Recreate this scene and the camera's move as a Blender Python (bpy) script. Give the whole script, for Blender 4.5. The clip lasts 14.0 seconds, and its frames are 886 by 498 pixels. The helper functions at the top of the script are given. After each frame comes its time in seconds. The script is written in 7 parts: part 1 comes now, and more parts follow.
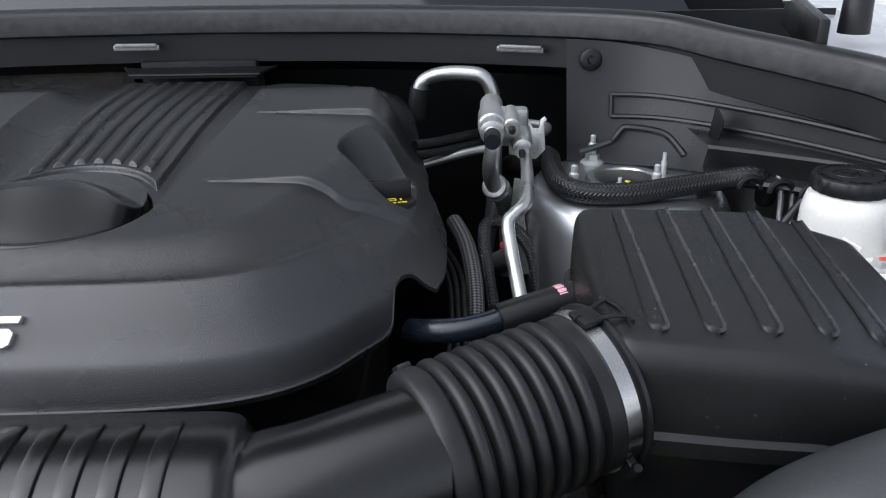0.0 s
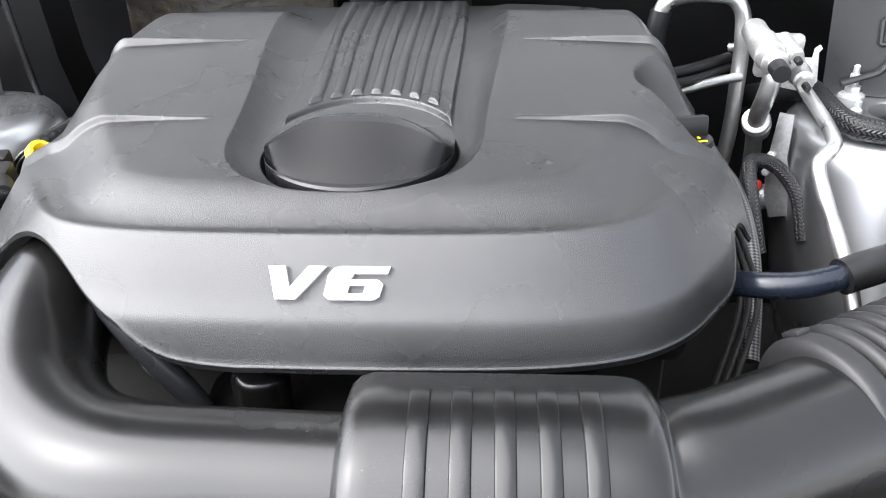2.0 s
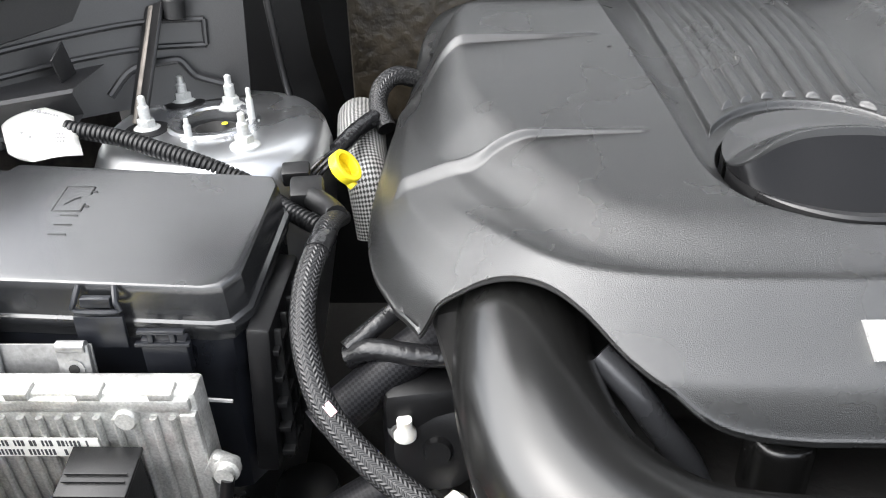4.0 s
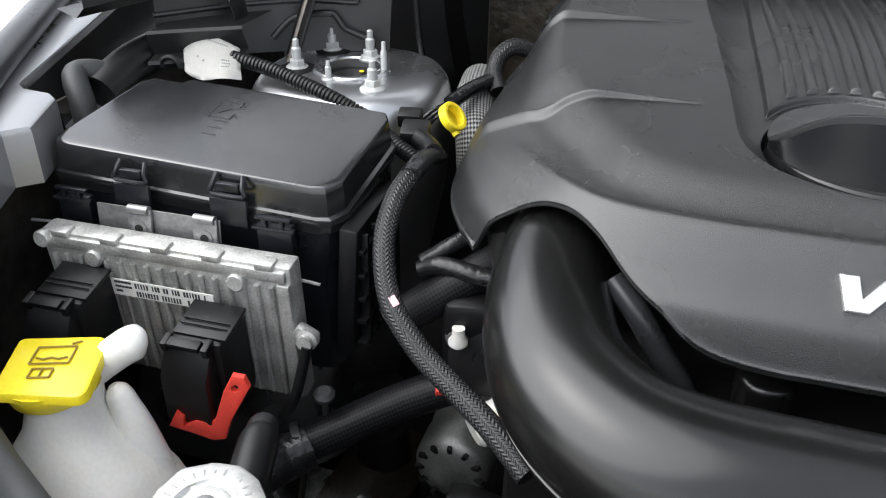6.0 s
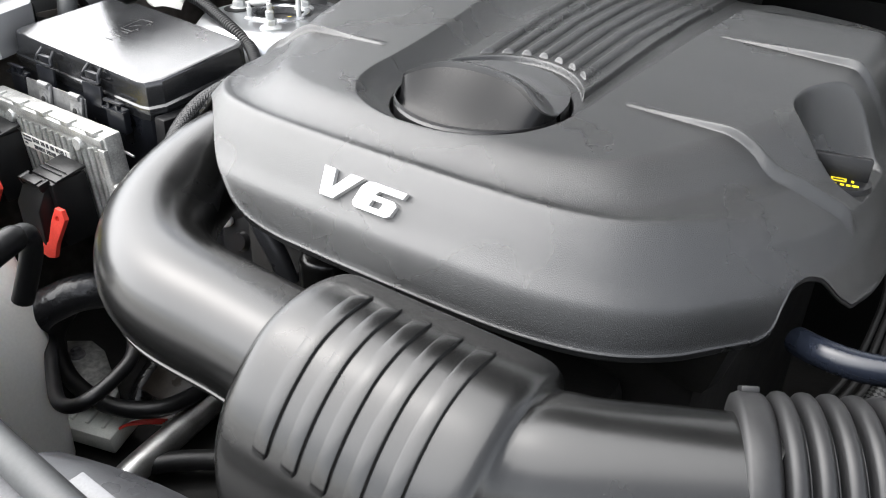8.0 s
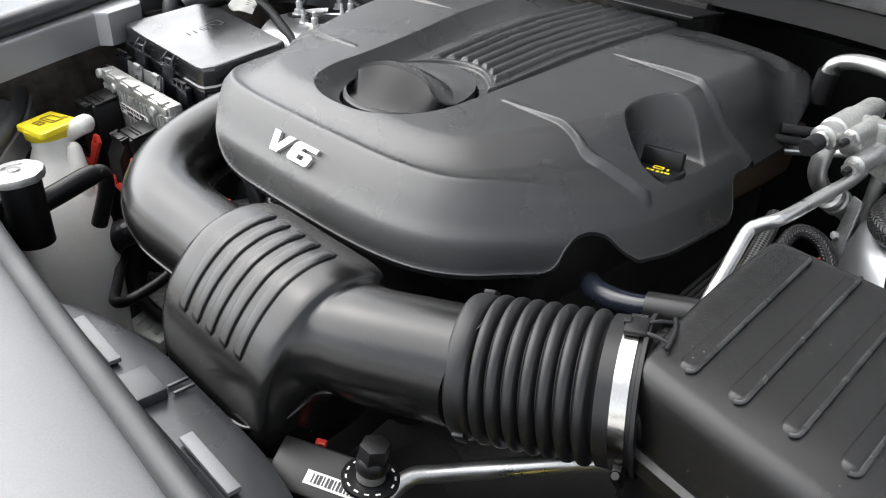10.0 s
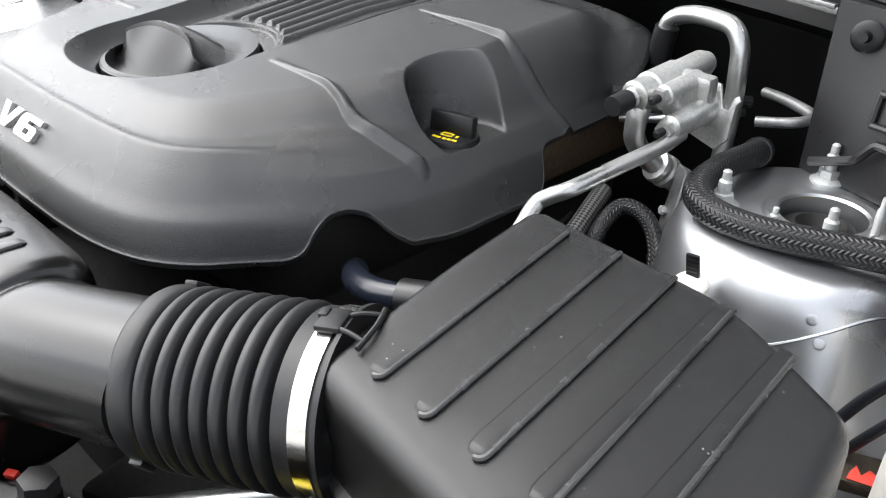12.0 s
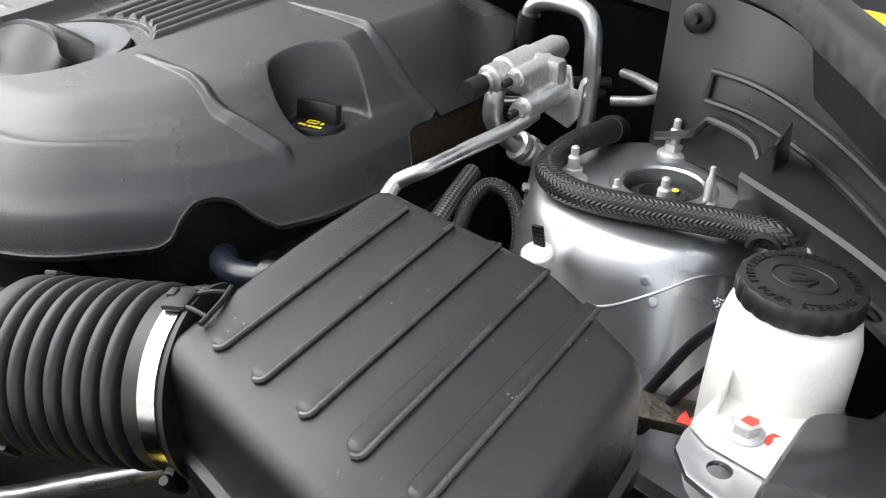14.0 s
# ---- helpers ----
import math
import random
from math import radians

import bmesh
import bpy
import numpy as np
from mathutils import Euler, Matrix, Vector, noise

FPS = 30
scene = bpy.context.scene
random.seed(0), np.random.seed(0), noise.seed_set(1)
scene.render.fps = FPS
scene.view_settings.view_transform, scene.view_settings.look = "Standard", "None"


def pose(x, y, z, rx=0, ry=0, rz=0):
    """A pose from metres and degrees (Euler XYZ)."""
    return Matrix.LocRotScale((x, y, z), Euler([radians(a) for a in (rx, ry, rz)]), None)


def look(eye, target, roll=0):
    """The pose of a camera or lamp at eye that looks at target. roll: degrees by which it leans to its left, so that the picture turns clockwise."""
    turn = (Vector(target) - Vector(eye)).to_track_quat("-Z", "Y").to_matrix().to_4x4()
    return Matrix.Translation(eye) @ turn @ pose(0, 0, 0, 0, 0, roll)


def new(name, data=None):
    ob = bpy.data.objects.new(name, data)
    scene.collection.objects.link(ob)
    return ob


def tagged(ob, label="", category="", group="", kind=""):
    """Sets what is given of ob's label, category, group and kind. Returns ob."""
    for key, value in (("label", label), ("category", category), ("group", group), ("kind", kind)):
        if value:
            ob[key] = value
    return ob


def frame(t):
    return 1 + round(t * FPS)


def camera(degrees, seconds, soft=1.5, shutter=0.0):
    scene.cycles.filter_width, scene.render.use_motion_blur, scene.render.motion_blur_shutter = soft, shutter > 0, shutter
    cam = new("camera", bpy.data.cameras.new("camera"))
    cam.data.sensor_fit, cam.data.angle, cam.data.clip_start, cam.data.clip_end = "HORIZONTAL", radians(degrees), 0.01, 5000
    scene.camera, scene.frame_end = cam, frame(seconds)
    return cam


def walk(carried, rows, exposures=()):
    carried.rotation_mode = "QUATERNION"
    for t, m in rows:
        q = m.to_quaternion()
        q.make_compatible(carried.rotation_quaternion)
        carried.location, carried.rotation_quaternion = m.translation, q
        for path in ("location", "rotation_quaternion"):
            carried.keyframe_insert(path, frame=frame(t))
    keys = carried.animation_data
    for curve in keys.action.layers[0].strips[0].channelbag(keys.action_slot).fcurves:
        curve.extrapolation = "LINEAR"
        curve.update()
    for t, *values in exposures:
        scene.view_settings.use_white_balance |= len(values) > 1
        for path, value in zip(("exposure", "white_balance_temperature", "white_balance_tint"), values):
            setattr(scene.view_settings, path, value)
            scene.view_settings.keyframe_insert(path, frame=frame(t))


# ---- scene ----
cam = camera(57.3, 14.0, soft=1.1)
PATH = [
    (0, (0.322, 0.039, 1.198), (0.342, 1.884, 0.426), -0.80),
    (0.5, (0.282, 0.047, 1.223), (0.282, 1.846, 0.349), -1.00),
    (1, (0.221, 0.052, 1.230), (0.205, 1.839, 0.333), -1.10),
    (1.5, (0.156, 0.066, 1.225), (0.105, 1.840, 0.304), -1.10),
    (2, (0.101, 0.087, 1.205), (-0.003, 1.839, 0.246), -1.20),
    (2.5, (-0.008, 0.118, 1.188), (-0.127, 1.852, 0.199), -1.50),
    (3, (-0.111, 0.142, 1.185), (-0.209, 1.870, 0.184), -1.40),
    (3.5, (-0.172, 0.145, 1.198), (-0.255, 1.872, 0.192), -1.50),
    (4, (-0.246, 0.174, 1.203), (-0.323, 1.899, 0.194), -1.60),
    (4.2, (-0.278, 0.182, 1.200), (-0.348, 1.913, 0.200), -1.40),
    (4.7, (-0.319, 0.180, 1.201), (-0.422, 1.911, 0.201), -0.97),
    (5.2, (-0.298, 0.141, 1.201), (-0.504, 1.862, 0.198), -0.13),
    (5.75, (-0.218, 0.085, 1.203), (-0.584, 1.778, 0.195), 0.70),
    (6.3, (-0.092, 0.053, 1.211), (-0.637, 1.691, 0.202), 0.80),
    (6.5, (-0.034, 0.046, 1.220), (-0.673, 1.648, 0.209), 0.20),
    (7, (0.091, 0.042, 1.225), (-0.679, 1.591, 0.220), 0.20),
    (7.5, (0.242, 0.103, 1.210), (-0.629, 1.598, 0.207), 1.00),
    (8, (0.359, 0.123, 1.207), (-0.626, 1.540, 0.196), 1.90),
    (8.2, (0.385, 0.125, 1.208), (-0.639, 1.514, 0.197), 1.90),
    (8.9, (0.524, 0.114, 1.233), (-0.628, 1.404, 0.221), 2.26),
    (9.6, (0.636, 0.090, 1.272), (-0.595, 1.309, 0.268), 1.91),
    (10.3, (0.693, 0.133, 1.267), (-0.568, 1.325, 0.273), 1.40),
    (10.5, (0.701, 0.159, 1.256), (-0.555, 1.358, 0.264), 1.50),
    (11, (0.712, 0.235, 1.220), (-0.553, 1.430, 0.235), 1.00),
    (11.5, (0.715, 0.273, 1.209), (-0.496, 1.525, 0.226), 1.70),
    (12, (0.732, 0.307, 1.201), (-0.474, 1.556, 0.208), 1.30),
    (12.5, (0.734, 0.321, 1.199), (-0.428, 1.608, 0.203), 1.50),
    (13, (0.743, 0.320, 1.199), (-0.414, 1.618, 0.211), 1.00),
    (13.5, (0.765, 0.326, 1.200), (-0.355, 1.650, 0.202), 1.20),
    (14, (0.799, 0.321, 1.210), (-0.284, 1.667, 0.203), 1.30),
]
walk(cam, [(t, look(eye, target, roll)) for t, eye, target, roll in PATH],
     exposures=[(0.0, 0.64, 6020, 12), (0.5, 1.45, 6200, 15), (1.0, 1.94, 6250, 14), (2.0, 2.45, 6350, 12), (3.0, 2.57, 6530, 10), (4.0, 2.40, 6500, 10), (6.5, 1.3, 6350, 10), (7.5, 1.72, 6500, 10), (8.2, 2.08, 6500, 10), (10.4, 1.34, 6470, 10), (11.2, 1.66, 6450, 10), (14.0, 1.5, 6450, 10)])

# ---- light: bright overcast sky, brightest overhead ----
world = bpy.data.worlds.new("world")
scene.world = world
world.use_nodes = True
wn = world.node_tree
for n in list(wn.nodes):
    wn.nodes.remove(n)
wsky = wn.nodes.new("ShaderNodeTexSky")
wsky.sky_type, wsky.sun_disc = "NISHITA", False
wsky.sun_elevation, wsky.sun_rotation = radians(52), radians(252)
wsky.air_density, wsky.dust_density, wsky.ozone_density = 1.0, 2.0, 1.0
whsv = wn.nodes.new("ShaderNodeHueSaturation")
whsv.inputs["Saturation"].default_value = 0.22
wbg = wn.nodes.new("ShaderNodeBackground")
wbg.inputs["Strength"].default_value = 0.15
wout = wn.nodes.new("ShaderNodeOutputWorld")
wn.links.new(wsky.outputs[0], whsv.inputs["Color"])
wn.links.new(whsv.outputs[0], wbg.inputs["Color"])
wn.links.new(wbg.outputs[0], wout.inputs["Surface"])
sun_data = bpy.data.lights.new("sun", "SUN")
sun_data.energy, sun_data.angle, sun_data.color = 1.5, radians(88), (1.0, 0.985, 0.96)
sun = new("sun", sun_data)
sun.matrix_world = look((-3.6, -0.6, 5.8), (0, 0.6, 0.9))

# ---- materials ----
def material(name, base, rough=0.5, metal=0.0, grain=400.0, bump=0.1, dist=0.001, vary=0.15, stain=9.0, coat=0.0, spec=0.5, rough_vary=0.1, trans=0.0, sss=0.0, dust=0.0):
    """A surface with fine relief and two scales of variation in tone and gloss."""
    m = bpy.data.materials.new(name)
    m.use_nodes = True
    nt = m.node_tree
    b = nt.nodes["Principled BSDF"]
    b.inputs["Metallic"].default_value = metal
    b.inputs["Specular IOR Level"].default_value = spec
    b.inputs["Coat Weight"].default_value = coat
    b.inputs["Coat Roughness"].default_value = 0.12
    b.inputs["Transmission Weight"].default_value = trans
    if sss:
        b.inputs["Subsurface Weight"].default_value = sss
        b.inputs["Subsurface Radius"].default_value = (0.01, 0.009, 0.007)
    tc = nt.nodes.new("ShaderNodeTexCoord")
    big = nt.nodes.new("ShaderNodeTexNoise")
    big.inputs["Scale"].default_value, big.inputs["Detail"].default_value = stain, 5
    fine = nt.nodes.new("ShaderNodeTexNoise")
    fine.inputs["Scale"].default_value, fine.inputs["Detail"].default_value = grain, 3
    nt.links.new(tc.outputs["Object"], big.inputs["Vector"])
    nt.links.new(tc.outputs["Object"], fine.inputs["Vector"])
    add = nt.nodes.new("ShaderNodeMath")
    add.operation = "ADD"
    nt.links.new(big.outputs["Fac"], add.inputs[0])
    nt.links.new(fine.outputs["Fac"], add.inputs[1])
    ramp = nt.nodes.new("ShaderNodeMapRange")
    ramp.inputs["From Min"].default_value, ramp.inputs["From Max"].default_value = 0.7, 1.3
    ramp.inputs["To Min"].default_value, ramp.inputs["To Max"].default_value = 1 - vary, 1 + vary
    nt.links.new(add.outputs[0], ramp.inputs["Value"])
    mul = nt.nodes.new("ShaderNodeVectorMath")
    mul.operation = "SCALE"
    mul.inputs[0].default_value = base
    nt.links.new(ramp.outputs[0], mul.inputs["Scale"])
    nt.links.new(mul.outputs[0], b.inputs["Base Color"])
    if dust:
        # fine pale dust specks, thicker in patches
        vo = nt.nodes.new("ShaderNodeTexVoronoi")
        vo.inputs["Scale"].default_value = 150
        nt.links.new(tc.outputs["Object"], vo.inputs["Vector"])
        lim = nt.nodes.new("ShaderNodeMapRange")
        lim.inputs["From Min"].default_value, lim.inputs["From Max"].default_value = 0.45, 0.75
        lim.inputs["To Min"].default_value, lim.inputs["To Max"].default_value = 0.0, 0.13
        nt.links.new(big.outputs["Fac"], lim.inputs["Value"])
        cmpn = nt.nodes.new("ShaderNodeMath")
        cmpn.operation = "LESS_THAN"
        nt.links.new(vo.outputs["Distance"], cmpn.inputs[0])
        nt.links.new(lim.outputs[0], cmpn.inputs[1])
        mixd = nt.nodes.new("ShaderNodeMix")
        mixd.data_type = "RGBA"
        mixd.inputs["B"].default_value = (dust, dust, dust * 0.95, 1)
        nt.links.new(cmpn.outputs[0], mixd.inputs["Factor"])
        nt.links.new(mul.outputs[0], mixd.inputs["A"])
        nt.links.new(mixd.outputs["Result"], b.inputs["Base Color"])
    rr = nt.nodes.new("ShaderNodeMapRange")
    rr.inputs["From Min"].default_value, rr.inputs["From Max"].default_value = 0.3, 0.7
    rr.inputs["To Min"].default_value, rr.inputs["To Max"].default_value = max(rough - rough_vary, 0.03), min(rough + rough_vary, 1)
    nt.links.new(big.outputs["Fac"], rr.inputs["Value"])
    nt.links.new(rr.outputs[0], b.inputs["Roughness"])
    if bump:
        bp = nt.nodes.new("ShaderNodeBump")
        bp.inputs["Strength"].default_value, bp.inputs["Distance"].default_value = bump, dist
        nt.links.new(fine.outputs["Fac"], bp.inputs["Height"])
        nt.links.new(bp.outputs[0], b.inputs["Normal"])
    return m


M_COVER = material("grained_black_plastic", (0.0085, 0.0087, 0.0088), 0.29, grain=1700, bump=0.6, dist=0.0007, vary=0.25, spec=0.9, rough_vary=0.04)
M_KNOB = material("satin_black_plastic", (0.008, 0.008, 0.0085), 0.30, grain=900, bump=0.05, vary=0.15, spec=0.5)
# dimmed copy of the knob plastic; the dish's shade is set in here
M_DISH = material("dim_black_dish", (0.006, 0.006, 0.0065), 0.24, grain=900, bump=0.03, vary=0.15, spec=0.18, rough_vary=0.04)
M_DUCT = material("smooth_black_plastic", (0.006, 0.006, 0.0058), 0.25, grain=500, bump=0.05, dist=0.0005, vary=0.2, stain=14, spec=0.58, dust=0.05, rough_vary=0.04)
M_LID = material("airbox_black_plastic", (0.0075, 0.0075, 0.0075), 0.23, grain=1800, bump=0.5, dist=0.0006, vary=0.25, stain=20, spec=0.5, dust=0.22, rough_vary=0.05)
# lighter grey puts the highlight along the lid beads into the colour
M_BEAD = material("scuff_and_highlight_grey", (0.032, 0.032, 0.032), 0.26, grain=700, bump=0.2, vary=0.35, stain=30, spec=0.6)
M_RUBBER = material("black_rubber", (0.010, 0.010, 0.0105), 0.44, grain=300, bump=0.08, vary=0.2)
M_BLACK = material("dull_black_plastic", (0.005, 0.005, 0.0055), 0.42, grain=500, bump=0.12, vary=0.25, spec=0.4)
# one near-black rough tone for the engine, undertray, holes and openings
M_DARK = material("near_black_rough", (0.006, 0.0055, 0.005), 0.7, grain=120, bump=0.4, dist=0.002, vary=0.5)
M_BLACK2 = material("blue_black_plastic", (0.008, 0.009, 0.012), 0.34, grain=700, bump=0.1, vary=0.2)
M_ALU3 = material("oxidised_cast_aluminium", (0.52, 0.52, 0.50), 0.48, 0.7, grain=500, bump=0.5, dist=0.0006, vary=0.3, stain=45)
M_FUSE = material("fusebox_plastic", (0.014, 0.0146, 0.0158), 0.21, grain=900, bump=0.10, vary=0.2, spec=1.0, coat=0.08)
M_ALU = material("cast_aluminium", (0.50, 0.50, 0.485), 0.42, 0.85, grain=350, bump=0.3, dist=0.0006, vary=0.2, stain=25)
M_PIPE = material("drawn_aluminium", (0.54, 0.54, 0.53), 0.36, 0.95, grain=500, bump=0.08, vary=0.12, stain=30)
M_CHROME = material("bright_steel_band", (0.62, 0.61, 0.58), 0.22, 1.0, grain=600, bump=0.04, vary=0.08)
M_ZINC = material("zinc_plated_steel", (0.50, 0.51, 0.50), 0.48, 0.45, grain=500, bump=0.2, vary=0.15, stain=60)
M_PAINT = material("silver_metallic_paint", (0.56, 0.57, 0.585), 0.33, 0.95, grain=1500, bump=0.03, vary=0.08, coat=0.2, stain=6)
# copy of the car's silver, base lowered so the wing rails come out darker
M_WING = material("silver_paint_dimmed", (0.34, 0.345, 0.355), 0.34, 0.6, grain=1500, bump=0.02, vary=0.08, coat=0.4, stain=6)
# same silver with a raised base; brightens what the bonnet panel reflects
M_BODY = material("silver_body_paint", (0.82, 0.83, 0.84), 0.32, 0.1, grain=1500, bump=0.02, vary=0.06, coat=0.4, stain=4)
M_WHITE = material("milky_white_plastic", (0.80, 0.785, 0.74), 0.34, grain=300, bump=0.06, vary=0.05, sss=0.35)
M_YELLOW = material("yellow_plastic", (0.92, 0.74, 0.03), 0.26, grain=400, bump=0.05, vary=0.08)
M_RED = material("red_plastic", (0.75, 0.06, 0.04), 0.4, grain=400, bump=0.05, vary=0.12)
M_BADGE = material("bright_silver_badge", (0.72, 0.72, 0.71), 0.3, 0.7, grain=500, bump=0.02, vary=0.04)
M_LABEL = material("white_paper_label", (0.75, 0.74, 0.7), 0.6, grain=300, bump=0.05, vary=0.06)
M_INK = material("dark_print", (0.05, 0.05, 0.055), 0.6, vary=0.05, bump=0)
M_BROWN = material("oily_brown_metal", (0.1, 0.07, 0.045), 0.5, 0.3, grain=150, bump=0.3, dist=0.001, vary=0.4)
M_STEEL = material("dull_grey_steel", (0.28, 0.28, 0.28), 0.42, 0.7, grain=250, bump=0.2, vary=0.25, stain=20)
M_GROUND = material("pale_bounce_ground", (0.55, 0.54, 0.52), 0.85, grain=90, bump=0.5, dist=0.004, vary=0.16, stain=4)
M_BLUE = material("blue_black_hose", (0.011, 0.014, 0.022), 0.25, grain=300, bump=0.03, vary=0.12)
M_GLASS = material("tinted_glass", (0.01, 0.011, 0.012), 0.05, bump=0, vary=0.05, rough_vary=0.01)
M_SEAL = material("black_seal_rubber", (0.013, 0.013, 0.0135), 0.40, grain=300, bump=0.08, vary=0.25)
M_WORN = material("worn_grey_rubber", (0.030, 0.030, 0.031), 0.5, grain=90, bump=0.3, dist=0.001, vary=0.4, stain=45)
M_STRIP = material("toned_down_grey", (0.17, 0.172, 0.178), 0.42, grain=500, bump=0.05, vary=0.12, stain=12)
M_SHROUD = material("grey_shroud_plastic", (0.036, 0.037, 0.040), 0.30, grain=600, bump=0.08, vary=0.15)
M_ZINC2 = material("dull_galvanised_steel", (0.48, 0.48, 0.46), 0.45, 0.6, grain=120, bump=0.3, vary=0.4, stain=30)
M_RAIL = material("brown_black_frame_paint", (0.030, 0.022, 0.015), 0.30, grain=150, bump=0.15, vary=0.4, stain=20)
M_RUST = material("rusty_orange_steel", (0.32, 0.09, 0.02), 0.7, grain=200, bump=0.4, vary=0.4)
M_GREY = material("grey_rubber_duct", (0.035, 0.037, 0.038), 0.5, grain=300, bump=0.1, vary=0.2)


M_PAD = material("dark_reflection_pad", (0.03, 0.03, 0.031), 0.9, grain=120, bump=0.4, dist=0.002, vary=0.3, spec=0.2)
M_OLIVE = material("dark_yellow_ink", (0.28, 0.19, 0.01), 0.5, vary=0.1, bump=0)
M_SHIELD = material("moulded_grey_black_plastic", (0.014, 0.014, 0.0148), 0.36, grain=700, bump=0.15, vary=0.2, stain=12, spec=0.5)
M_PINK = material("pink_paint", (0.75, 0.42, 0.45), 0.5, vary=0.1)
M_TAPE = material("glossy_black_tape", (0.012, 0.012, 0.013), 0.25, grain=70, bump=0.6, dist=0.004, vary=0.2)
M_LABEL2 = material("pale_grey_plastic", (0.58, 0.59, 0.54), 0.45, grain=300, bump=0.1, vary=0.1)
M_STEEL2 = material("rust_and_shade_steel", (0.10, 0.09, 0.08), 0.45, 0.6, grain=60, bump=0.3, vary=0.45, stain=18)
M_BROWN2 = material("stained_insulation", (0.034, 0.026, 0.016), 0.5, grain=60, bump=0.8, dist=0.006, vary=0.6, stain=25)


def braided(name, base, light, scale):
    """A woven sleeve: crossing threads raised over a dark ground."""
    m = material(name, base, 0.45, vary=0.2)
    nt = m.node_tree
    b = nt.nodes["Principled BSDF"]
    tc = nt.nodes.new("ShaderNodeTexCoord")
    mp = nt.nodes.new("ShaderNodeMapping")
    mp.inputs["Scale"].default_value = scale
    mp.inputs["Rotation"].default_value = (0, 0, radians(45))
    ch = nt.nodes.new("ShaderNodeTexChecker")
    ch.inputs["Scale"].default_value = 1.0
    nt.links.new(tc.outputs["UV"], mp.inputs["Vector"])
    nt.links.new(mp.outputs[0], ch.inputs["Vector"])
    mix = nt.nodes.new("ShaderNodeMix")
    mix.data_type = "RGBA"
    mix.inputs["A"].default_value, mix.inputs["B"].default_value = (*base, 1), (*light, 1)
    nt.links.new(ch.outputs["Fac"], mix.inputs["Factor"])
    nt.links.new(mix.outputs["Result"], b.inputs["Base Color"])
    bp = nt.nodes.new("ShaderNodeBump")
    bp.inputs["Strength"].default_value, bp.inputs["Distance"].default_value = 0.6, 0.001
    nt.links.new(ch.outputs["Fac"], bp.inputs["Height"])
    nt.links.new(bp.outputs[0], b.inputs["Normal"])
    return m


def herringbone(name, base, light, pitch, bands):
    """A plaited sleeve: slanted strands that meet in bands along its length."""
    m = material(name, base, 0.42, vary=0.2)
    nt = m.node_tree
    b = nt.nodes["Principled BSDF"]
    uv = nt.nodes.new("ShaderNodeTexCoord")
    sep = nt.nodes.new("ShaderNodeSeparateXYZ")
    nt.links.new(uv.outputs["UV"], sep.inputs[0])

    def calc(op, a, c=0.0, d=None):
        n = nt.nodes.new("ShaderNodeMath")
        n.operation = op
        for i, q in enumerate((a, c, d)):
            if q is None:
                continue
            if isinstance(q, (int, float)):
                n.inputs[i].default_value = q
            else:
                nt.links.new(q, n.inputs[i])
        return n.outputs[0]
    fold = calc("PINGPONG", calc("MULTIPLY", sep.outputs["Y"], bands), 0.5)
    s = calc("SINE", calc("MULTIPLY", calc("ADD", calc("MULTIPLY", sep.outputs["X"], 1 / pitch), calc("MULTIPLY", fold, 1.6)), 2 * math.pi))
    edge = calc("GREATER_THAN", calc("ABSOLUTE", calc("SUBTRACT", fold, 0.25)), 0.20)
    h = calc("MULTIPLY", calc("MULTIPLY_ADD", s, 0.5, 0.5), calc("MULTIPLY_ADD", edge, -0.8, 1.0))
    mix = nt.nodes.new("ShaderNodeMix")
    mix.data_type = "RGBA"
    mix.inputs["A"].default_value, mix.inputs["B"].default_value = (*base, 1), (*light, 1)
    nt.links.new(h, mix.inputs["Factor"])
    nt.links.new(mix.outputs["Result"], b.inputs["Base Color"])
    bp = nt.nodes.new("ShaderNodeBump")
    bp.inputs["Strength"].default_value, bp.inputs["Distance"].default_value = 0.7, 0.001
    nt.links.new(h, bp.inputs["Height"])
    nt.links.new(bp.outputs[0], b.inputs["Normal"])
    return m


M_BRAID = herringbone("black_braided_sleeve", (0.003, 0.003, 0.0035), (0.022, 0.022, 0.023), 0.0042, 10)
M_FOIL = braided("silver_braided_shield", (0.01, 0.01, 0.01), (0.34, 0.34, 0.33), (400, 54, 1))
M_MESH = braided("mesh_sleeve", (0.006, 0.006, 0.006), (0.14, 0.14, 0.137), (420, 18, 1))
M_CLOTH = braided("black_cloth_sleeve", (0.004, 0.004, 0.005), (0.016, 0.016, 0.018), (420, 40, 1))
M_CLOTH.node_tree.nodes["Principled BSDF"].inputs["Specular IOR Level"].default_value = 0.2


# ---- mesh helpers ----
def thing(name, base, label, category, group=""):
    ob = new(name)
    ob.empty_display_size = 0.02
    ob.location = base
    tagged(ob, label, category, group)
    return ob


def finish(bm, name, mat, sharp=40):
    bmesh.ops.recalc_face_normals(bm, faces=bm.faces)
    for f in bm.faces:
        f.smooth = True
    for e in bm.edges:
        if len(e.link_faces) == 2 and e.calc_face_angle(0) > radians(sharp):
            e.smooth = False
    me = bpy.data.meshes.new(name)
    bm.to_mesh(me)
    bm.free()
    me.materials.append(mat)
    return new(name, me)


def part(name, bm, mat, parent, label="", sharp=40):
    """One mesh, modelled in world places, under a thing or under a part."""
    ob = finish(bm, name, mat, sharp)
    ob.parent = parent
    if parent.parent is None:
        ob.matrix_parent_inverse = Matrix.Translation(-parent.location)
    if label:
        ob["label"] = label
    return ob


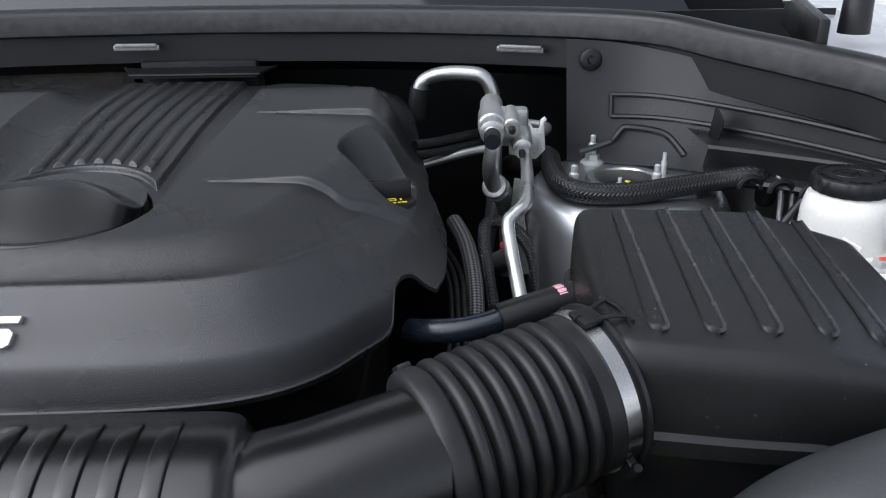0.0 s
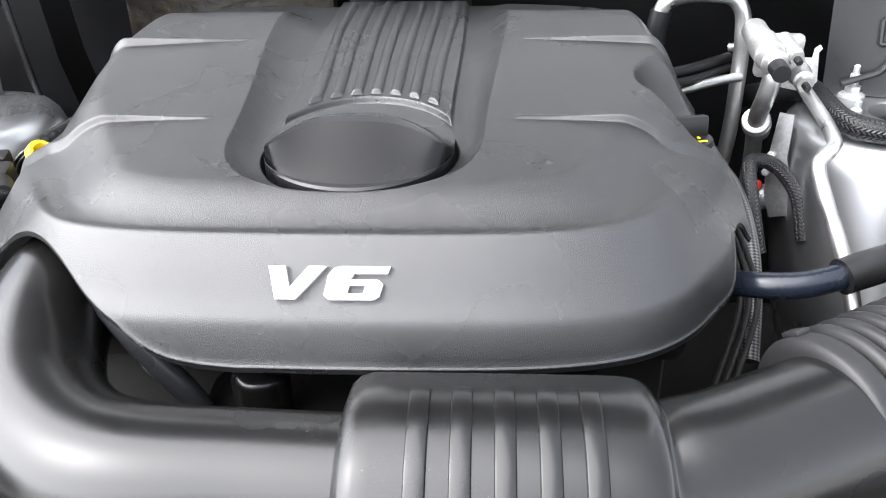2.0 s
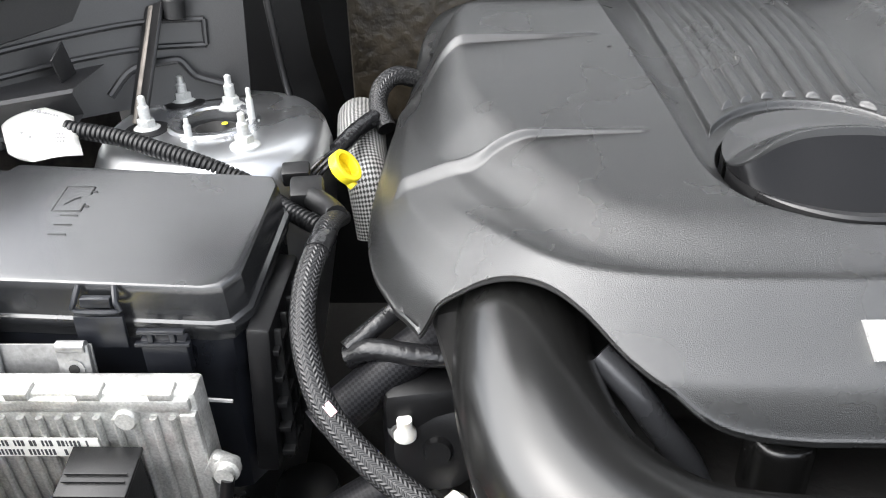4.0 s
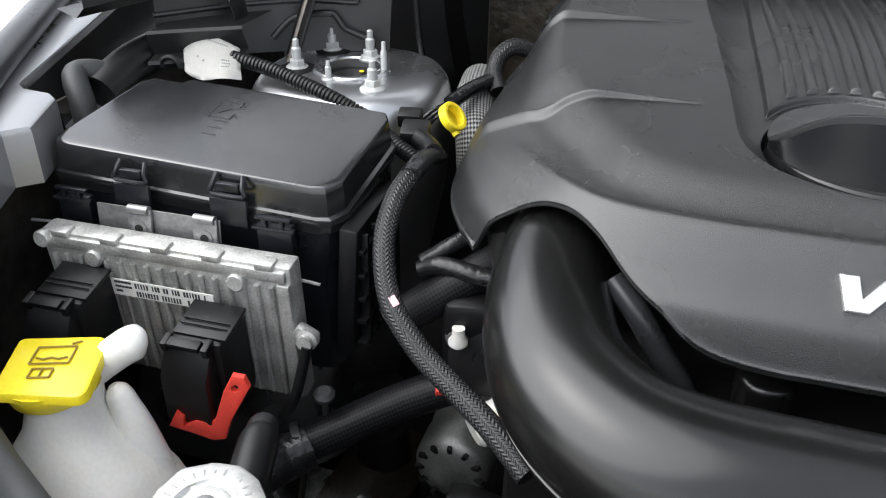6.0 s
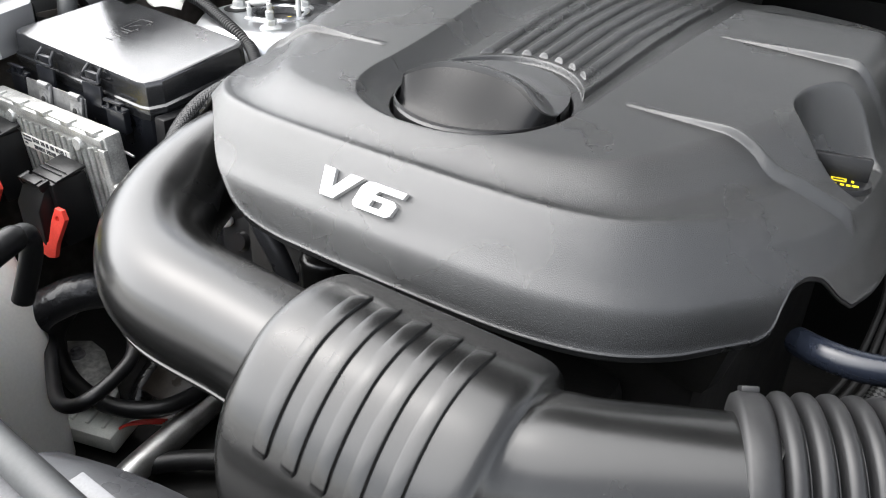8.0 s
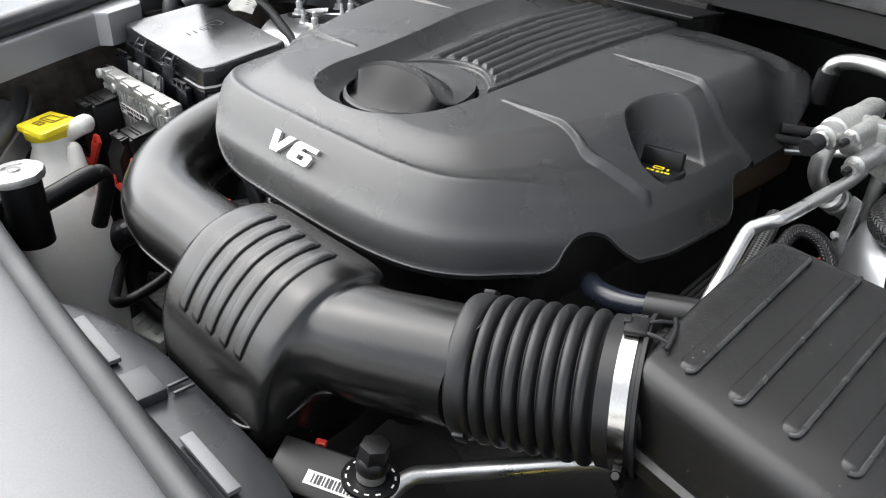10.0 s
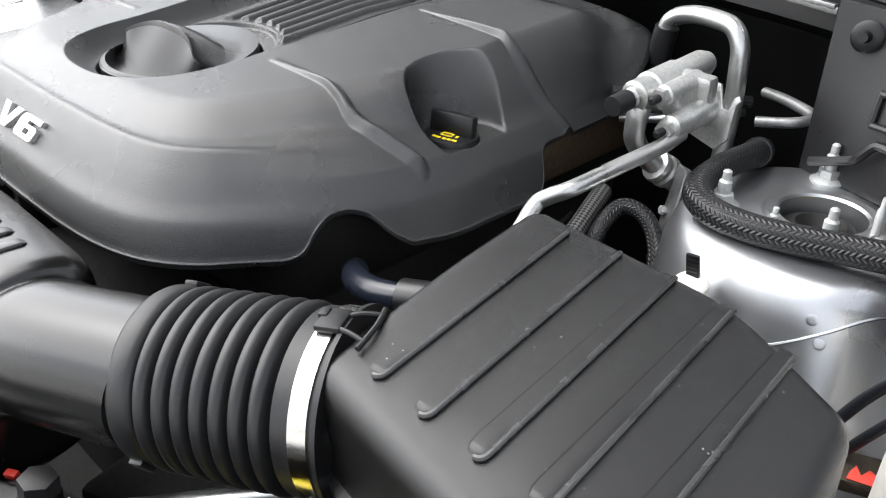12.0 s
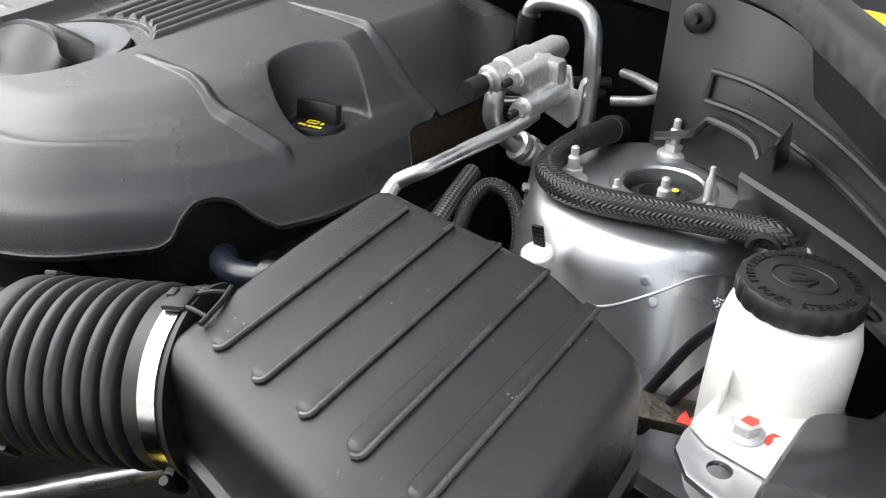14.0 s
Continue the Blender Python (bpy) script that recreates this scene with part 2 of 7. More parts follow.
def solid(name, bm, mat, label, category, kind="", group="", sharp=40):
    """A thing or a piece of the setting that is one mesh."""
    return tagged(finish(bm, name, mat, sharp), label, category, group, kind)


def B():
    return bmesh.new()


def spline(pts, n=8, closed=False):
    """Catmull-Rom points, evenly by number between the given ones; extra columns run along."""
    p = np.array(pts, float)
    k = len(p)
    out = []
    for i in range(k if closed else k - 1):
        a, b, c, d = (p[(i - 1) % k], p[i], p[(i + 1) % k], p[(i + 2) % k]) if closed else (p[max(i - 1, 0)], p[i], p[i + 1], p[min(i + 2, k - 1)])
        for j in range(n):
            t = j / n
            out.append(0.5 * (2 * b + (c - a) * t + (2 * a - 5 * b + 4 * c - d) * t * t + (3 * b - a - 3 * c + d) * t ** 3))
    if not closed:
        out.append(p[-1])
    return np.array(out)


def add_tube(bm, pts, r, sides=14, n=8, caps=True, smooth=True, flat=1.0):
    """A swept tube; pts may carry a radius as fourth value; flat squeezes it in height."""
    p = spline(pts, n) if smooth else np.array(pts, float)
    rad = p[:, 3] if p.shape[1] > 3 else np.full(len(p), r)
    p = p[:, :3]
    uv = bm.loops.layers.uv.verify()
    t = np.gradient(p, axis=0)
    t /= np.linalg.norm(t, axis=1)[:, None] + 1e-12
    ref = Vector((0, 0, 1)) if abs(t[0][2]) < 0.9 else Vector((1, 0, 0))
    u = Vector(t[0]).cross(ref).normalized()
    rings = []
    length = np.concatenate([[0], np.cumsum(np.linalg.norm(np.diff(p, axis=0), axis=1))])
    for i in range(len(p)):
        ti = Vector(t[i])
        u = (u - ti * u.dot(ti)).normalized()
        v = ti.cross(u)
        rings.append([bm.verts.new(Vector(p[i]) + (u * math.cos(a) + v * math.sin(a) * flat) * rad[i]) for a in (2 * math.pi * k / sides for k in range(sides))])
    for i in range(len(p) - 1):
        for k in range(sides):
            f = bm.faces.new((rings[i][k], rings[i][(k + 1) % sides], rings[i + 1][(k + 1) % sides], rings[i + 1][k]))
            for l, (a, b) in zip(f.loops, ((i, k), (i, k + 1), (i + 1, k + 1), (i + 1, k))):
                l[uv].uv = (length[a], b / sides)
    if caps:
        bm.faces.new(list(reversed(rings[0])))
        bm.faces.new(rings[-1])
    return bm


def add_lathe(bm, profile, m=None, n=28, wave=None):
    """A turned body: profile of (radius, height) round m's z."""
    m = m or Matrix()
    rings = []
    for r, z in profile:
        ring = []
        for k in range(n):
            a = 2 * math.pi * k / n
            q = r if wave is None else r * wave(a, z)
            ring.append(bm.verts.new(m @ Vector((q * math.cos(a), q * math.sin(a), z))))
        rings.append(ring)
    for a, b in zip(rings, rings[1:]):
        for k in range(n):
            bm.faces.new((a[k], a[(k + 1) % n], b[(k + 1) % n], b[k]))
    bm.faces.new(list(reversed(rings[0])))
    bm.faces.new(rings[-1])
    return bm


def add_box(bm, size, m, bevel=0.002, seg=2):
    """A box of that size about m's origin, with rounded edges."""
    t = bmesh.new()
    bmesh.ops.create_cube(t, size=1, matrix=Matrix.Diagonal((*size, 1)))
    if bevel:
        bmesh.ops.bevel(t, geom=t.edges[:], offset=bevel, segments=seg, affect="EDGES", profile=0.5)
    return add_bm(bm, t, m)


def add_bm(bm, t, m):
    vs = {v: bm.verts.new(m @ v.co) for v in t.verts}
    for f in t.faces:
        bm.faces.new([vs[v] for v in f.verts])
    t.free()
    return bm


def add_prism(bm, poly, h, m, bevel=0.0, holes=(), seg=2):
    """A flat outline (u, v) drawn up by h along m's z, its upper rim rounded."""
    t = bmesh.new()
    edges = []
    for loop in (poly, *holes):
        vs = [t.verts.new((x, y, 0)) for x, y in loop]
        edges += [t.edges.new((vs[i], vs[(i + 1) % len(vs)])) for i in range(len(vs))]
    if holes:
        bmesh.ops.triangle_fill(t, edges=edges, use_beauty=True)
    else:
        t.faces.new(t.verts[:])
    bmesh.ops.recalc_face_normals(t, faces=t.faces)
    low = t.faces[:]
    up = bmesh.ops.extrude_face_region(t, geom=low)
    top = [v for v in up["geom"] if isinstance(v, bmesh.types.BMVert)]
    bmesh.ops.translate(t, verts=top, vec=(0, 0, h))
    if bevel:
        tops = set(top)
        rim = [e for e in t.edges if e.verts[0] in tops and e.verts[1] in tops and sum(1 for f in e.link_faces if all(v in tops for v in f.verts)) == 1]
        bmesh.ops.bevel(t, geom=rim, offset=bevel, segments=seg, affect="EDGES", profile=0.5)
    bmesh.ops.recalc_face_normals(t, faces=t.faces)
    return add_bm(bm, t, m)


def add_grid(bm, P, closed=False):
    """A sheet over an array of places (rows, columns, 3)."""
    a, b = P.shape[:2]
    vs = [[bm.verts.new(P[i, j]) for j in range(b)] for i in range(a)]
    for i in range(a - 1):
        for j in range(b if closed else b - 1):
            k = (j + 1) % b
            bm.faces.new((vs[i][j], vs[i][k], vs[i + 1][k], vs[i + 1][j]))
    return vs


def along(p, d, up=(0, 0, 1)):
    """A pose at p whose z runs along d."""
    z = Vector(d).normalized()
    x = Vector(up).cross(z)
    x = x.normalized() if x.length > 1e-4 else Vector((1, 0, 0))
    y = z.cross(x)
    m = Matrix((x, y, z)).transposed().to_4x4()
    m.translation = p
    return m


def ss(a, b, x):
    t = np.clip((x - a) / (b - a), 0, 1)
    return t * t * (3 - 2 * t)


def hexpoly(r):
    return [(r * math.cos(math.pi * k / 3), r * math.sin(math.pi * k / 3)) for k in range(6)]


def rrect(w, h, r, n=5):
    out = []
    for cx, cy, a0 in ((w / 2 - r, h / 2 - r, 0), (-w / 2 + r, h / 2 - r, 90), (-w / 2 + r, -h / 2 + r, 180), (w / 2 - r, -h / 2 + r, 270)):
        for k in range(n + 1):
            a = radians(a0 + 90 * k / n)
            out.append((cx + r * math.cos(a), cy + r * math.sin(a)))
    return out


def rounded(poly, radii, n=6):
    """An outline with each corner rounded."""
    out = []
    for i, r in enumerate(radii):
        p, a, b = (np.array(poly[k % len(poly)], float) for k in (i, i - 1, i + 1))
        u, v = (a - p) / np.linalg.norm(a - p), (b - p) / np.linalg.norm(b - p)
        for k in range(n + 1):
            f = k / n
            out.append((p + u * r) * (1 - f) ** 2 + 2 * p * f * (1 - f) + (p + v * r) * f * f)
    return np.array(out)


# ---- the setting ----
def sheet(name, corners, mat, label, category, thick=0.004):
    """A panel with thickness over four or more corners in one plane, going behind its face."""
    bm = B()
    v = [Vector(c) for c in corners]
    n = (v[1] - v[0]).cross(v[2] - v[0]).normalized()
    a = [bm.verts.new(p) for p in v]
    b = [bm.verts.new(p - n * thick) for p in v]
    bm.faces.new(a)
    bm.faces.new(list(reversed(b)))
    for i in range(len(a)):
        k = (i + 1) % len(a)
        bm.faces.new((a[k], a[i], b[i], b[k]))
    return solid(name, bm, mat, label, category, "structure")


# ground lies out of view; its tone is raised to bounce light upwards
bm = B()
bmesh.ops.create_grid(bm, x_segments=2, y_segments=2, size=400)
solid("ground", bm, M_GROUND, "unseen ground under the car, pale to bounce light up", "ground", "structure")

# engine bay walls and floor
sheet("bay_floor", [(-0.85, 0.1, 0.42), (0.85, 0.1, 0.42), (0.85, 1.33, 0.42), (-0.85, 1.33, 0.42)], M_DARK, "dark undertray below the engine", "undertray")
sheet("wall_firewall", [(-0.95, 1.33, 0.42), (0.95, 1.33, 0.42), (0.95, 1.33, 1.05), (-0.95, 1.33, 1.05)], M_BLACK, "black insulated firewall behind the engine", "firewall")
sheet("wall_wing_inner_right", [(0.86, 1.3, 0.42), (0.86, 0.1, 0.42), (0.86, 0.1, 0.90), (0.86, 1.3, 0.95)][::-1], M_PAINT, "dark inner wing panel", "inner wing")
# left panel takes dark steel: the shadow on it is put into the colour
sheet("wall_wing_inner_left", [(-0.775, 0.1, 0.42), (-0.775, 1.3, 0.42), (-0.775, 1.3, 0.90), (-0.775, 0.1, 0.90)][::-1], M_STEEL2, "dark inner wing panel", "inner wing")
sheet("wall_radiator", [(-0.80, 0.20, 0.42), (0.80, 0.20, 0.42), (0.80, 0.20, 0.76), (-0.80, 0.20, 0.76)][::-1], M_BLACK, "dark radiator panel at the front of the bay", "radiator panel")

# ---- engine cover ----
cover = thing("engine_cover", (0, 0.8, 0.88), "large black grained plastic engine cover with a silver badge", "engine cover")
HALF = [(0.0, 0.5055), (0.06, 0.506), (0.12, 0.508), (0.17, 0.5145), (0.21, 0.528), (0.243, 0.553), (0.271, 0.590), (0.300, 0.637), (0.321, 0.690), (0.331, 0.75), (0.333, 0.83),
        (0.330, 0.92), (0.320, 1.01), (0.303, 1.075), (0.265, 1.115), (0.17, 1.135), (0.08, 1.142), (0.0, 1.143)]
NOM = spline(HALF + [(-x, y) for x, y in HALF[-2:0:-1]], 6, True)
# raised deck: its lip runs across behind the badge and turns back to the knees of the straps
DECK = [(0.0, 0.5505), (0.06, 0.5510), (0.11, 0.5535), (0.15, 0.5615), (0.180, 0.575), (0.202, 0.597), (0.217, 0.630), (0.230, 0.672), (0.243, 0.715), (0.262, 0.76), (0.278, 0.83), (0.282, 0.92), (0.275, 1.00), (0.25, 1.05), (0.15, 1.075), (0.0, 1.08)]
DECK = spline(DECK + [(-x, y) for x, y in DECK[-2:0:-1]], 6, True)


def edge_distance(x, y, line):
    best = np.full(np.shape(x), 9.0)
    for a, b in zip(line, np.roll(line, -1, 0)):
        d = b - a
        t = np.clip(((x - a[0]) * d[0] + (y - a[1]) * d[1]) / (d @ d + 1e-12), 0, 1)
        best = np.minimum(best, np.hypot(x - a[0] - t * d[0], y - a[1] - t * d[1]))
    return best


GRID_D = np.arange(0, 0.4, 0.001)


def profile(pairs):
    z = np.interp(GRID_D, *zip(*pairs))
    k = np.exp(-0.5 * (np.arange(-9, 10) / 1.3) ** 2)
    zz = np.convolve(np.pad(z, 9, mode="reflect", reflect_type="odd"), k / k.sum(), "valid")
    return zz


PF = profile([(0, 0.889), (0.0072, 0.9165), (0.018, 0.9280), (0.0315, 0.9452), (0.0395, 0.9545), (0.0452, 0.9608), (0.0475, 0.9615), (0.0540, 0.9602), (0.064, 0.9610), (0.08, 0.9625), (0.4, 0.972)])
PS = profile([(0, 0.882), (0.012, 0.914), (0.029, 0.937), (0.060, 0.957), (0.087, 0.967), (0.12, 0.972), (0.4, 0.980)])
PB = profile([(0, 0.955), (0.012, 0.975), (0.04, 0.992), (0.12, 1.004), (0.4, 1.006)])


def inside(x, y, line):
    """Signed distance from a closed outline, positive within it."""
    odd = np.zeros(np.shape(x), bool)
    for a, b in zip(line, np.roll(line, -1, 0)):
        cross = (a[1] > y) != (b[1] > y)
        odd ^= cross & (x < (b[0] - a[0]) * (y - a[1]) / (b[1] - a[1] + 1e-12) + a[0])
    return np.where(odd, 1, -1) * edge_distance(x, y, line)


def bead(x, y, path, h, w0, w1):
    """A raised strap that swells from nothing at its tip and ends bluntly."""
    p = spline(path, 12)
    L = np.concatenate([[0], np.cumsum(np.hypot(*np.diff(p, axis=0).T))])
    best, at, side = np.full(x.shape, 9.0), np.zeros(x.shape), np.zeros(x.shape)
    for i in range(len(p) - 1):
        d = p[i + 1] - p[i]
        t = np.clip(((x - p[i, 0]) * d[0] + (y - p[i, 1]) * d[1]) / (d @ d), 0, 1)
        q = np.hypot(x - p[i, 0] - t * d[0], y - p[i, 1] - t * d[1])
        near = q < best
        best, at = np.where(near, q, best), np.where(near, (L[i] + t * (L[i + 1] - L[i])) / L[-1], at)
        side = np.where(near, d[0] * (y - p[i, 1]) - d[1] * (x - p[i, 0]), side)
    turn = ss(0.55, 0.75, at)
    grow = 0.22 * ss(0, 0.05, at) + 0.78 * ss(0.05, 0.65, at)
    front = w0 + (w1 - w0) * turn
    rear = 0.009 + (w1 - 0.009) * turn
    f = np.where(side > 0, 1 - ss(0.12, 1.0, best / rear), 1 - ss(0.0, 1.0, best / front))
    return h * grow * f


def cover_height(x, y):
    ax = np.abs(x)
    d = edge_distance(x, y, NOM)
    wf = 1 - ss(0.57, 0.70, y)
    wb = ss(0.98, 1.10, y)
    z = wf * np.interp(d, GRID_D, PF) + wb * np.interp(d, GRID_D, PB) + (1 - wf - wb) * np.interp(d, GRID_D, PS)
    # the deck rises from a shallow trough behind the badge
    deck = np.interp(y, (0.50, 0.56, 0.70, 0.79, 0.88, 0.96, 1.15), (0.9690, 0.9740, 0.9840, 0.9930, 1.0040, 1.0085, 1.0090))
    soft = ss(0.60, 0.75, y)
    q = inside(x, y, DECK)
    z += (deck - z) * ss(0.003 - 0.025 * soft, 0.052 - 0.025 * soft, q) * (1 - wb)
    # middle valley with its bowl in front, crisp at the rim
    wt = 0.100 + 0.024 * ss(0.66, 1.0, y)
    u = np.clip((wt - ax) / (wt - 0.078), 0, 1)
    q = (np.abs(x / 0.100) ** 2.6 + np.abs((y - 0.692) / 0.102) ** 2.6) ** (1 / 2.6)
    u2 = np.clip((1 - q) / 0.26, 0, 1)
    u = np.where(y > 0.692, u, u2)
    floor = np.interp(y, (0.58, 0.64, 0.70, 0.79, 0.88, 0.96, 1.15), (0.9600, 0.9602, 0.9630, 0.9720, 0.9830, 0.9875, 0.9880))
    z += np.minimum(floor - z, 0) * (1 - (1 - u) ** 2)
    ring = np.sqrt((x / 0.0785) ** 2 + ((y - 0.692) / 0.0885) ** 2)
    well = np.hypot(x - 0.001, y - 0.688) / 0.0775
    z -= 0.014 * (1 - ss(0.985, 1.02, well))
    # raised bed with ribs behind the medallion
    bed = (1 - ss(0.070, 0.073, ax - 0.006 * ss(0.74, 0.95, y))) * ss(1.05, 1.072, ring) * (y > 0.70)
    z += 0.006 * bed
    for k in range(7):
        c0 = 0.002 + 0.0175 * (k - 3)
        cx = c0 * (1 + 0.18 * ss(0.77, 1.05, y) * (y > 0.7))
        f = np.sqrt(np.clip(1 - ((x - cx) / 0.0052) ** 2, 0, 1)) * ss(1.125, 1.15, ring) * (y > 0.7)
        z += 0.0045 * f * (y < 1.09)
    for sx in (1, -1):
        z += bead(sx * x, y, [(0.121, 0.709), (0.18, 0.706), (0.228, 0.702), (0.250, 0.703), (0.301, 0.725)], 0.0066, 0.0026, 0.0085)
        z += bead(sx * x, y, [(0.132, 0.884), (0.20, 0.878), (0.255, 0.872), (0.280, 0.878), (0.316, 0.906)], 0.0066, 0.0026, 0.0085)
    # filler cap pocket
    r = np.sqrt(((x - 0.287) / 1.05) ** 2 + (y - 0.792) ** 2)
    z = np.minimum(z, 0.936 + 0.065 * ss(0.037, 0.058, r) + (r > 0.058) * 1.0)
    return z


def cut_outline():
    """The lower rim: the nominal outline, lifted over the duct, the hose and the rear."""
    right = [(0.0, 0.5055), (0.06, 0.506), (0.12, 0.508), (0.17, 0.5145), (0.21, 0.528), (0.243, 0.553), (0.271, 0.590), (0.285, 0.613), (0.2875, 0.628), (0.2885, 0.641), (0.293, 0.655), (0.301, 0.668), (0.311, 0.680), (0.318, 0.691), (0.3235, 0.705), (0.331, 0.75), (0.333, 0.83),
             (0.330, 0.852), (0.316, 0.868), (0.314, 0.92), (0.306, 1.01), (0.294, 1.07), (0.258, 1.112), (0.17, 1.134), (0.08, 1.142), (0.0, 1.143)]
    left = [(-0.08, 1.142), (-0.17, 1.134), (-0.258, 1.112), (-0.294, 1.07), (-0.310, 1.01), (-0.322, 0.92), (-0.332, 0.83), (-0.331, 0.75), (-0.321, 0.690), (-0.300, 0.637), (-0.286, 0.611), (-0.276, 0.603), (-0.262, 0.600), (-0.244, 0.594), (-0.226, 0.584), (-0.204, 0.568), (-0.184, 0.551), (-0.160, 0.530),
            (-0.138, 0.517), (-0.108, 0.509), (-0.06, 0.506)]
    return spline(right + left, 32, True)


CUT = cut_outline()
CEN = np.array((0.0115, 0.90))
RAD = np.concatenate([np.linspace(0, 0.34, 170)[1:], np.linspace(0.34, 0.72, 150)[1:], np.linspace(0.72, 1, 105)[1:]])
PX = CEN[0] + np.outer(RAD, CUT[:, 0] - CEN[0])
PY = CEN[1] + np.outer(RAD, CUT[:, 1] - CEN[1])
PZ = cover_height(PX, PY)
bm = B()
P = np.stack([PX, PY, PZ], -1)
out = CUT - CEN
out = out / np.linalg.norm(out, axis=1)[:, None]
rim = P[-1]
lip = [np.concatenate([rim[:, :2] + out * a, rim[:, 2:] + b], 1) for a, b in ((0.0004, -0.0006), (0.0012, -0.0012), (0.0016, -0.0022), (0.0008, -0.0032), (0.0014, -0.0046), (0.0010, -0.0060), (-0.001, -0.0062), (-0.004, 0.003))]
P = np.concatenate([P, np.array(lip)], 0)
vs = add_grid(bm, P, True)
mid = bm.verts.new((CEN[0], CEN[1], float(cover_height(np.array([CEN[0]]), np.array([CEN[1]]))[0])))
for j in range(len(CUT)):
    bm.faces.new((mid, vs[0][j], vs[0][(j + 1) % len(CUT)]))
part("shell", bm, M_COVER, cover, sharp=70)

# oval medallion: a dished front face rises to a crisp ridge, a gentle slope falls behind it
def medal_point(x, v):
    """v 0..1 over the dished face from rim to ridge, 1..2 over the slope behind."""
    c = max(0.0, 1 - (x / 0.0755) ** 2) ** 0.5
    f, r = 0.688 - 0.0755 * c, 0.688 + 0.0755 * c
    k = max(0.0, 1 - (x / 0.0755) ** 4)
    yt = f + (r - f) * (0.05 + 0.40 * k)
    h = 0.030 * c
    base = lambda y: 0.9690 + 0.10 * (y - 0.688)
    zt = base(yt) + h
    if v <= 1:
        y = f + (yt - f) * v
        rim = 0.0040 * (1 - float(ss(0.105, 0.135, np.float64(v)))) - 0.0016 * (1 - float(ss(0.0, 0.03, np.float64(v))))
        dip = 0.013 * float(ss(0.10, 0.26, np.float64(v)) * (1 - ss(0.30, 0.92, np.float64(v))))
        z = base(y) + rim * k - dip * c + 0.86 * h * (max(0, v - 0.30) / 0.66) ** 1.8
        lip = float(ss(0.955, 0.975, np.float64(v)))
        z = z * (1 - lip) + zt * lip
    else:
        y = yt + (r - yt) * (v - 1)
        # a rounded strap behind the ridge drops to the flat rear of the disc
        w = np.float64(v - 1)
        low = base(y) + 0.002
        z = low + (zt - low) * (1 - 0.22 * float(ss(0.0, 0.22, w)) - 0.78 * float(ss(0.16, 0.58, w)))
    return (x + 0.001, y, z)


bm = B()
VS = [0.0, 0.01, 0.03, 0.06, 0.09, 0.105, 0.12, 0.135, 0.15, 0.18, 0.22, 0.26, 0.34, 0.43, 0.52, 0.61, 0.70, 0.78, 0.86, 0.92, 0.954, 0.965, 0.976, 1.0, 1.04, 1.12, 1.22, 1.34, 1.48, 1.62, 1.76, 1.88, 0.95 + 1, 2.0]
XS = [0.0754 * math.sin(radians(a)) for a in np.linspace(-89, 89, 90)]
rows = [[medal_point(x, v) for x in XS] for v in VS]
lowf = [(x, y, z - 0.016) for x, y, z in rows[0]]
lowr = [(x, y, z - 0.016) for x, y, z in rows[-1]]
cut0, cut1 = VS.index(0.135), VS.index(0.954)
add_grid(bm, np.array([lowf] + rows[:cut0 + 1]))
add_grid(bm, np.array(rows[cut1:] + [lowr]))
medal = part("medallion", bm, M_KNOB, cover, "satin black oval medallion with a raised grip", 24)
bm = B()
add_grid(bm, np.array(rows[cut0:cut1 + 1]))
part("dish", bm, M_DISH, medal, "black dished front face, kept dark by weak reflection")
bm = B()
for k in range(27):
    if k in (4, 9, 13, 14, 18, 22):
        continue
    x = -0.052 + 0.004 * k
    p, q = Vector(medal_point(x, 0.20)), Vector(medal_point(x + 0.001, 0.20))
    add_box(bm, (0.0027, 0.0030, 0.0008), Matrix.Translation(p) @ pose(0, 0, 0, 14, 0, math.degrees(math.atan2(q.y - p.y, q.x - p.x))), 0)
part("raised_print", bm, M_DUCT, medal)

# badge letters on the sloping front face
S = 0.0795 / 211
U, V, N = Vector((1, 0, 0)), Vector((0, 0.625, 0.781)), Vector((0, -0.781, 0.625))
FACE = Matrix((U, V, N)).transposed().to_4x4()
FACE.translation = Vector((-0.0386, 0.5233, 0.9276))
LV = [(0, 59), (30, 59), (38, 22), (70, 59), (103, 59), (50, 0), (14, 0)]
L6 = [(128, 59), (211, 59), (206, 45), (150, 45), (143, 36), (190, 36), (199, 28), (193, 6), (183, 0), (106, 0), (97, 8), (104, 44), (115, 56)]
H6 = [(141, 25), (168, 25), (164, 12), (138, 12)]
for name, poly, holes in (("badge_letter", LV, ()), ("badge_letter", L6, (H6,))):
    bm = add_prism(B(), [(a * S, b * S) for a, b in poly], 0.0042, FACE, 0.0005, [[(a * S, b * S) for a, b in h] for h in holes], 1)
    part(name, bm, M_BADGE, cover, "bright silver raised letter of the engine badge")

# ---- intake duct with ribbed resonator ----
intake = thing("intake_duct", (0.1, 0.42, 0.78), "smooth black plastic air intake duct with a ribbed resonator box", "intake duct")
bm = B()
add_tube(bm, [(-0.214, 0.66, 0.885, 0.041), (-0.216, 0.60, 0.89, 0.043), (-0.213, 0.545, 0.878, 0.0455), (-0.195, 0.492, 0.864, 0.0475), (-0.158, 0.455, 0.855, 0.0485), (-0.11, 0.438, 0.850, 0.050), (-0.03, 0.436, 0.849, 0.048), (0.05, 0.434, 0.848, 0.048)], 0, 32, 10)
part("elbow", bm, M_DUCT, intake)


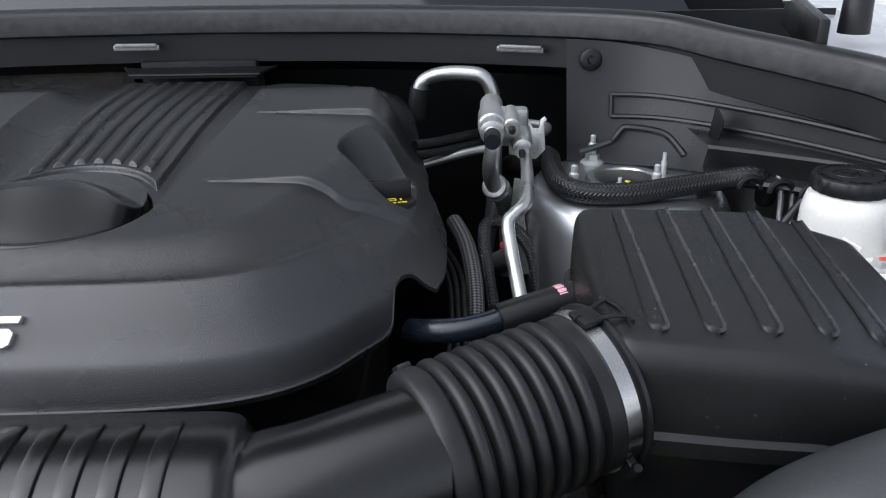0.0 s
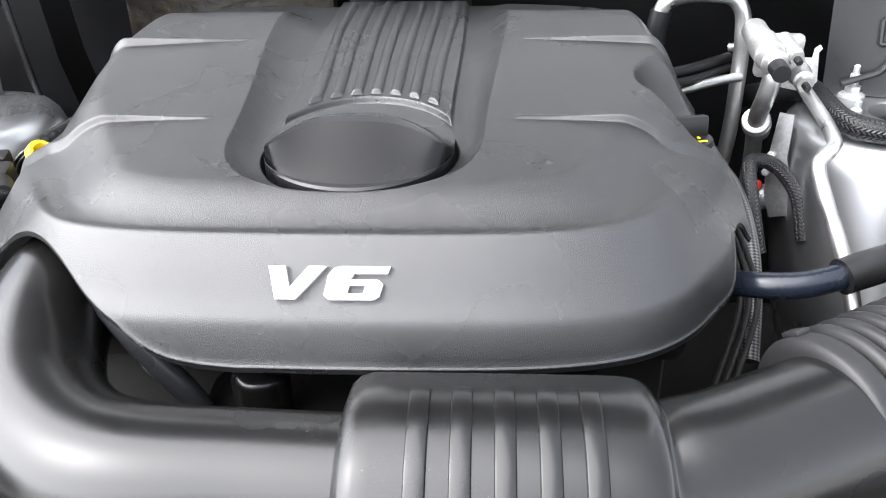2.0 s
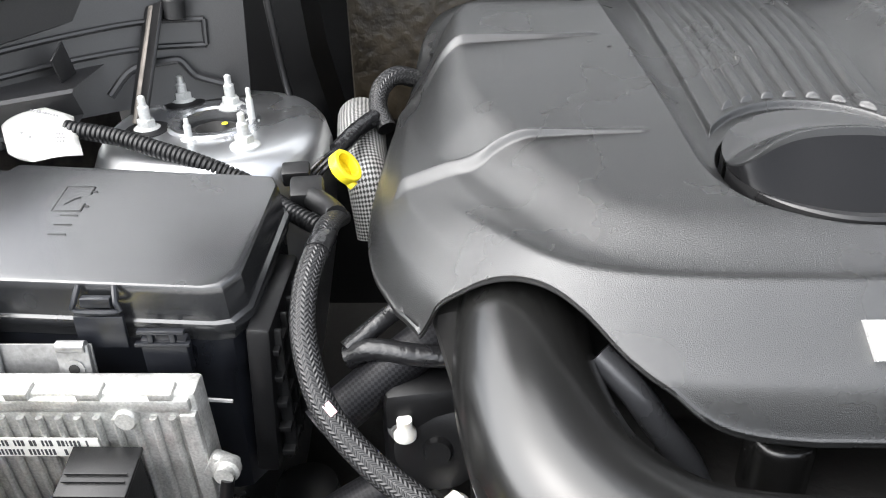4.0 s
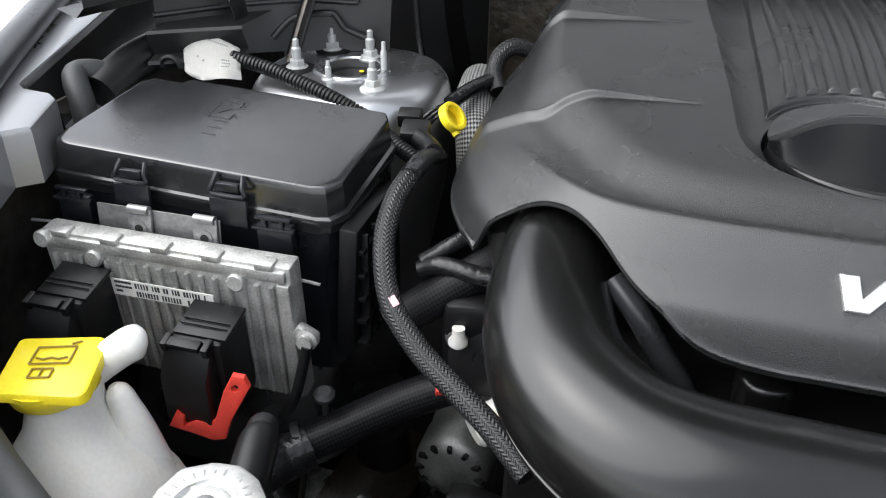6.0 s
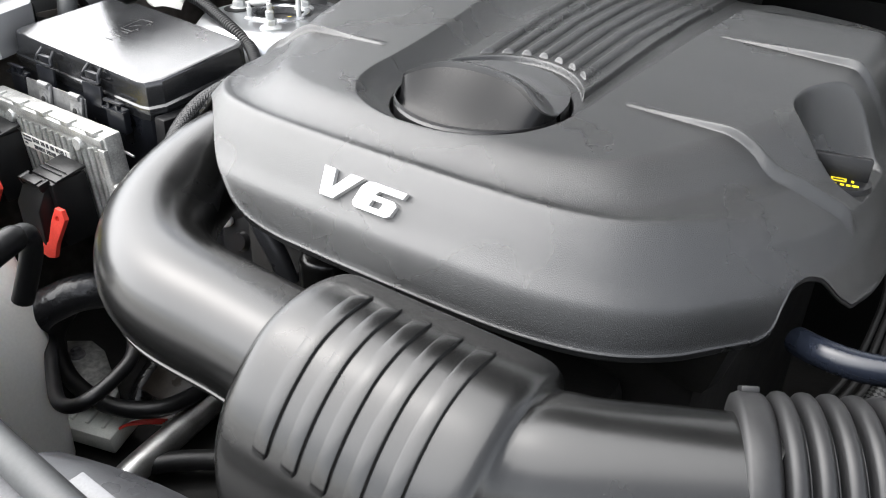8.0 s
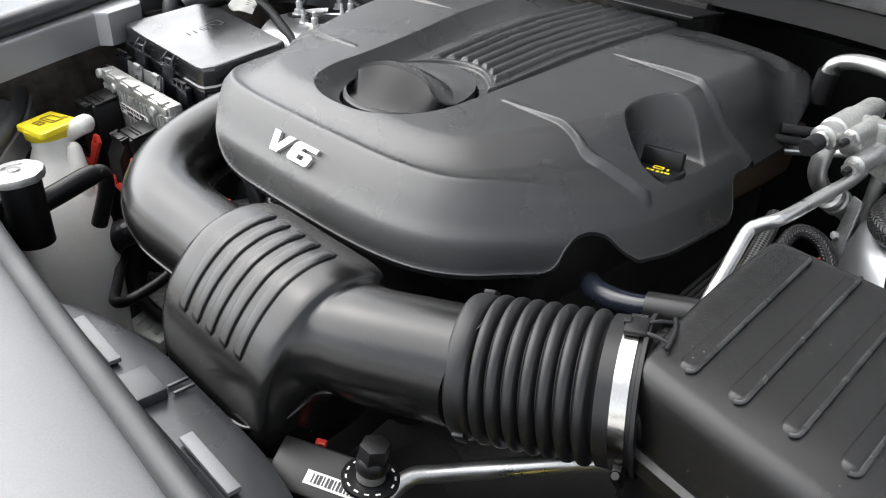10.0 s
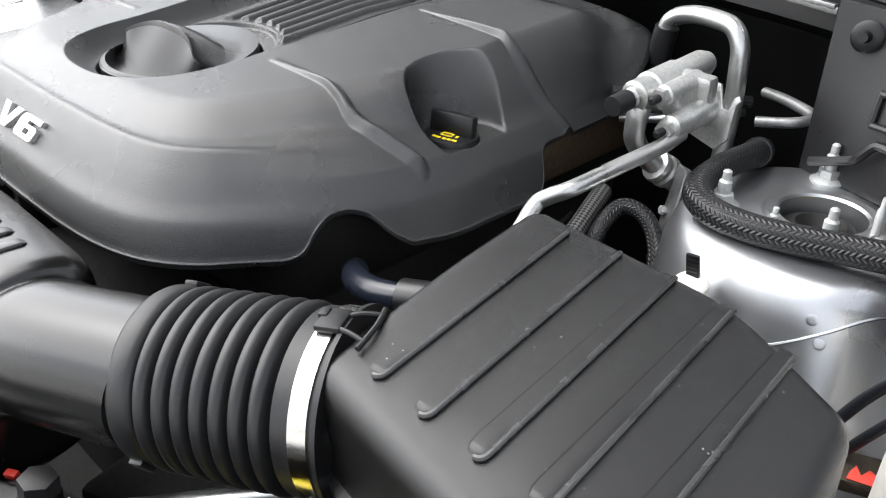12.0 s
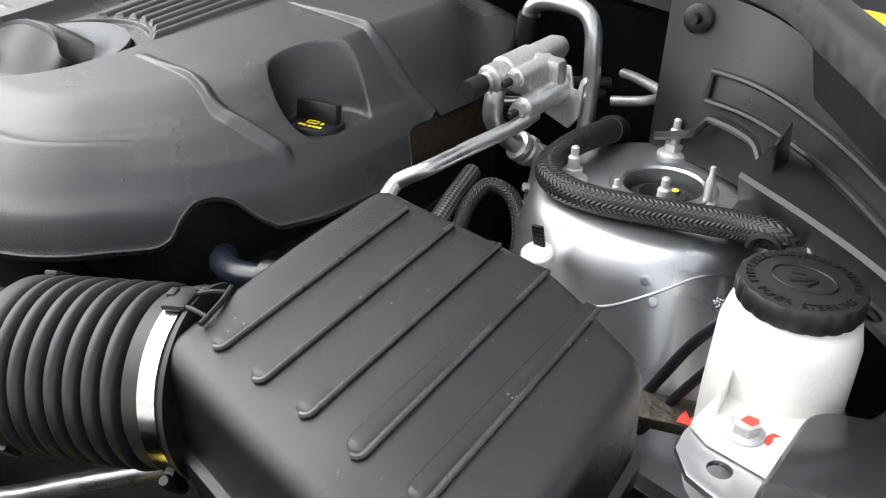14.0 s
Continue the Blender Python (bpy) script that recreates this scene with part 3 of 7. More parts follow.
def loft(bm, sections, caps=True):
    """A skin over closed loops that have the same number of points."""
    P = np.array(sections)
    vs = add_grid(bm, P, True)
    if caps:
        bm.faces.new(list(reversed(vs[0])))
        bm.faces.new(vs[-1])
    return bm


def superloop(cx, cy, cz, w, h, e, n=40, ax=(1, 0, 0), ay=(0, 1, 0)):
    ax, ay = np.array(ax, float), np.array(ay, float)
    out = []
    for k in range(n):
        a = 2 * math.pi * k / n
        c, s = math.cos(a), math.sin(a)
        out.append(np.array((cx, cy, cz)) + ax * (w * math.copysign(abs(c) ** (2 / e), c)) + ay * (h * math.copysign(abs(s) ** (2 / e), s)))
    return out


# resonator: sections across the car, profile drawn in y and z
def resonator_section(x, k):
    """Side outline of the box; k shrinks it towards its ends."""
    out = [(0.492, 0.893), (0.470, 0.906), (0.440, 0.909), (0.412, 0.902), (0.392, 0.889), (0.374, 0.871), (0.360, 0.850), (0.352, 0.825), (0.349, 0.795), (0.3500, 0.772), (0.358, 0.750), (0.38, 0.738), (0.43, 0.736), (0.47, 0.752), (0.488, 0.795), (0.496, 0.85)]
    p = spline(out, 4, True)
    c = np.array((0.425, 0.83))
    p = c + (p - c) * k
    return [(x, a, b) for a, b in p]


bm = B()
def flare_section(x, w):
    """The box outline running over into the round neck."""
    out = []
    run = 0.0 if x < 0.215 else 0.4 * ((x - 0.215) ** 2 / 0.04 if x < 0.235 else x - 0.225)
    cy, cz = 0.425 + 0.020 * w + run, 0.83 + 0.0235 * w + 0.25 * run
    wide = 0.0515 + 0.0035 * float(ss(0.215, 0.26, np.float64(x)))
    for _, y, z in resonator_section(x, 1.0):
        a = math.atan2(z - 0.83, y - 0.425)
        out.append((x, y * (1 - w) + (cy + wide * math.cos(a)) * w, z * (1 - w) + (cz + 0.0515 * math.sin(a)) * w))
    return out


loft(bm, [resonator_section(x, k) for x, k in ((0.018, 0.70), (0.019, 0.85), (0.0215, 0.93), (0.026, 0.975), (0.032, 0.995), (0.040, 1.0), (0.10, 1.0), (0.172, 1.0))] + [flare_section(x, w) for x, w in ((0.182, 0.008), (0.189, 0.026), (0.194, 0.06), (0.198, 0.13), (0.2005, 0.25), (0.2022, 0.44), (0.204, 0.64), (0.207, 0.82), (0.213, 0.94), (0.224, 1.0), (0.24, 1.0), (0.262, 1.0), (0.275, 1.0), (0.29, 1.0), (0.305, 1.0), (0.33, 1.0))])
box = part("resonator_box", bm, M_DUCT, intake)
RIBLINE = np.array(resonator_section(0.0, 1.0))[5:26]
for k in range(5):
    x = 0.0645 + 0.0240 * k
    bm = B()
    rows = []
    for i, (_, y, z) in enumerate(spline(RIBLINE, 2)):
        n = np.array((y - 0.425, z - 0.83))
        n /= np.linalg.norm(n)
        f = min(1.0, 0.2 + i / 1.5, 0.2 + (2 * len(RIBLINE) - 2 - i) / 1.5)
        rows.append([(x + w * (0.55 + 0.45 * f), y + n[0] * h * f, z + n[1] * h * f) for w, h in ((-0.0062, -0.002), (-0.0060, 0.0012), (-0.0054, 0.0022), (-0.0044, 0.0025), (0.0044, 0.0025), (0.0054, 0.0022), (0.0060, 0.0012), (0.0062, -0.002))])
    add_grid(bm, np.array(rows))
    part("rib", bm, M_DUCT, box)

bm = B()
EL = spline([(-0.216, 0.60, 0.89, 0.043), (-0.213, 0.545, 0.878, 0.0455), (-0.195, 0.492, 0.864, 0.0475), (-0.158, 0.455, 0.855, 0.0485), (-0.11, 0.438, 0.850, 0.050), (-0.03, 0.436, 0.849, 0.048), (0.01, 0.435, 0.848, 0.048)], 8)
tang = np.gradient(EL[:, :3], axis=0)
side = np.stack([tang[:, 1], -tang[:, 0]], 1)
side /= np.linalg.norm(side, axis=1)[:, None]
add_tube(bm, np.column_stack([EL[:, :2] + side * EL[:, 3:] * 0.80, EL[:, 2] - EL[:, 3] * 0.62]), 0.0022, 8, smooth=False)
add_tube(bm, [(0.010, 0.40, 0.772), (0.018, 0.362, 0.764), (0.034, 0.3480, 0.761), (0.06, 0.3460, 0.763), (0.12, 0.3450, 0.773), (0.160, 0.3455, 0.783), (0.184, 0.3500, 0.788), (0.200, 0.372, 0.794), (0.208, 0.393, 0.808), (0.217, 0.402, 0.818), (0.25, 0.417, 0.828), (0.29, 0.433, 0.836), (0.325, 0.446, 0.843)], 0.0019, 8, 8)
part("seam_flange", bm, M_DUCT, intake)

bm = B()
for o in (0.0, 0.0045):
    add_box(bm, (0.009, 0.0010, 0.0008), pose(0.296 + 0.6 * o, 0.494 - o, 0.9075, -18, 0, 24), 0)
part("index_mark", bm, M_LABEL, intake, "two fine white index lines")

# ---- corrugated intake hose with its clamp ----
A0, A1 = Vector((0.309, 0.486, 0.860)), Vector((0.440, 0.546, 0.876))
AX = (A1 - A0).normalized()
LEN = (A1 - A0).length
hose = thing("intake_hose", (0.36, 0.5, 0.8), "black corrugated rubber air intake hose", "intake hose")
mA = along(A0, AX)
prof = [(0.050, 0.0), (0.058, 0.001), (0.0595, 0.004), (0.0595, 0.014), (0.058, 0.017), (0.0555, 0.019)]
nb, z0, z1 = 7, 0.019, LEN - 0.034
for k in range(nb):
    a = z0 + (z1 - z0) * k / nb
    w = (z1 - z0) / nb
    for f, r in ((0.03, 0.0525), (0.10, 0.0545), (0.2, 0.0585), (0.32, 0.0602), (0.5, 0.0606), (0.68, 0.0602), (0.82, 0.0585), (0.92, 0.0545), (0.98, 0.0525)):
        prof.append((r, a + w * f))
prof += [(0.0535, LEN - 0.032), (0.0585, LEN - 0.030), (0.0585, LEN - 0.004), (0.0625, LEN - 0.003), (0.0625, LEN), (0.050, LEN)]
bm = B()
add_lathe(bm, prof, mA, 56)
part("bellows", bm, M_RUBBER, hose, sharp=60)
bm = B()
add_lathe(bm, [(0.058, LEN - 0.0185), (0.0600, LEN - 0.0185), (0.0600, LEN - 0.007), (0.058, LEN - 0.007)], mA, 56)
CLIP_A = 1.62
clamp = part("hose_clamp", bm, M_CHROME, hose, "bright steel band clamp")

for a0, h in ((0.9, 0.011), (3.7, 0.011)):
    bm = B()
    q = mA @ Matrix.Rotation(a0, 4, "Z") @ pose(0.0605, 0, 0.010)
    add_box(bm, (0.004, 0.016, 0.010), q, 0.001)
    part("collar_tab", bm, M_RUBBER, hose)
bm = B()
q = mA @ Matrix.Rotation(CLIP_A, 4, "Z")
add_box(bm, (0.005, 0.020, 0.017), q @ pose(0.0625, 0, LEN - 0.010), 0.002)
add_box(bm, (0.004, 0.008, 0.006), q @ pose(0.0640, -0.004, LEN - 0.017), 0.001)
for o in (-0.012, 0.014):
    add_tube(bm, [q @ Vector((0.062, o * 0.4, LEN - 0.006)), q @ Vector((0.0635, o * 0.7, LEN + 0.004)), q @ Vector((0.0615, o, LEN + 0.016))], 0.0016, 8, 4)
add_tube(bm, [q @ Vector((0.0610, -0.018, LEN + 0.014)), q @ Vector((0.0622, 0, LEN + 0.0165)), q @ Vector((0.0610, 0.020, LEN + 0.014))], 0.0018, 8, 4)
part("clip", bm, M_BLACK, clamp)
bm = B()
q = mA @ Matrix.Rotation(3.75, 4, "Z")
add_box(bm, (0.007, 0.018, 0.007), q @ pose(0.0625, 0, LEN - 0.012), 0.001)
add_lathe(bm, [(0.004, -0.012), (0.0045, -0.010), (0.0045, 0.010), (0.003, 0.012)], q @ pose(0.066, 0, LEN - 0.012, 90), 12)
part("worm_screw", bm, M_BLACK, clamp)

# ---- air filter box ----
airbox = thing("air_filter_box", (0.56, 0.6, 0.72), "black plastic air filter box with five ribs on its lid", "air filter box")
bm = B()
def lid_z(x, y):
    return 0.934 + 0.18 * (y - 0.53) - 0.016 * ss(0.57, 0.68, x) - 0.004 * ss(0.53, 0.49, y)


def inset(loop, d):
    """A closed outline moved inwards by d."""
    t = np.roll(loop, -1, 0) - np.roll(loop, 1, 0)
    t /= np.linalg.norm(t, axis=1)[:, None]
    return loop + np.stack([-t[:, 1], t[:, 0]], 1) * d


LO = rounded([(0.441, 0.507), (0.560, 0.490), (0.674, 0.482), (0.679, 0.560), (0.671, 0.662), (0.600, 0.684), (0.530, 0.690), (0.441, 0.696), (0.436, 0.61)], [0.014, 0.05, 0.016, 0.03, 0.014, 0.03, 0.03, 0.018, 0.04], 8)
lc = LO.mean(0)
secs = []
for k in (0.02, 0.12, 0.25, 0.4, 0.55, 0.7, 0.82, 0.92):
    secs.append([(x, y, float(lid_z(x, y))) for x, y in lc + (inset(LO, 0.013) - lc) * k])
for d, dz in ((0.013, 0), (0.010, -0.0002), (0.0075, -0.0010), (0.0050, -0.0026), (0.0028, -0.0050), (0.0012, -0.0085), (0.0003, -0.013), (0.0, -0.020), (-0.001, -0.045), (-0.001, -0.060), (-0.006, -0.062), (-0.0065, -0.074), (-0.001, -0.076), (0.004, -0.11), (0.008, -0.20)):
    secs.append([(x, y, float(lid_z(x, y)) + dz) for x, y in inset(LO, d)])
loft(bm, secs)
lid = part("lid", bm, M_LID, airbox)
for k in range(5):
    xa, xb = 0.4745 + 0.0380 * k, 0.4765 + 0.0375 * k
    ye = (0.681, 0.683, 0.682, 0.679, 0.675)[k]
    rows = []
    for f in (0, 0.006, 0.016, 0.03, 0.05, 0.10, 0.2, 0.3, 0.4, 0.5, 0.6, 0.7, 0.8, 0.9, 0.95, 0.98, 1.0):
        y0 = (0.524, 0.521, 0.519, 0.517, 0.518)[k]
        y = y0 + (ye - y0) * f
        x = xa + (xb - xa) * f
        w = (1.0 - 0.30 * f) * (0.45 + 0.55 * min(1.0, (f / 0.04) ** 0.5)) * (0.6 + 0.4 * min(1.0, ((1 - f) / 0.04) ** 0.5))
        end = min(1.0, f / 0.012, (1 - f) / 0.02)
        rows.append([(x + a * w, y, float(lid_z(x + a * w, y)) + (h if h < 0 else h * end) - 0.0003) for a, h in ((-0.0082, -0.002), (-0.0076, 0.0010), (-0.0062, 0.0023), (0.0, 0.0024), (0.0056, 0.0024), (0.0068, 0.0014), (0.0076, -0.002))])
    bm = B()
    add_grid(bm, np.array(rows))
    part("rib", bm, M_LID, lid)
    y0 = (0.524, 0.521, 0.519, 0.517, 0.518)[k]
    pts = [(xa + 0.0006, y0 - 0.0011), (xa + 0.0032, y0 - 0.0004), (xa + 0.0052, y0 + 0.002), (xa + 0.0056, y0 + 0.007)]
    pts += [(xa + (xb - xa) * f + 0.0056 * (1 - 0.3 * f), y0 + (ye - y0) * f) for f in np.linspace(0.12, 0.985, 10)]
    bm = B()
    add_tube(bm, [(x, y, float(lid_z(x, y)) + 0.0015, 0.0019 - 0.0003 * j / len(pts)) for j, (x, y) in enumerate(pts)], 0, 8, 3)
    part("bead", bm, M_BEAD, lid, "scuffed bead, its highlight painted in lighter grey")
bm = B()
add_tube(bm, [(A1.x - 0.004, A1.y, A1.z, 0.050), (0.475, 0.562, 0.876, 0.052), (0.52, 0.582, 0.868, 0.054), (0.56, 0.595, 0.86, 0.05)], 0, 36, 6)
part("inlet_collar", bm, M_DUCT, airbox)

# ---- fuse box ----
fuse = thing("fuse_box", (-0.56, 0.72, 0.7), "black plastic fuse box with a clipped lid", "fuse box")
LB = [(-0.700, 0.655), (-0.690, 0.651), (-0.434, 0.645), (-0.422, 0.648), (-0.412, 0.664), (-0.406, 0.776), (-0.412, 0.788), (-0.636, 0.799), (-0.642, 0.789), (-0.676, 0.791), (-0.686, 0.780), (-0.703, 0.668)]
lc = np.array((-0.555, 0.72))


def fuse_ring(k, dz):
    out = []
    for p in LB:
        q = lc + (np.array(p) - lc) * k
        out.append((q[0], q[1], 0.901 + 0.15 * (q[1] - 0.652) - 0.03 * (q[0] + 0.555) + dz))
    return out


bm = B()
loft(bm, [fuse_ring(k, z) for k, z in ((0.05, 0), (0.5, 0), (0.88, 0), (0.94, 0), (0.96, -0.0001), (0.975, -0.001), (0.985, -0.003), (0.99, -0.007), (1.0, -0.028), (1.022, -0.030), (1.025, -0.032), (1.025, -0.036), (1.015, -0.038), (1.01, -0.044))])
lid = part("lid", bm, M_FUSE, fuse, sharp=25)
bm = B()
for p, q in (((-0.030, -0.024), (0.030, -0.024)), ((-0.030, 0.018), (-0.012, 0.018)), ((0.012, 0.018), (0.030, 0.018)), ((-0.030, -0.024), (-0.030, 0.018)), ((0.030, -0.024), (0.030, 0.018)), ((-0.004, -0.006), (0.004, 0.006)), ((-0.014, -0.012), (-0.002, -0.002)), ((-0.018, 0.018), (-0.018, 0.026)), ((0.018, 0.018), (0.018, 0.026))):
    a, b = [Vector((-0.566 + v * 0.55, 0.748 + u * 0.55, 0.9010 + 0.15 * (0.748 + u * 0.55 - 0.652))) for u, v in (p, q)]
    add_tube(bm, [a, b], 0.0009, 6, smooth=False)
for u in (-0.012, 0.0, 0.012):
    a = Vector((-0.570, 0.714 + u, 0.901 + 0.15 * (0.062 + u)))
    add_tube(bm, [a, a + Vector((0.014, 0, 0))], 0.0009, 6, smooth=False)
part("embossed_symbol", bm, M_BLACK, lid)
bm = B()
loft(bm, [fuse_ring(k, z) for k, z in ((0.995, -0.040), (0.99, -0.075), (0.96, -0.080), (0.94, -0.20))])
part("base", bm, M_BLACK2, fuse)
for x in (-0.609, -0.512):
    bm = B()
    add_tube(bm, [(x - 0.013, 0.646, 0.899), (x - 0.015, 0.638, 0.890), (x - 0.015, 0.637, 0.883), (x + 0.015, 0.636, 0.883), (x + 0.015, 0.637, 0.890), (x + 0.013, 0.645, 0.899)], 0.0022, 8, 3)
    add_box(bm, (0.036, 0.004, 0.026), pose(x, 0.6365, 0.866, -4), 0.001)
    add_box(bm, (0.022, 0.006, 0.008), pose(x, 0.640, 0.889), 0.001)
    part("latch", bm, M_BLACK2, fuse)
for x in (-0.672, -0.468):
    bm = B()
    add_box(bm, (0.034, 0.010, 0.030), pose(x, 0.637, 0.846), 0.002)
    add_box(bm, (0.040, 0.005, 0.003), pose(x, 0.632, 0.858), 0.0006)
    add_box(bm, (0.034, 0.005, 0.003), pose(x, 0.633, 0.868), 0.0006)
    add_box(bm, (0.004, 0.005, 0.010), pose(x - 0.008, 0.633, 0.863), 0.0006)
    add_box(bm, (0.004, 0.005, 0.010), pose(x + 0.008, 0.633, 0.863), 0.0006)
    part("side_clip", bm, M_BLACK2, fuse)
bracket = thing("unit_bracket", (-0.56, 0.63, 0.80), "bright steel bracket with two spring clips", "bracket")
bm = B()
add_box(bm, (0.125, 0.002, 0.026), pose(-0.580, 0.627, 0.848, -6), 0.0006)
add_tube(bm, [(-0.71, 0.617, 0.838), (-0.66, 0.617, 0.840), (-0.65, 0.620, 0.832), (-0.56, 0.622, 0.828), (-0.49, 0.622, 0.828), (-0.46, 0.618, 0.832), (-0.452, 0.617, 0.822), (-0.42, 0.617, 0.818)], 0.0016, 6, 4)
part("strip", bm, M_STEEL, bracket)
for x in (-0.596, -0.530):
    bm = B()
    add_box(bm, (0.024, 0.004, 0.030), pose(x, 0.623, 0.848, -8), 0.0012)
    add_tube(bm, [(x - 0.010, 0.624, 0.862), (x + 0.010, 0.624, 0.862)], 0.0045, 10, smooth=False)
    add_lathe(bm, [(0.003, 0), (0.0075, 0.0), (0.0075, 0.001), (0.003, 0.001)], along((x, 0.6205, 0.845), (0, -1, 0.1)), 16)
    c = part("spring_clip", bm, M_STEEL, bracket)
    # dark disc on the clip face stands for the shaded hole
    bm = B()
    add_lathe(bm, [(0.0005, 0), (0.004, 0), (0.004, 0.0006), (0.0005, 0.0006)], along((x, 0.6193, 0.845), (0, -1, 0.1)), 14)
    part("hole", bm, M_DARK, c)
bm = B()
add_box(bm, (0.018, 0.11, 0.14), pose(-0.408, 0.70, 0.79, 0, 4), 0.003)
for k in range(5):
    add_box(bm, (0.010, 0.10, 0.005), pose(-0.396, 0.70, 0.735 + 0.025 * k), 0.0006)
for k in range(5):
    add_box(bm, (0.010, 0.004, 0.12), pose(-0.395, 0.66 + 0.022 * k, 0.79), 0.0006)
part("support_frame", bm, M_BLACK, fuse)

# ---- engine control unit ----
ecu = thing("control_unit", (-0.56, 0.6, 0.69), "finned cast aluminium engine control unit", "control unit")
EC = pose(-0.560, 0.599, 0.769, 4)
bm = B()
add_box(bm, (0.246, 0.022, 0.150), EC @ pose(0, 0.012, 0), 0.003)
add_box(bm, (0.238, 0.006, 0.012), EC @ pose(0, 0.0, 0.066), 0.002)
add_box(bm, (0.012, 0.008, 0.13), EC @ pose(0.116, 0.0, -0.006), 0.002)
case = part("case", bm, M_ALU3, ecu)
for k in range(17):
    bm = B()
    x = -0.112 + 0.0135 * k
    add_tube(bm, [EC @ Vector((x, -0.001, 0.054)), EC @ Vector((x, -0.0015, 0.03)), EC @ Vector((x, -0.0015, -0.05)), EC @ Vector((x, 0.0, -0.070))], 0.0027, 8, 2)
    part("fin", bm, M_ALU3, case)
for k in range(5):
    bm = B()
    add_box(bm, (0.017, 0.014, 0.007), EC @ pose(-0.100 + 0.050 * k, 0.004, 0.0745), 0.0015)
    part("lug", bm, M_ALU3, case)
for x, z in ((-0.068, 0.055), (0.073, 0.055), (-0.118, 0.068)):
    bm = B()
    add_lathe(bm, [(0.008, -0.004), (0.0085, 0.004), (0.007, 0.006), (0.003, 0.006)], along(EC @ Vector((x, -0.001, z)), (0, -1, 0.07)), 16)
    part("boss", bm, M_ALU3, case)
bm = B()
add_box(bm, (0.022, 0.012, 0.022), EC @ pose(0.130, 0.0, 0.004, 0, 30), 0.004)
add_lathe(bm, [(0.010, -0.003), (0.010, 0.004), (0.007, 0.005), (0.007, 0.010)], along(EC @ Vector((0.135, -0.004, 0.006)), (0, -1, 0.07)), 16)
part("mounting_ear", bm, M_ALU3, case)
bm = B()
add_box(bm, (0.104, 0.001, 0.018), EC @ pose(-0.004, -0.0046, 0.028), 0)
lab = part("label", bm, M_LABEL, ecu, "white bar code label")
bm = B()
for row, z in ((0, 0.0325), (1, 0.0235)):
    for k in range(26):
        if random.random() < 0.85:
            add_box(bm, (0.0008 + 0.0012 * random.random(), 0.0006, 0.0055), EC @ pose(-0.030 + 0.0029 * k, -0.0053, z), 0)
for k in range(12):
    add_box(bm, (0.003, 0.0006, 0.0022), EC @ pose(-0.05 + 0.0035 * (k % 5), -0.0053, 0.0345 - 0.005 * (k // 5)), 0)
part("bar_code", bm, M_INK, lab)
for x0, z0, far in ((-0.507, 0.748, 0), (-0.638, 0.765, 1)):
    bm = B()
    m = pose(x0, 0.572, z0, 4)
    add_box(bm, (0.048, 0.046, 0.085), m, 0.004)
    add_prism(bm, [(-0.046, -0.030), (-0.040, -0.042), (-0.016, -0.044), (-0.016, 0.036), (-0.028, 0.037), (-0.043, 0.014)], 0.043, m @ Matrix(((0, 0, 1, -0.026), (1, 0, 0, 0), (0, 1, 0, 0), (0, 0, 0, 1))), 0.002)
    con = part("connector", bm, M_BLACK, ecu, "black multi-pin connector" + ("" if far else " with a red locking lever"))
    bm = B()
    add_box(bm, (0.050, 0.040, 0.004), m @ pose(0.002, 0.002, 0.046, 8), 0.001)
    add_box(bm, (0.030, 0.010, 0.006), m @ pose(-0.006, -0.028, 0.042, 10), 0.001)
    add_box(bm, (0.006, 0.014, 0.010), m @ pose(-0.024, -0.026, 0.040, 10), 0.001)
    add_box(bm, (0.006, 0.014, 0.010), m @ pose(0.014, -0.026, 0.040, 10), 0.001)
    for k in range(2):
        add_box(bm, (0.044, 0.0012, 0.0014), m @ pose(0.002, -0.008 + 0.006 * k, 0.0485 + 0.0008 * k, 8), 0)
    part("slide_cover", bm, M_BLACK, con)
    shift = Vector((-0.140, 0.0, -0.004)) if far else Vector((0, 0, 0))
    tip, top, arm = (Vector(p) + shift for p in ((-0.489, 0.534, 0.704), (-0.462, 0.545, 0.768), (-0.521, 0.530, 0.716)))
    nrm_l = (top - tip).cross(arm - tip).normalized()
    ux = (top - tip).normalized()
    ml = Matrix((ux, nrm_l.cross(ux), nrm_l)).transposed().to_4x4()
    ml.translation = tip
    arm_l = ml.inverted() @ arm
    bm = B()
    hole = [(0.054 + 0.0034 * math.cos(2 * math.pi * k / 12), 0.001 + 0.0028 * math.sin(2 * math.pi * k / 12)) for k in range(12)]
    add_prism(bm, [(-0.007, 0.0), (0.000, -0.009), (0.020, -0.007), (0.060, -0.010), (0.068, -0.002), (0.065, 0.008), (0.046, 0.009), (0.014, 0.006), (0.010, 0.010), (arm_l.x * 0.5 + 0.006, arm_l.y * 0.5 + 0.004), (arm_l.x - 0.004, arm_l.y - 0.006), (arm_l.x + 0.006, arm_l.y - 0.003), (arm_l.x + 0.008, arm_l.y + 0.005), (arm_l.x - 0.010, arm_l.y + 0.006), (arm_l.x * 0.5 - 0.008, arm_l.y * 0.5 + 0.002)], 0.006, ml, 0.0012, [hole])
    part("lock_lever", bm, M_RED, con, "red plastic locking lever")
bm = B()
add_tube(bm, [EC @ Vector((0.137, -0.012, 0.004)), (-0.428, 0.582, 0.745), (-0.436, 0.578, 0.715), (-0.45, 0.58, 0.69)], 0.005, 10, 5)
solid("earth_cable", bm, M_BLACK, "black earth cable from the control unit", "cable")
bm = B()
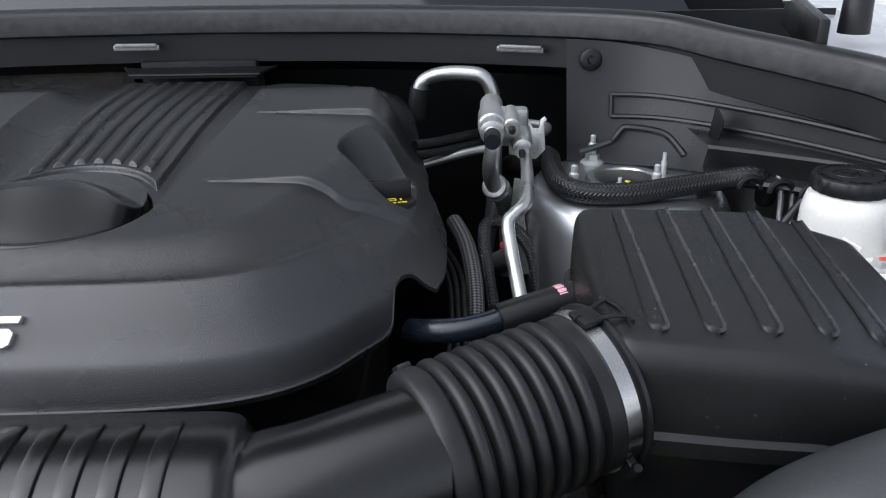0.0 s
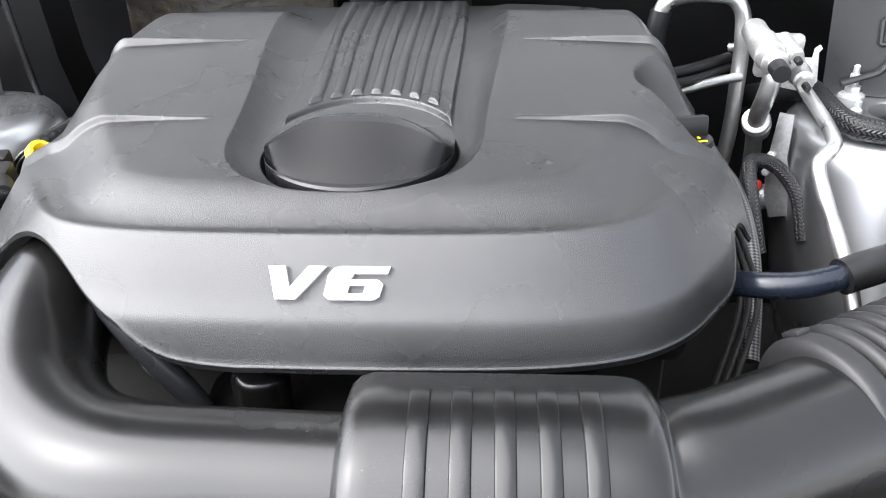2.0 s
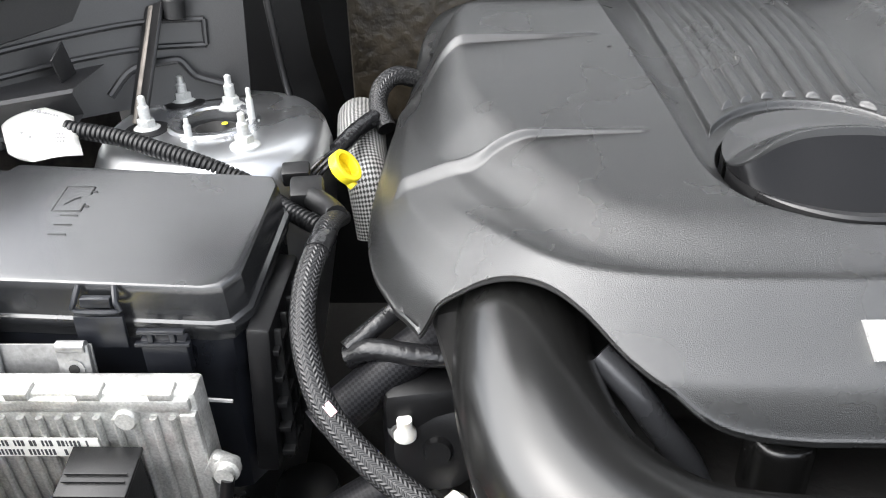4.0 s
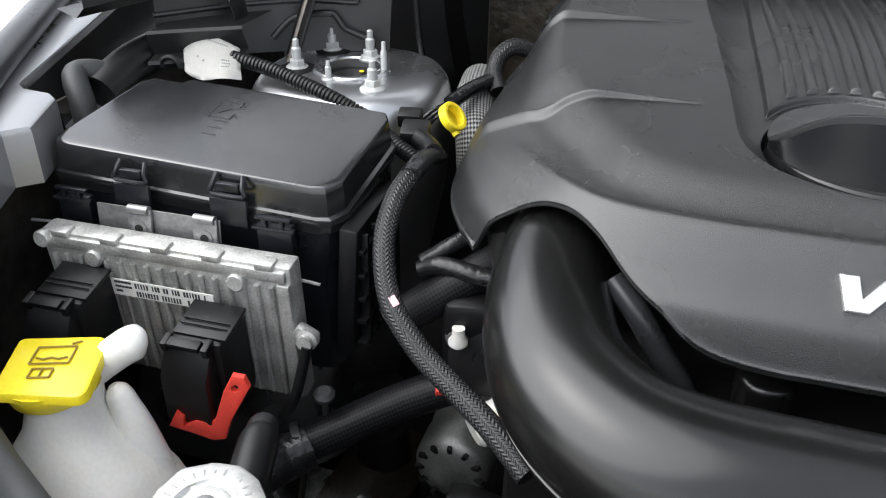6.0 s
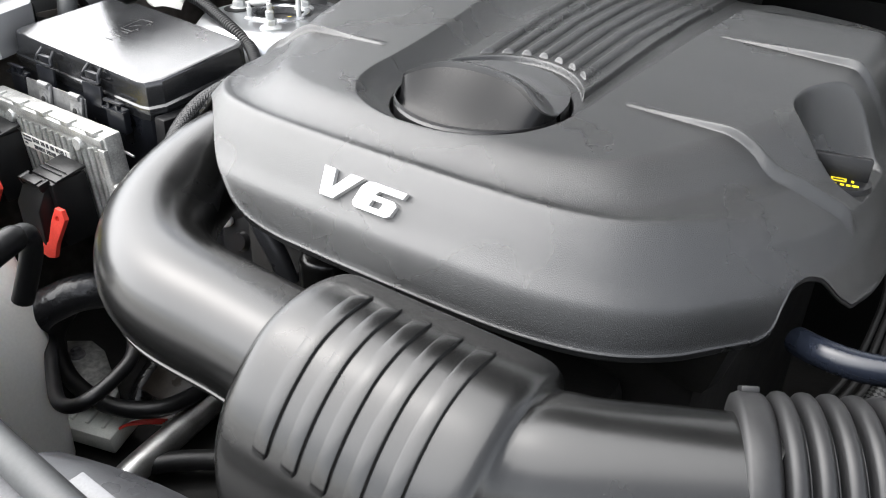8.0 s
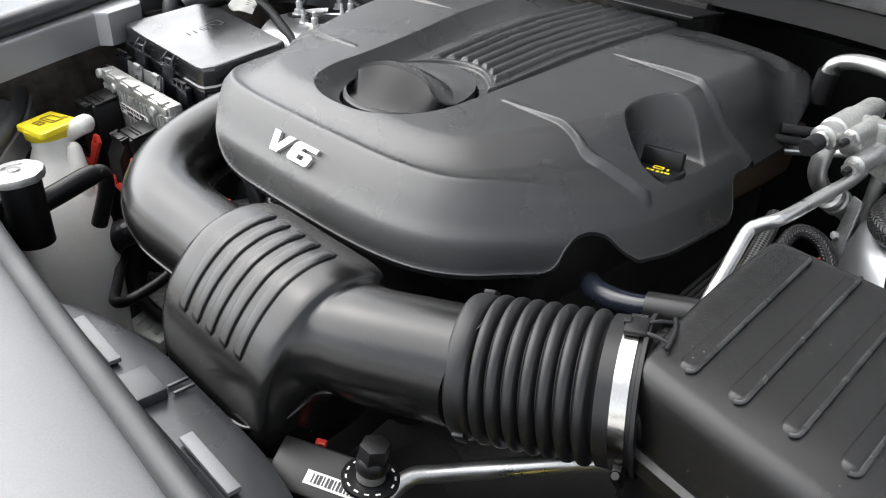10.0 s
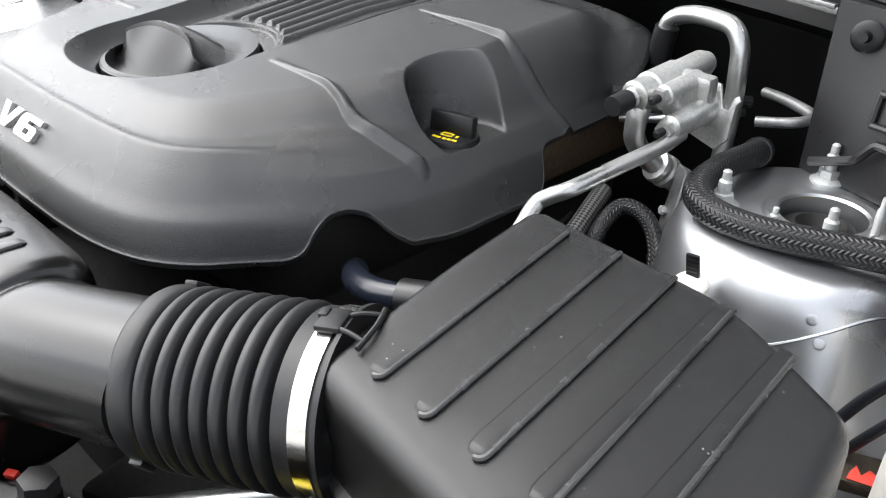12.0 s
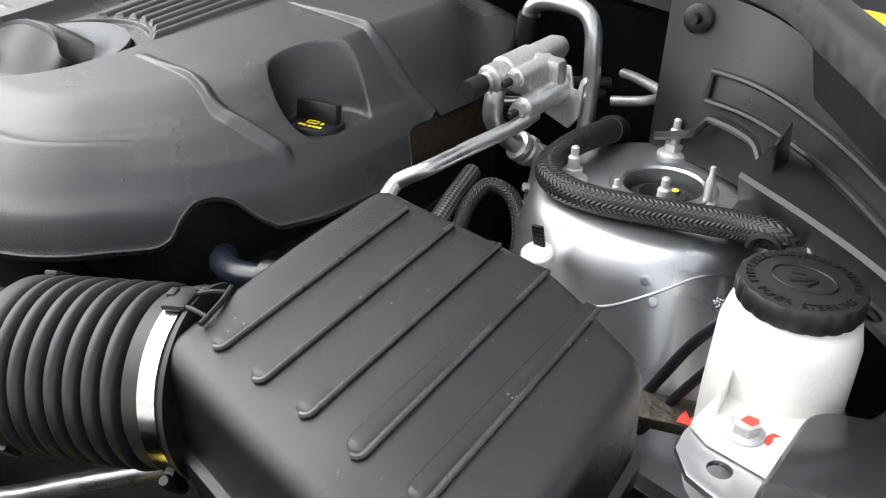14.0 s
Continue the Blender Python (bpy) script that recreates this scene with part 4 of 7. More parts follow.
add_lathe(bm, [(0.003, -0.05), (0.003, -0.004), (0.009, 0.0), (0.010, 0.006), (0.006, 0.010)], along((-0.416, 0.60, 0.705), (0.1, -0.2, 1)), 16)
solid("plug_pin", bm, M_GREY, "grey plastic push pin by the hose", "pin")

# ---- fluid containers ----
washer = thing("washer_bottle", (-0.57, 0.43, 0.6), "milky white washer bottle with a yellow cap", "washer bottle")
bm = B()
loft(bm, [superloop(x, y, z, w, h, e, 36) for x, y, z, w, h, e in ((-0.550, 0.428, 0.43, 0.100, 0.070, 4), (-0.550, 0.432, 0.60, 0.098, 0.072, 4), (-0.556, 0.44, 0.665, 0.087, 0.068, 3.5), (-0.560, 0.445, 0.705, 0.074, 0.060, 3), (-0.562, 0.452, 0.735, 0.055, 0.046, 2.6), (-0.570, 0.460, 0.757, 0.036, 0.034, 2.2), (-0.573, 0.463, 0.775, 0.030, 0.030, 2), (-0.573, 0.463, 0.800, 0.030, 0.030, 2))])
part("body", bm, M_WHITE, washer)
bm = B()
add_tube(bm, [(-0.510, 0.470, 0.70, 0.020), (-0.524, 0.477, 0.745, 0.015), (-0.533, 0.480, 0.768, 0.012), (-0.538, 0.481, 0.780, 0.010), (-0.541, 0.481, 0.786, 0.004)], 0, 14, 5)
part("handle_lug", bm, M_WHITE, washer)
bm = B()
add_tube(bm, [(-0.57, 0.475, 0.786, 0.014), (-0.553, 0.490, 0.799, 0.014), (-0.538, 0.500, 0.810, 0.0145), (-0.531, 0.505, 0.813, 0.0145), (-0.526, 0.508, 0.814, 0.011), (-0.523, 0.510, 0.814, 0.004)], 0, 16, 5)
part("filler_spout", bm, M_WHITE, washer)
bm = B()
CAPM = pose(-0.577, 0.462, 0.804, 2, -2, 17)
add_prism(bm, rounded([(-0.033, -0.030), (0.040, -0.039), (0.036, 0.034), (-0.036, 0.035)], [0.006, 0.012, 0.012, 0.006], 4).tolist(), 0.009, CAPM, 0.003)
add_lathe(bm, [(0.031, -0.014), (0.034, -0.011), (0.036, 0.004)], CAPM, 28)
wcap = part("cap", bm, M_YELLOW, washer, "yellow snap cap with a washer symbol")
bm = B()
for p, q in (((-0.015, 0.0), (0.015, 0.0)), ((-0.015, 0.020), (0.015, 0.020)), ((-0.015, 0.0), (-0.015, 0.020)), ((0.015, 0.0), (0.015, 0.020)), ((-0.012, 0.007), (-0.006, 0.005)), ((-0.006, 0.005), (0.0, 0.007)), ((0.0, 0.007), (0.006, 0.005)), ((0.006, 0.005), (0.012, 0.007)), ((0.010, 0.023), (0.017, 0.026)), ((-0.010, -0.016), (0.006, -0.016)), ((-0.010, -0.006), (0.006, -0.006)), ((-0.010, -0.016), (-0.010, -0.006)), ((0.006, -0.016), (0.006, -0.006)), ((-0.002, -0.016), (-0.002, -0.006))):
    add_tube(bm, [CAPM @ Vector((p[0], p[1], 0.0102)), CAPM @ Vector((q[0], q[1], 0.0102))], 0.0008, 6, smooth=False)
part("symbol", bm, M_OLIVE, wcap)

rad = thing("radiator_filler", (-0.39, 0.36, 0.7), "black radiator filler neck with a metal cap", "radiator cap")
RC = pose(-0.384, 0.356, 0.824, 3, -3, 20)
bm = B()
add_lathe(bm, [(0.028, -0.006), (0.0345, -0.005), (0.0355, 0.001), (0.0345, 0.005), (0.032, 0.0065), (0.021, 0.0065), (0.0195, 0.0045), (0.0175, 0.0035), (0.0165, 0.0055), (0.014, 0.0062), (0.009, 0.0062), (0.0085, 0.0072), (0.001, 0.0072)], RC, 72, lambda a, z: 1 + 0.055 * (abs(math.cos(1.5 * a)) ** 14 + 0.35 * abs(math.cos(6 * a)) ** 6) * (1 if z < 0.006 else 0))
pcap = part("pressure_cap", bm, M_ALU, rad)
bm = B()
add_lathe(bm, [(0.0078, 0.0070), (0.0078, 0.0082), (0.0070, 0.0088), (0.0002, 0.0088)], RC, 28)
part("rivet", bm, M_STEEL, pcap, "dull grey rivet")
bm = B()
for k in range(26):
    if k % 9 != 4:
        add_box(bm, (0.0045 if k % 3 else 0.0025, 0.0012, 0.0004), RC @ pose(0, 0, 0, 0, 0, 360 / 26 * k) @ pose(0.0265, 0, 0.0066), 0)
part("stamped_print", bm, M_STEEL, pcap)
bm = B()
add_lathe(bm, [(0.026, -0.10), (0.026, 0.0)], pose(-0.384, 0.359, 0.825), 28)
part("neck", bm, M_BLACK, rad)

ps = thing("power_steering_reservoir", (0.72, 0.75, 0.85), "white plastic power steering reservoir with a black screw cap", "fluid reservoir")
bm = B()
add_lathe(bm, [(0.041, -0.10), (0.0415, -0.02), (0.0405, 0.030), (0.037, 0.044), (0.031, 0.05)], pose(0.713, 0.757, 0.901), 40)
part("bottle", bm, M_WHITE, ps)
bm = B()
add_lathe(bm, [(0.0345, 0.004), (0.0355, 0.006), (0.0355, 0.016), (0.0345, 0.018), (0.032, 0.0188), (0.002, 0.0188)], pose(0.713, 0.757, 0.947), 120, lambda a, z: 1 + (0.030 * (abs(math.cos(10 * a)) ** 0.6 - 0.6) if z < 0.0185 else 0))
pscap = part("cap", bm, M_RUBBER, ps, "black screw cap with raised lettering")
PC = pose(0.713, 0.757, 0.9658)


def letters(bm, text, size, m, depth=0.0004):
    """Flat raised lettering from the built-in font."""
    cu = bpy.data.curves.new("text", "FONT")
    cu.body, cu.size, cu.extrude, cu.align_x = text, size, depth, "CENTER"
    tmp = bpy.data.objects.new("text", cu)
    me = bpy.data.meshes.new_from_object(tmp)
    t = bmesh.new()
    t.from_mesh(me)
    add_bm(bm, t, m)
    bpy.data.objects.remove(tmp)
    bpy.data.meshes.remove(me)
    bpy.data.curves.remove(cu)


bm = B()
for k, ch in enumerate("POWER STEERING"):
    a = -120 + 8.2 * k
    letters(bm, ch, 0.0072, PC @ pose(0, 0, 0, 0, 0, a + 90) @ pose(0, -0.0315, 0.0003))
for k in range(26):
    a = 12 + 8.4 * k
    add_box(bm, (0.0032 if k % 4 else 0.0015, 0.0046, 0.0008), PC @ pose(0, 0, 0, 0, 0, a + 90) @ pose(0, -0.0290, 0.0003), 0)
add_tube(bm, [(PC @ Vector((0.018 * math.cos(a), 0.014 * math.sin(a) + 0.001, 0.0002)))[:] for a in np.linspace(0, 2 * math.pi, 28)], 0.0009, 6, smooth=False)
for p, q in (((-0.006, -0.006), (0.006, 0.004)), ((0.004, -0.007), (0.007, 0.002)), ((-0.008, 0.004), (-0.001, 0.007))):
    add_tube(bm, [PC @ Vector((*p, 0.0004)), PC @ Vector((*q, 0.0004))], 0.0012, 6, smooth=False)
part("lettering", bm, M_BLACK, pscap)


# ---- cowl, firewall apron and weather seal ----
HALFSEAL = [(0.05, 1.19, 1.067), (0.25, 1.172, 1.067), (0.43, 1.125, 1.067), (0.52, 1.075, 1.069), (0.60, 1.018, 1.068), (0.655, 0.957, 1.06), (0.715, 0.885, 1.052), (0.765, 0.815, 1.044), (0.80, 0.775, 1.02), (0.835, 0.75, 0.98)]
SEAL = [(-x, y, z) for x, y, z in HALFSEAL[-3::-1]] + HALFSEAL
bm = B()
add_tube(bm, SEAL, 0.015, 14, 10)
seal = solid("weather_seal", bm, M_SEAL, "black rubber bulb seal along the top of the cowl", "weather seal")
bm = B()
line = spline(SEAL, 10)
tan = np.gradient(line, axis=0)
nrm = np.stack([tan[:, 1], -tan[:, 0], 0 * tan[:, 0]], 1)
nrm /= np.linalg.norm(nrm, axis=1)[:, None]


def beside(out, up):
    return line + nrm * out + np.array((0, 0, up))


P = np.stack([beside(a, b) for a, b in ((0.002, 0.012), (0.014, 0.006), (0.017, -0.004), (0.016, -0.019), (0.012, -0.022), (0.0, -0.022))])
add_grid(bm, P)
part("seal_flange", bm, M_WORN, seal, "worn grey rubber flange of the seal")
bm = B()
P = np.stack([beside(a, b) for a, b in ((0.0, -0.018), (0.003, -0.060), (-0.03, -0.077), (-0.10, -0.08))])
add_grid(bm, P)
solid("trim_cowl_apron", bm, M_BLACK, "black plastic apron under the cowl edge", "cowl trim", "structure")
bm = B()
P = np.stack([line + d for d in ((0, 0.01, 0.002), (0, 0.05, -0.03), (0, 0.13, -0.06), (0, 0.24, -0.06), (0, 0.30, -0.03))])
add_grid(bm, P)
solid("trim_cowl_top", bm, M_BLACK, "black plastic cowl top below the windscreen", "cowl trim", "structure")
sheet("window_windscreen", [(-0.75, 1.40, 1.03), (0.75, 1.40, 1.03), (0.62, 2.05, 1.48), (-0.62, 2.05, 1.48)], M_GLASS, "dark tinted windscreen behind the cowl", "windscreen")
# open bonnet, out of view: silver panel and dark pad sized to shape reflections
hood = thing("hood", (0, 1.36, 1.10), "unseen open silver bonnet with a dark pad that shapes reflections", "bonnet")
HOOD = Matrix.Translation((0, 1.38, 1.10)) @ pose(0, 0, 0, 107, 0, 0)
part("panel", add_prism(B(), rrect(1.90, 1.30, 0.10), 0.02, HOOD @ pose(0, 0.65, 0.0), 0.004), M_BODY, hood)
part("shade_pad", add_prism(B(), rrect(1.50, 0.82, 0.08), 0.012, HOOD @ pose(0, 0.82, 0.020), 0.005), M_PAD, hood, "unseen dark pad that darkens reflections")
sheet("wall_dash", [(-0.95, 1.45, 0.42), (0.95, 1.45, 0.42), (0.95, 1.45, 1.06), (-0.95, 1.45, 1.06)], M_BLACK, "dark bulkhead below the windscreen", "bulkhead")
for x, y in ((-0.078, 1.168), (0.437, 1.104)):
    bm = B()
    add_box(bm, (0.062, 0.006, 0.007), pose(x, y, 1.030, 0, 0, -20 if x > 0.2 else 0), 0.001)
    add_box(bm, (0.056, 0.006, 0.005), pose(x, y - 0.002, 1.0335, 0, 0, -20 if x > 0.2 else 0), 0.001)
    solid("seal_clip", bm, M_STEEL, "thin grey spring clip on the cowl apron", "clip", group="cowl clips")


def side_shield(s):
    """Moulded plastic shield between the strut tower and the cowl seal."""
    ob = thing("cowl_shield", (s * 0.65, 1.0, 0.90), "black moulded plastic shield with raised channels beside the cowl", "cowl shield", "cowl shields")
    top = spline([(0.485, 1.035, 1.052), (0.55, 1.035, 1.047), (0.60, 1.012, 1.040), (0.66, 0.957, 1.030), (0.72, 0.883, 1.022)] + ([(0.80, 0.78, 1.01)] if s > 0 else []), 6)
    low = spline([(0.490, 1.022, 0.905), (0.55, 1.002, 0.905), (0.60, 0.975, 0.908), (0.66, 0.93, 0.91), (0.72, 0.87, 0.91)] + ([(0.80, 0.765, 0.91)] if s > 0 else []), 6)
    bm = B()
    P = np.stack([top + (low - top) * t for t in np.linspace(0, 1, 10)])
    back = P + np.array((0, 0.005, 0))
    P[..., 0] *= s
    back[..., 0] *= s
    add_grid(bm, np.concatenate([back[:1], P, back[-1:]], 0))
    panel = part("panel", bm, M_SHIELD, ob)

    def on(u, v, out=0.0):
        i = u * (len(top) - 1)
        a = min(int(i), len(top) - 2)
        f = i - a
        t, l = top[a] + (top[a + 1] - top[a]) * f, low[a] + (low[a + 1] - low[a]) * f
        p = t + (l - t) * v
        return (s * p[0], p[1] - out, p[2])
    # raised channel: two lips joined at the end
    for v0, v1 in ((0.42, 0.30), (0.60, 0.50)):
        bm = B()
        add_tube(bm, [on(u, v0 + (v1 - v0) * (u - 0.17) * 1.2, 0.003) for u in np.linspace(0.17, 1.0, 12)], 0.0032, 8, 4)
        part("channel_lip", bm, M_SHIELD, panel)
    bm = B()
    add_tube(bm, [on(0.17, v, 0.003) for v in (0.42, 0.51, 0.60)], 0.0032, 8, 3)
    part("channel_lip", bm, M_SHIELD, panel)
    bm = B()
    add_tube(bm, [(s * x, y, z) for x, y, z in ((0.503, 1.006, 0.920), (0.536, 1.002, 0.932), (0.543, 1.000, 0.938), (0.552, 1.000, 0.950), (0.560, 0.998, 0.952), (0.586, 0.990, 0.950), (0.604, 0.982, 0.944), (0.62, 0.965, 0.925))], 0.0042, 8, 4)
    part("lower_lip", bm, M_SHIELD, panel)
    # push pin
    bm = B()
    add_lathe(bm, [(0.013, 0), (0.0135, 0.002), (0.011, 0.004), (0.005, 0.004), (0.004, 0.012), (0.001, 0.012)], along((s * 0.515, 1.030, 1.028), (0, -1, 0.1)), 20)
    part("push_pin", bm, M_BLACK, panel)
    # tray in front of the shield, with saddles for the lines
    bm = B()
    P = np.array([[(s * x, y + dy, z + dz) for x, y, z in spline([(0.622, 0.893, 0.957), (0.68, 0.858, 0.957)] + ([(0.74, 0.815, 0.957), (0.80, 0.76, 0.955)] if s > 0 else [(0.71, 0.838, 0.957)]), 5)] for dy, dz in ((0.10, 0.0), (0.004, 0.0), (0, -0.003), (0.012, -0.028), (-0.002, -0.032), (-0.004, -0.036), (0.03, -0.05))])
    add_grid(bm, P)
    tray = part("tray", bm, M_SHIELD, ob)
    bm = B()
    add_box(bm, (0.002, 0.03, 0.04), pose(s * 0.640, 0.925, 0.968, 20), 0.0005)
    part("gusset", bm, M_SHIELD, tray)
    for k in range(4 if s > 0 else 2):
        x, y = 0.662 + 0.026 * k, 0.862 - 0.017 * k
        bm = B()
        add_tube(bm, [(s * (x + 0.012 * math.cos(a)), y, 0.918 + 0.012 * math.sin(a)) for a in np.linspace(0, math.pi, 7)], 0.0035, 8, 2)
        part("saddle", bm, M_BLACK, tray)
    return ob


side_shield(1)
side_shield(-1)

# wing rails with their rubber strips
def wing_rail():
    """Right wing edge, flush with the front of the fender shelf."""
    inner = [(0.86, 0.10), (0.86, 0.45), (0.86, 0.58), (0.86, 0.625), (0.86, 0.700), (0.86, 0.716), (0.845, 0.79), (0.87, 0.86), (0.95, 1.028), (1.0, 1.12)]
    outer = [(0.92, 0.10), (0.92, 0.45), (0.93, 0.60), (0.94, 0.66), (0.945, 0.705), (0.95, 0.735), (0.96, 0.80), (0.99, 0.93), (1.04, 1.05), (1.08, 1.12)]
    bm = B()
    rows = []
    for dz, pick in ((-0.030, 0.0), (-0.012, 0), (-0.003, 0.03), (0, 0.1), (0, 1), (0.012, 1.02), (0.030, 1.10), (0.028, 1.4), (0.02, 2.5), (-0.25, 3.2)):
        rows.append([(p[0] + (q[0] - p[0]) * pick, p[1], 0.925 + 0.03 * (p[1] - 0.6) + dz) for p, q in zip(inner, outer)])
    add_grid(bm, np.array(rows))
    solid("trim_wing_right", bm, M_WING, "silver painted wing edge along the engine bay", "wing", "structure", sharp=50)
    bm = B()
    add_tube(bm, [(q[0] - 0.03, q[1], 0.925 + 0.03 * (q[1] - 0.6) + 0.012) for q in outer[1:]], 0.011, 10, 4)
    solid("wing_seal", bm, M_GREY, "grey rubber strip along the wing edge", "rubber strip", group="wing strips")


wing_rail()

# left wing: flat painted rail with a notch, black strip for the dark face below it, bulb seal, folded fender edge
RAIL_IN = [(-0.560, 0.20), (-0.625, 0.40), (-0.690, 0.545), (-0.716, 0.614), (-0.698, 0.630), (-0.720, 0.694), (-0.732, 0.703), (-0.764, 0.706), (-0.778, 0.716), (-0.784, 0.732), (-0.802, 0.794), (-0.838, 0.912), (-0.873, 1.028), (-0.915, 1.16)]
SEAL_L = spline([(-0.600, 0.20), (-0.650, 0.40), (-0.722, 0.560), (-0.786, 0.688), (-0.848, 0.82), (-0.922, 0.985), (-0.990, 1.16)], 6)
sy = [p[1] for p in SEAL_L]


def rail_z(y):
    return 0.928 + 0.04 * (y - 0.65)


bm = B()
rows = []
for f, dz in ((-0.02, -0.055), (-0.02, -0.006), (0.0, -0.0015), (0.04, 0.0), (0.5, 0.001), (1.0, 0.001)):
    rows.append([(x + (float(np.interp(y, sy, SEAL_L[:, 0])) - x) * f, y, rail_z(y) + dz) for x, y in RAIL_IN])
add_grid(bm, np.array(rows))
bmesh.ops.recalc_face_normals(bm, faces=bm.faces[:])
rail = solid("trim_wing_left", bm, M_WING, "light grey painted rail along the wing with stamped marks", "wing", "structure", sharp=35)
bm = B()
for u, v in (((-0.829, 0.785), (-0.837, 0.806)), ((-0.838, 0.824), (-0.850, 0.832)), ((-0.846, 0.826), (-0.853, 0.848)), ((-0.853, 0.848), (-0.862, 0.852)), ((-0.858, 0.862), (-0.870, 0.890)), ((-0.870, 0.890), (-0.880, 0.888)), ((-0.836, 0.812), (-0.842, 0.822))):
    add_tube(bm, [(*u, rail_z(u[1]) + 0.0012), (*v, rail_z(v[1]) + 0.0012)], 0.0014, 6, smooth=False)
part("stamped_mark", bm, M_DARK, rail)
bm = B()
step = [(-0.735, 0.704), (-0.764, 0.710), (-0.780, 0.722), (-0.801, 0.790), (-0.836, 0.910), (-0.870, 1.026), (-0.905, 1.14)]
add_grid(bm, np.array([[(x + o, y, rail_z(y) + dz) for x, y in step] for o, dz in ((0.0, -0.002), (0.006, -0.006), (0.010, -0.034), (0.022, -0.050), (0.034, -0.056))]))
solid("trim_wing_step", bm, M_BLACK, "black strip for the dark face below the painted rail", "wing trim", "structure")
bm = B()
add_grid(bm, np.array([[(x + 0.030 + o, y, rail_z(y) + dz) for x, y in step] for o, dz in ((0.0, -0.052), (0.03, -0.075), (0.06, -0.14), (0.07, -0.36))]))
solid("wall_wing_slope", bm, M_PAINT, "grey painted slope of the inner wing", "inner wing", "structure")
bm = B()
add_tube(bm, [(p[0] - 0.004, p[1], rail_z(p[1]) + 0.016) for p in SEAL_L], 0.0165, 14, smooth=False)
solid("wing_seal", bm, M_SHROUD, "dark rubber bulb seal along the wing rail", "rubber strip", group="wing strips")
bm = B()
fold = [0.006 * math.sin(9 * y) * (1 if y > 0.62 else 0) for y in sy]
add_grid(bm, np.array([[(p[0] + o * (1 if k < 3 else 1.0), p[1], rail_z(p[1]) + dz + w * (1 if k in (2, 3) else 0)) for p, w in zip(SEAL_L, fold)] for k, (o, dz) in enumerate(((-0.012, -0.02), (-0.016, 0.010), (-0.030, 0.016), (-0.042, 0.019), (-0.046, 0.012), (-0.066, 0.014), (-0.074, 0.034), (-0.080, 0.037), (-0.12, 0.040), (-0.30, 0.030), (-0.42, -0.20)))]))
bmesh.ops.recalc_face_normals(bm, faces=bm.faces[:])
solid("trim_fender_left", bm, M_BODY, "silver painted fender edge folded beside the wing seal", "fender", "structure", sharp=50)

# ---- strut towers ----
def strut_tower(s, cx, cy, cz):
    bm = B()
    secs = []
    for r, z, e in ((0.034, -0.03, 2), (0.034, 0.0, 2), (0.036, 0.002, 2), (0.044, 0.002, 2), (0.047, -0.001, 2), (0.06, -0.002, 2), (0.092, -0.002, 2.1), (0.104, -0.006, 2.2), (0.112, -0.016, 2.2), (0.118, -0.035, 2.3), (0.126, -0.08, 2.4), (0.14, -0.14, 2.6), (0.16, -0.24, 3), (0.17, -0.45, 3)):
        secs.append(superloop(cx + s * 0.12 * float(ss(0, 0.45, np.float64(-z))), cy - 0.05 * float(ss(0.03, 0.3, np.float64(-z))), cz + z, r, r * 1.04, e, 48))
    loft(bm, secs)
    tower = solid("strut_tower_" + ("right" if s > 0 else "left"), bm, M_PAINT, "silver painted suspension strut tower", "strut tower", "structure")
    # bearing is near-black: the shade of the opening is put into its colour
    bm = B()
    add_lathe(bm, [(0.012, -0.012), (0.02, -0.004), (0.030, -0.008), (0.033, -0.02), (0.003, -0.02)][::-1], pose(cx, cy, cz - 0.004), 28)
    bearing = solid("strut_bearing", bm, M_DARK, "strut bearing coloured dark for the shade inside the tower opening", "strut bearing", group="strut bearings")
    bm = B()
    add_lathe(bm, [(0.0035, 0), (0.003, 0.0008), (0.0002, 0.001)], pose(cx + 0.006, cy + 0.014, cz - 0.0085), 10)
    part("paint_dot", bm, M_YELLOW, bearing, "yellow paint dot")
    return tower


tower_right = strut_tower(1, 0.546, 0.940, 0.906)
strut_tower(-1, -0.509, 0.942, 0.906)


def stud(x, y, z, h, nut, lean=0.0):
    ob = thing("strut_stud", (x, y, z), "pale zinc threaded stud with a flange nut on the strut tower" if nut else "thin pale zinc stud on the strut tower", "stud", "strut studs")
    m = pose(x, y, z, lean, 0, 0)
    bm = B()
    add_lathe(bm, [(0.0055 if nut else 0.0036, 0), (0.0055 if nut else 0.0036, h * 0.68), (0.0036 if nut else 0.0024, h * 0.74), (0.0036 if nut else 0.0024, h * 0.96), (0.002, h)], m, 14)
    part("shank", bm, M_ZINC, ob)
    bm = B()
    if nut:
        add_lathe(bm, [(0.0145, 0), (0.0145, 0.002), (0.0105, 0.005)], m, 24)
    else:
        add_lathe(bm, [(0.008, 0), (0.008, 0.0015), (0.006, 0.003)], m, 20)
    part("flange", bm, M_ZINC, ob)
    if nut:
        bm = B()
        add_prism(bm, hexpoly(0.0092), 0.012, m, 0.001)
        part("nut", bm, M_ZINC, ob)


for x, y, h, nut in ((0.520, 1.012, 0.036, 1), (0.478, 0.900, 0.032, 1), (0.568, 0.890, 0.034, 1), (0.588, 0.935, 0.034, 0), (0.527, 0.888, 0.020, 0)):
    stud(x, y, 0.904, h, nut)
for x, y, h, nut in ((-0.571, 0.923, 0.036, 1), (-0.559, 1.003, 0.030, 1), (-0.502, 0.985, 0.036, 1), (-0.462, 0.880, 0.034, 1), (-0.470, 0.942, 0.036, 0), (-0.521, 0.897, 0.022, 0)):
    stud(x, y, 0.904, h, nut)

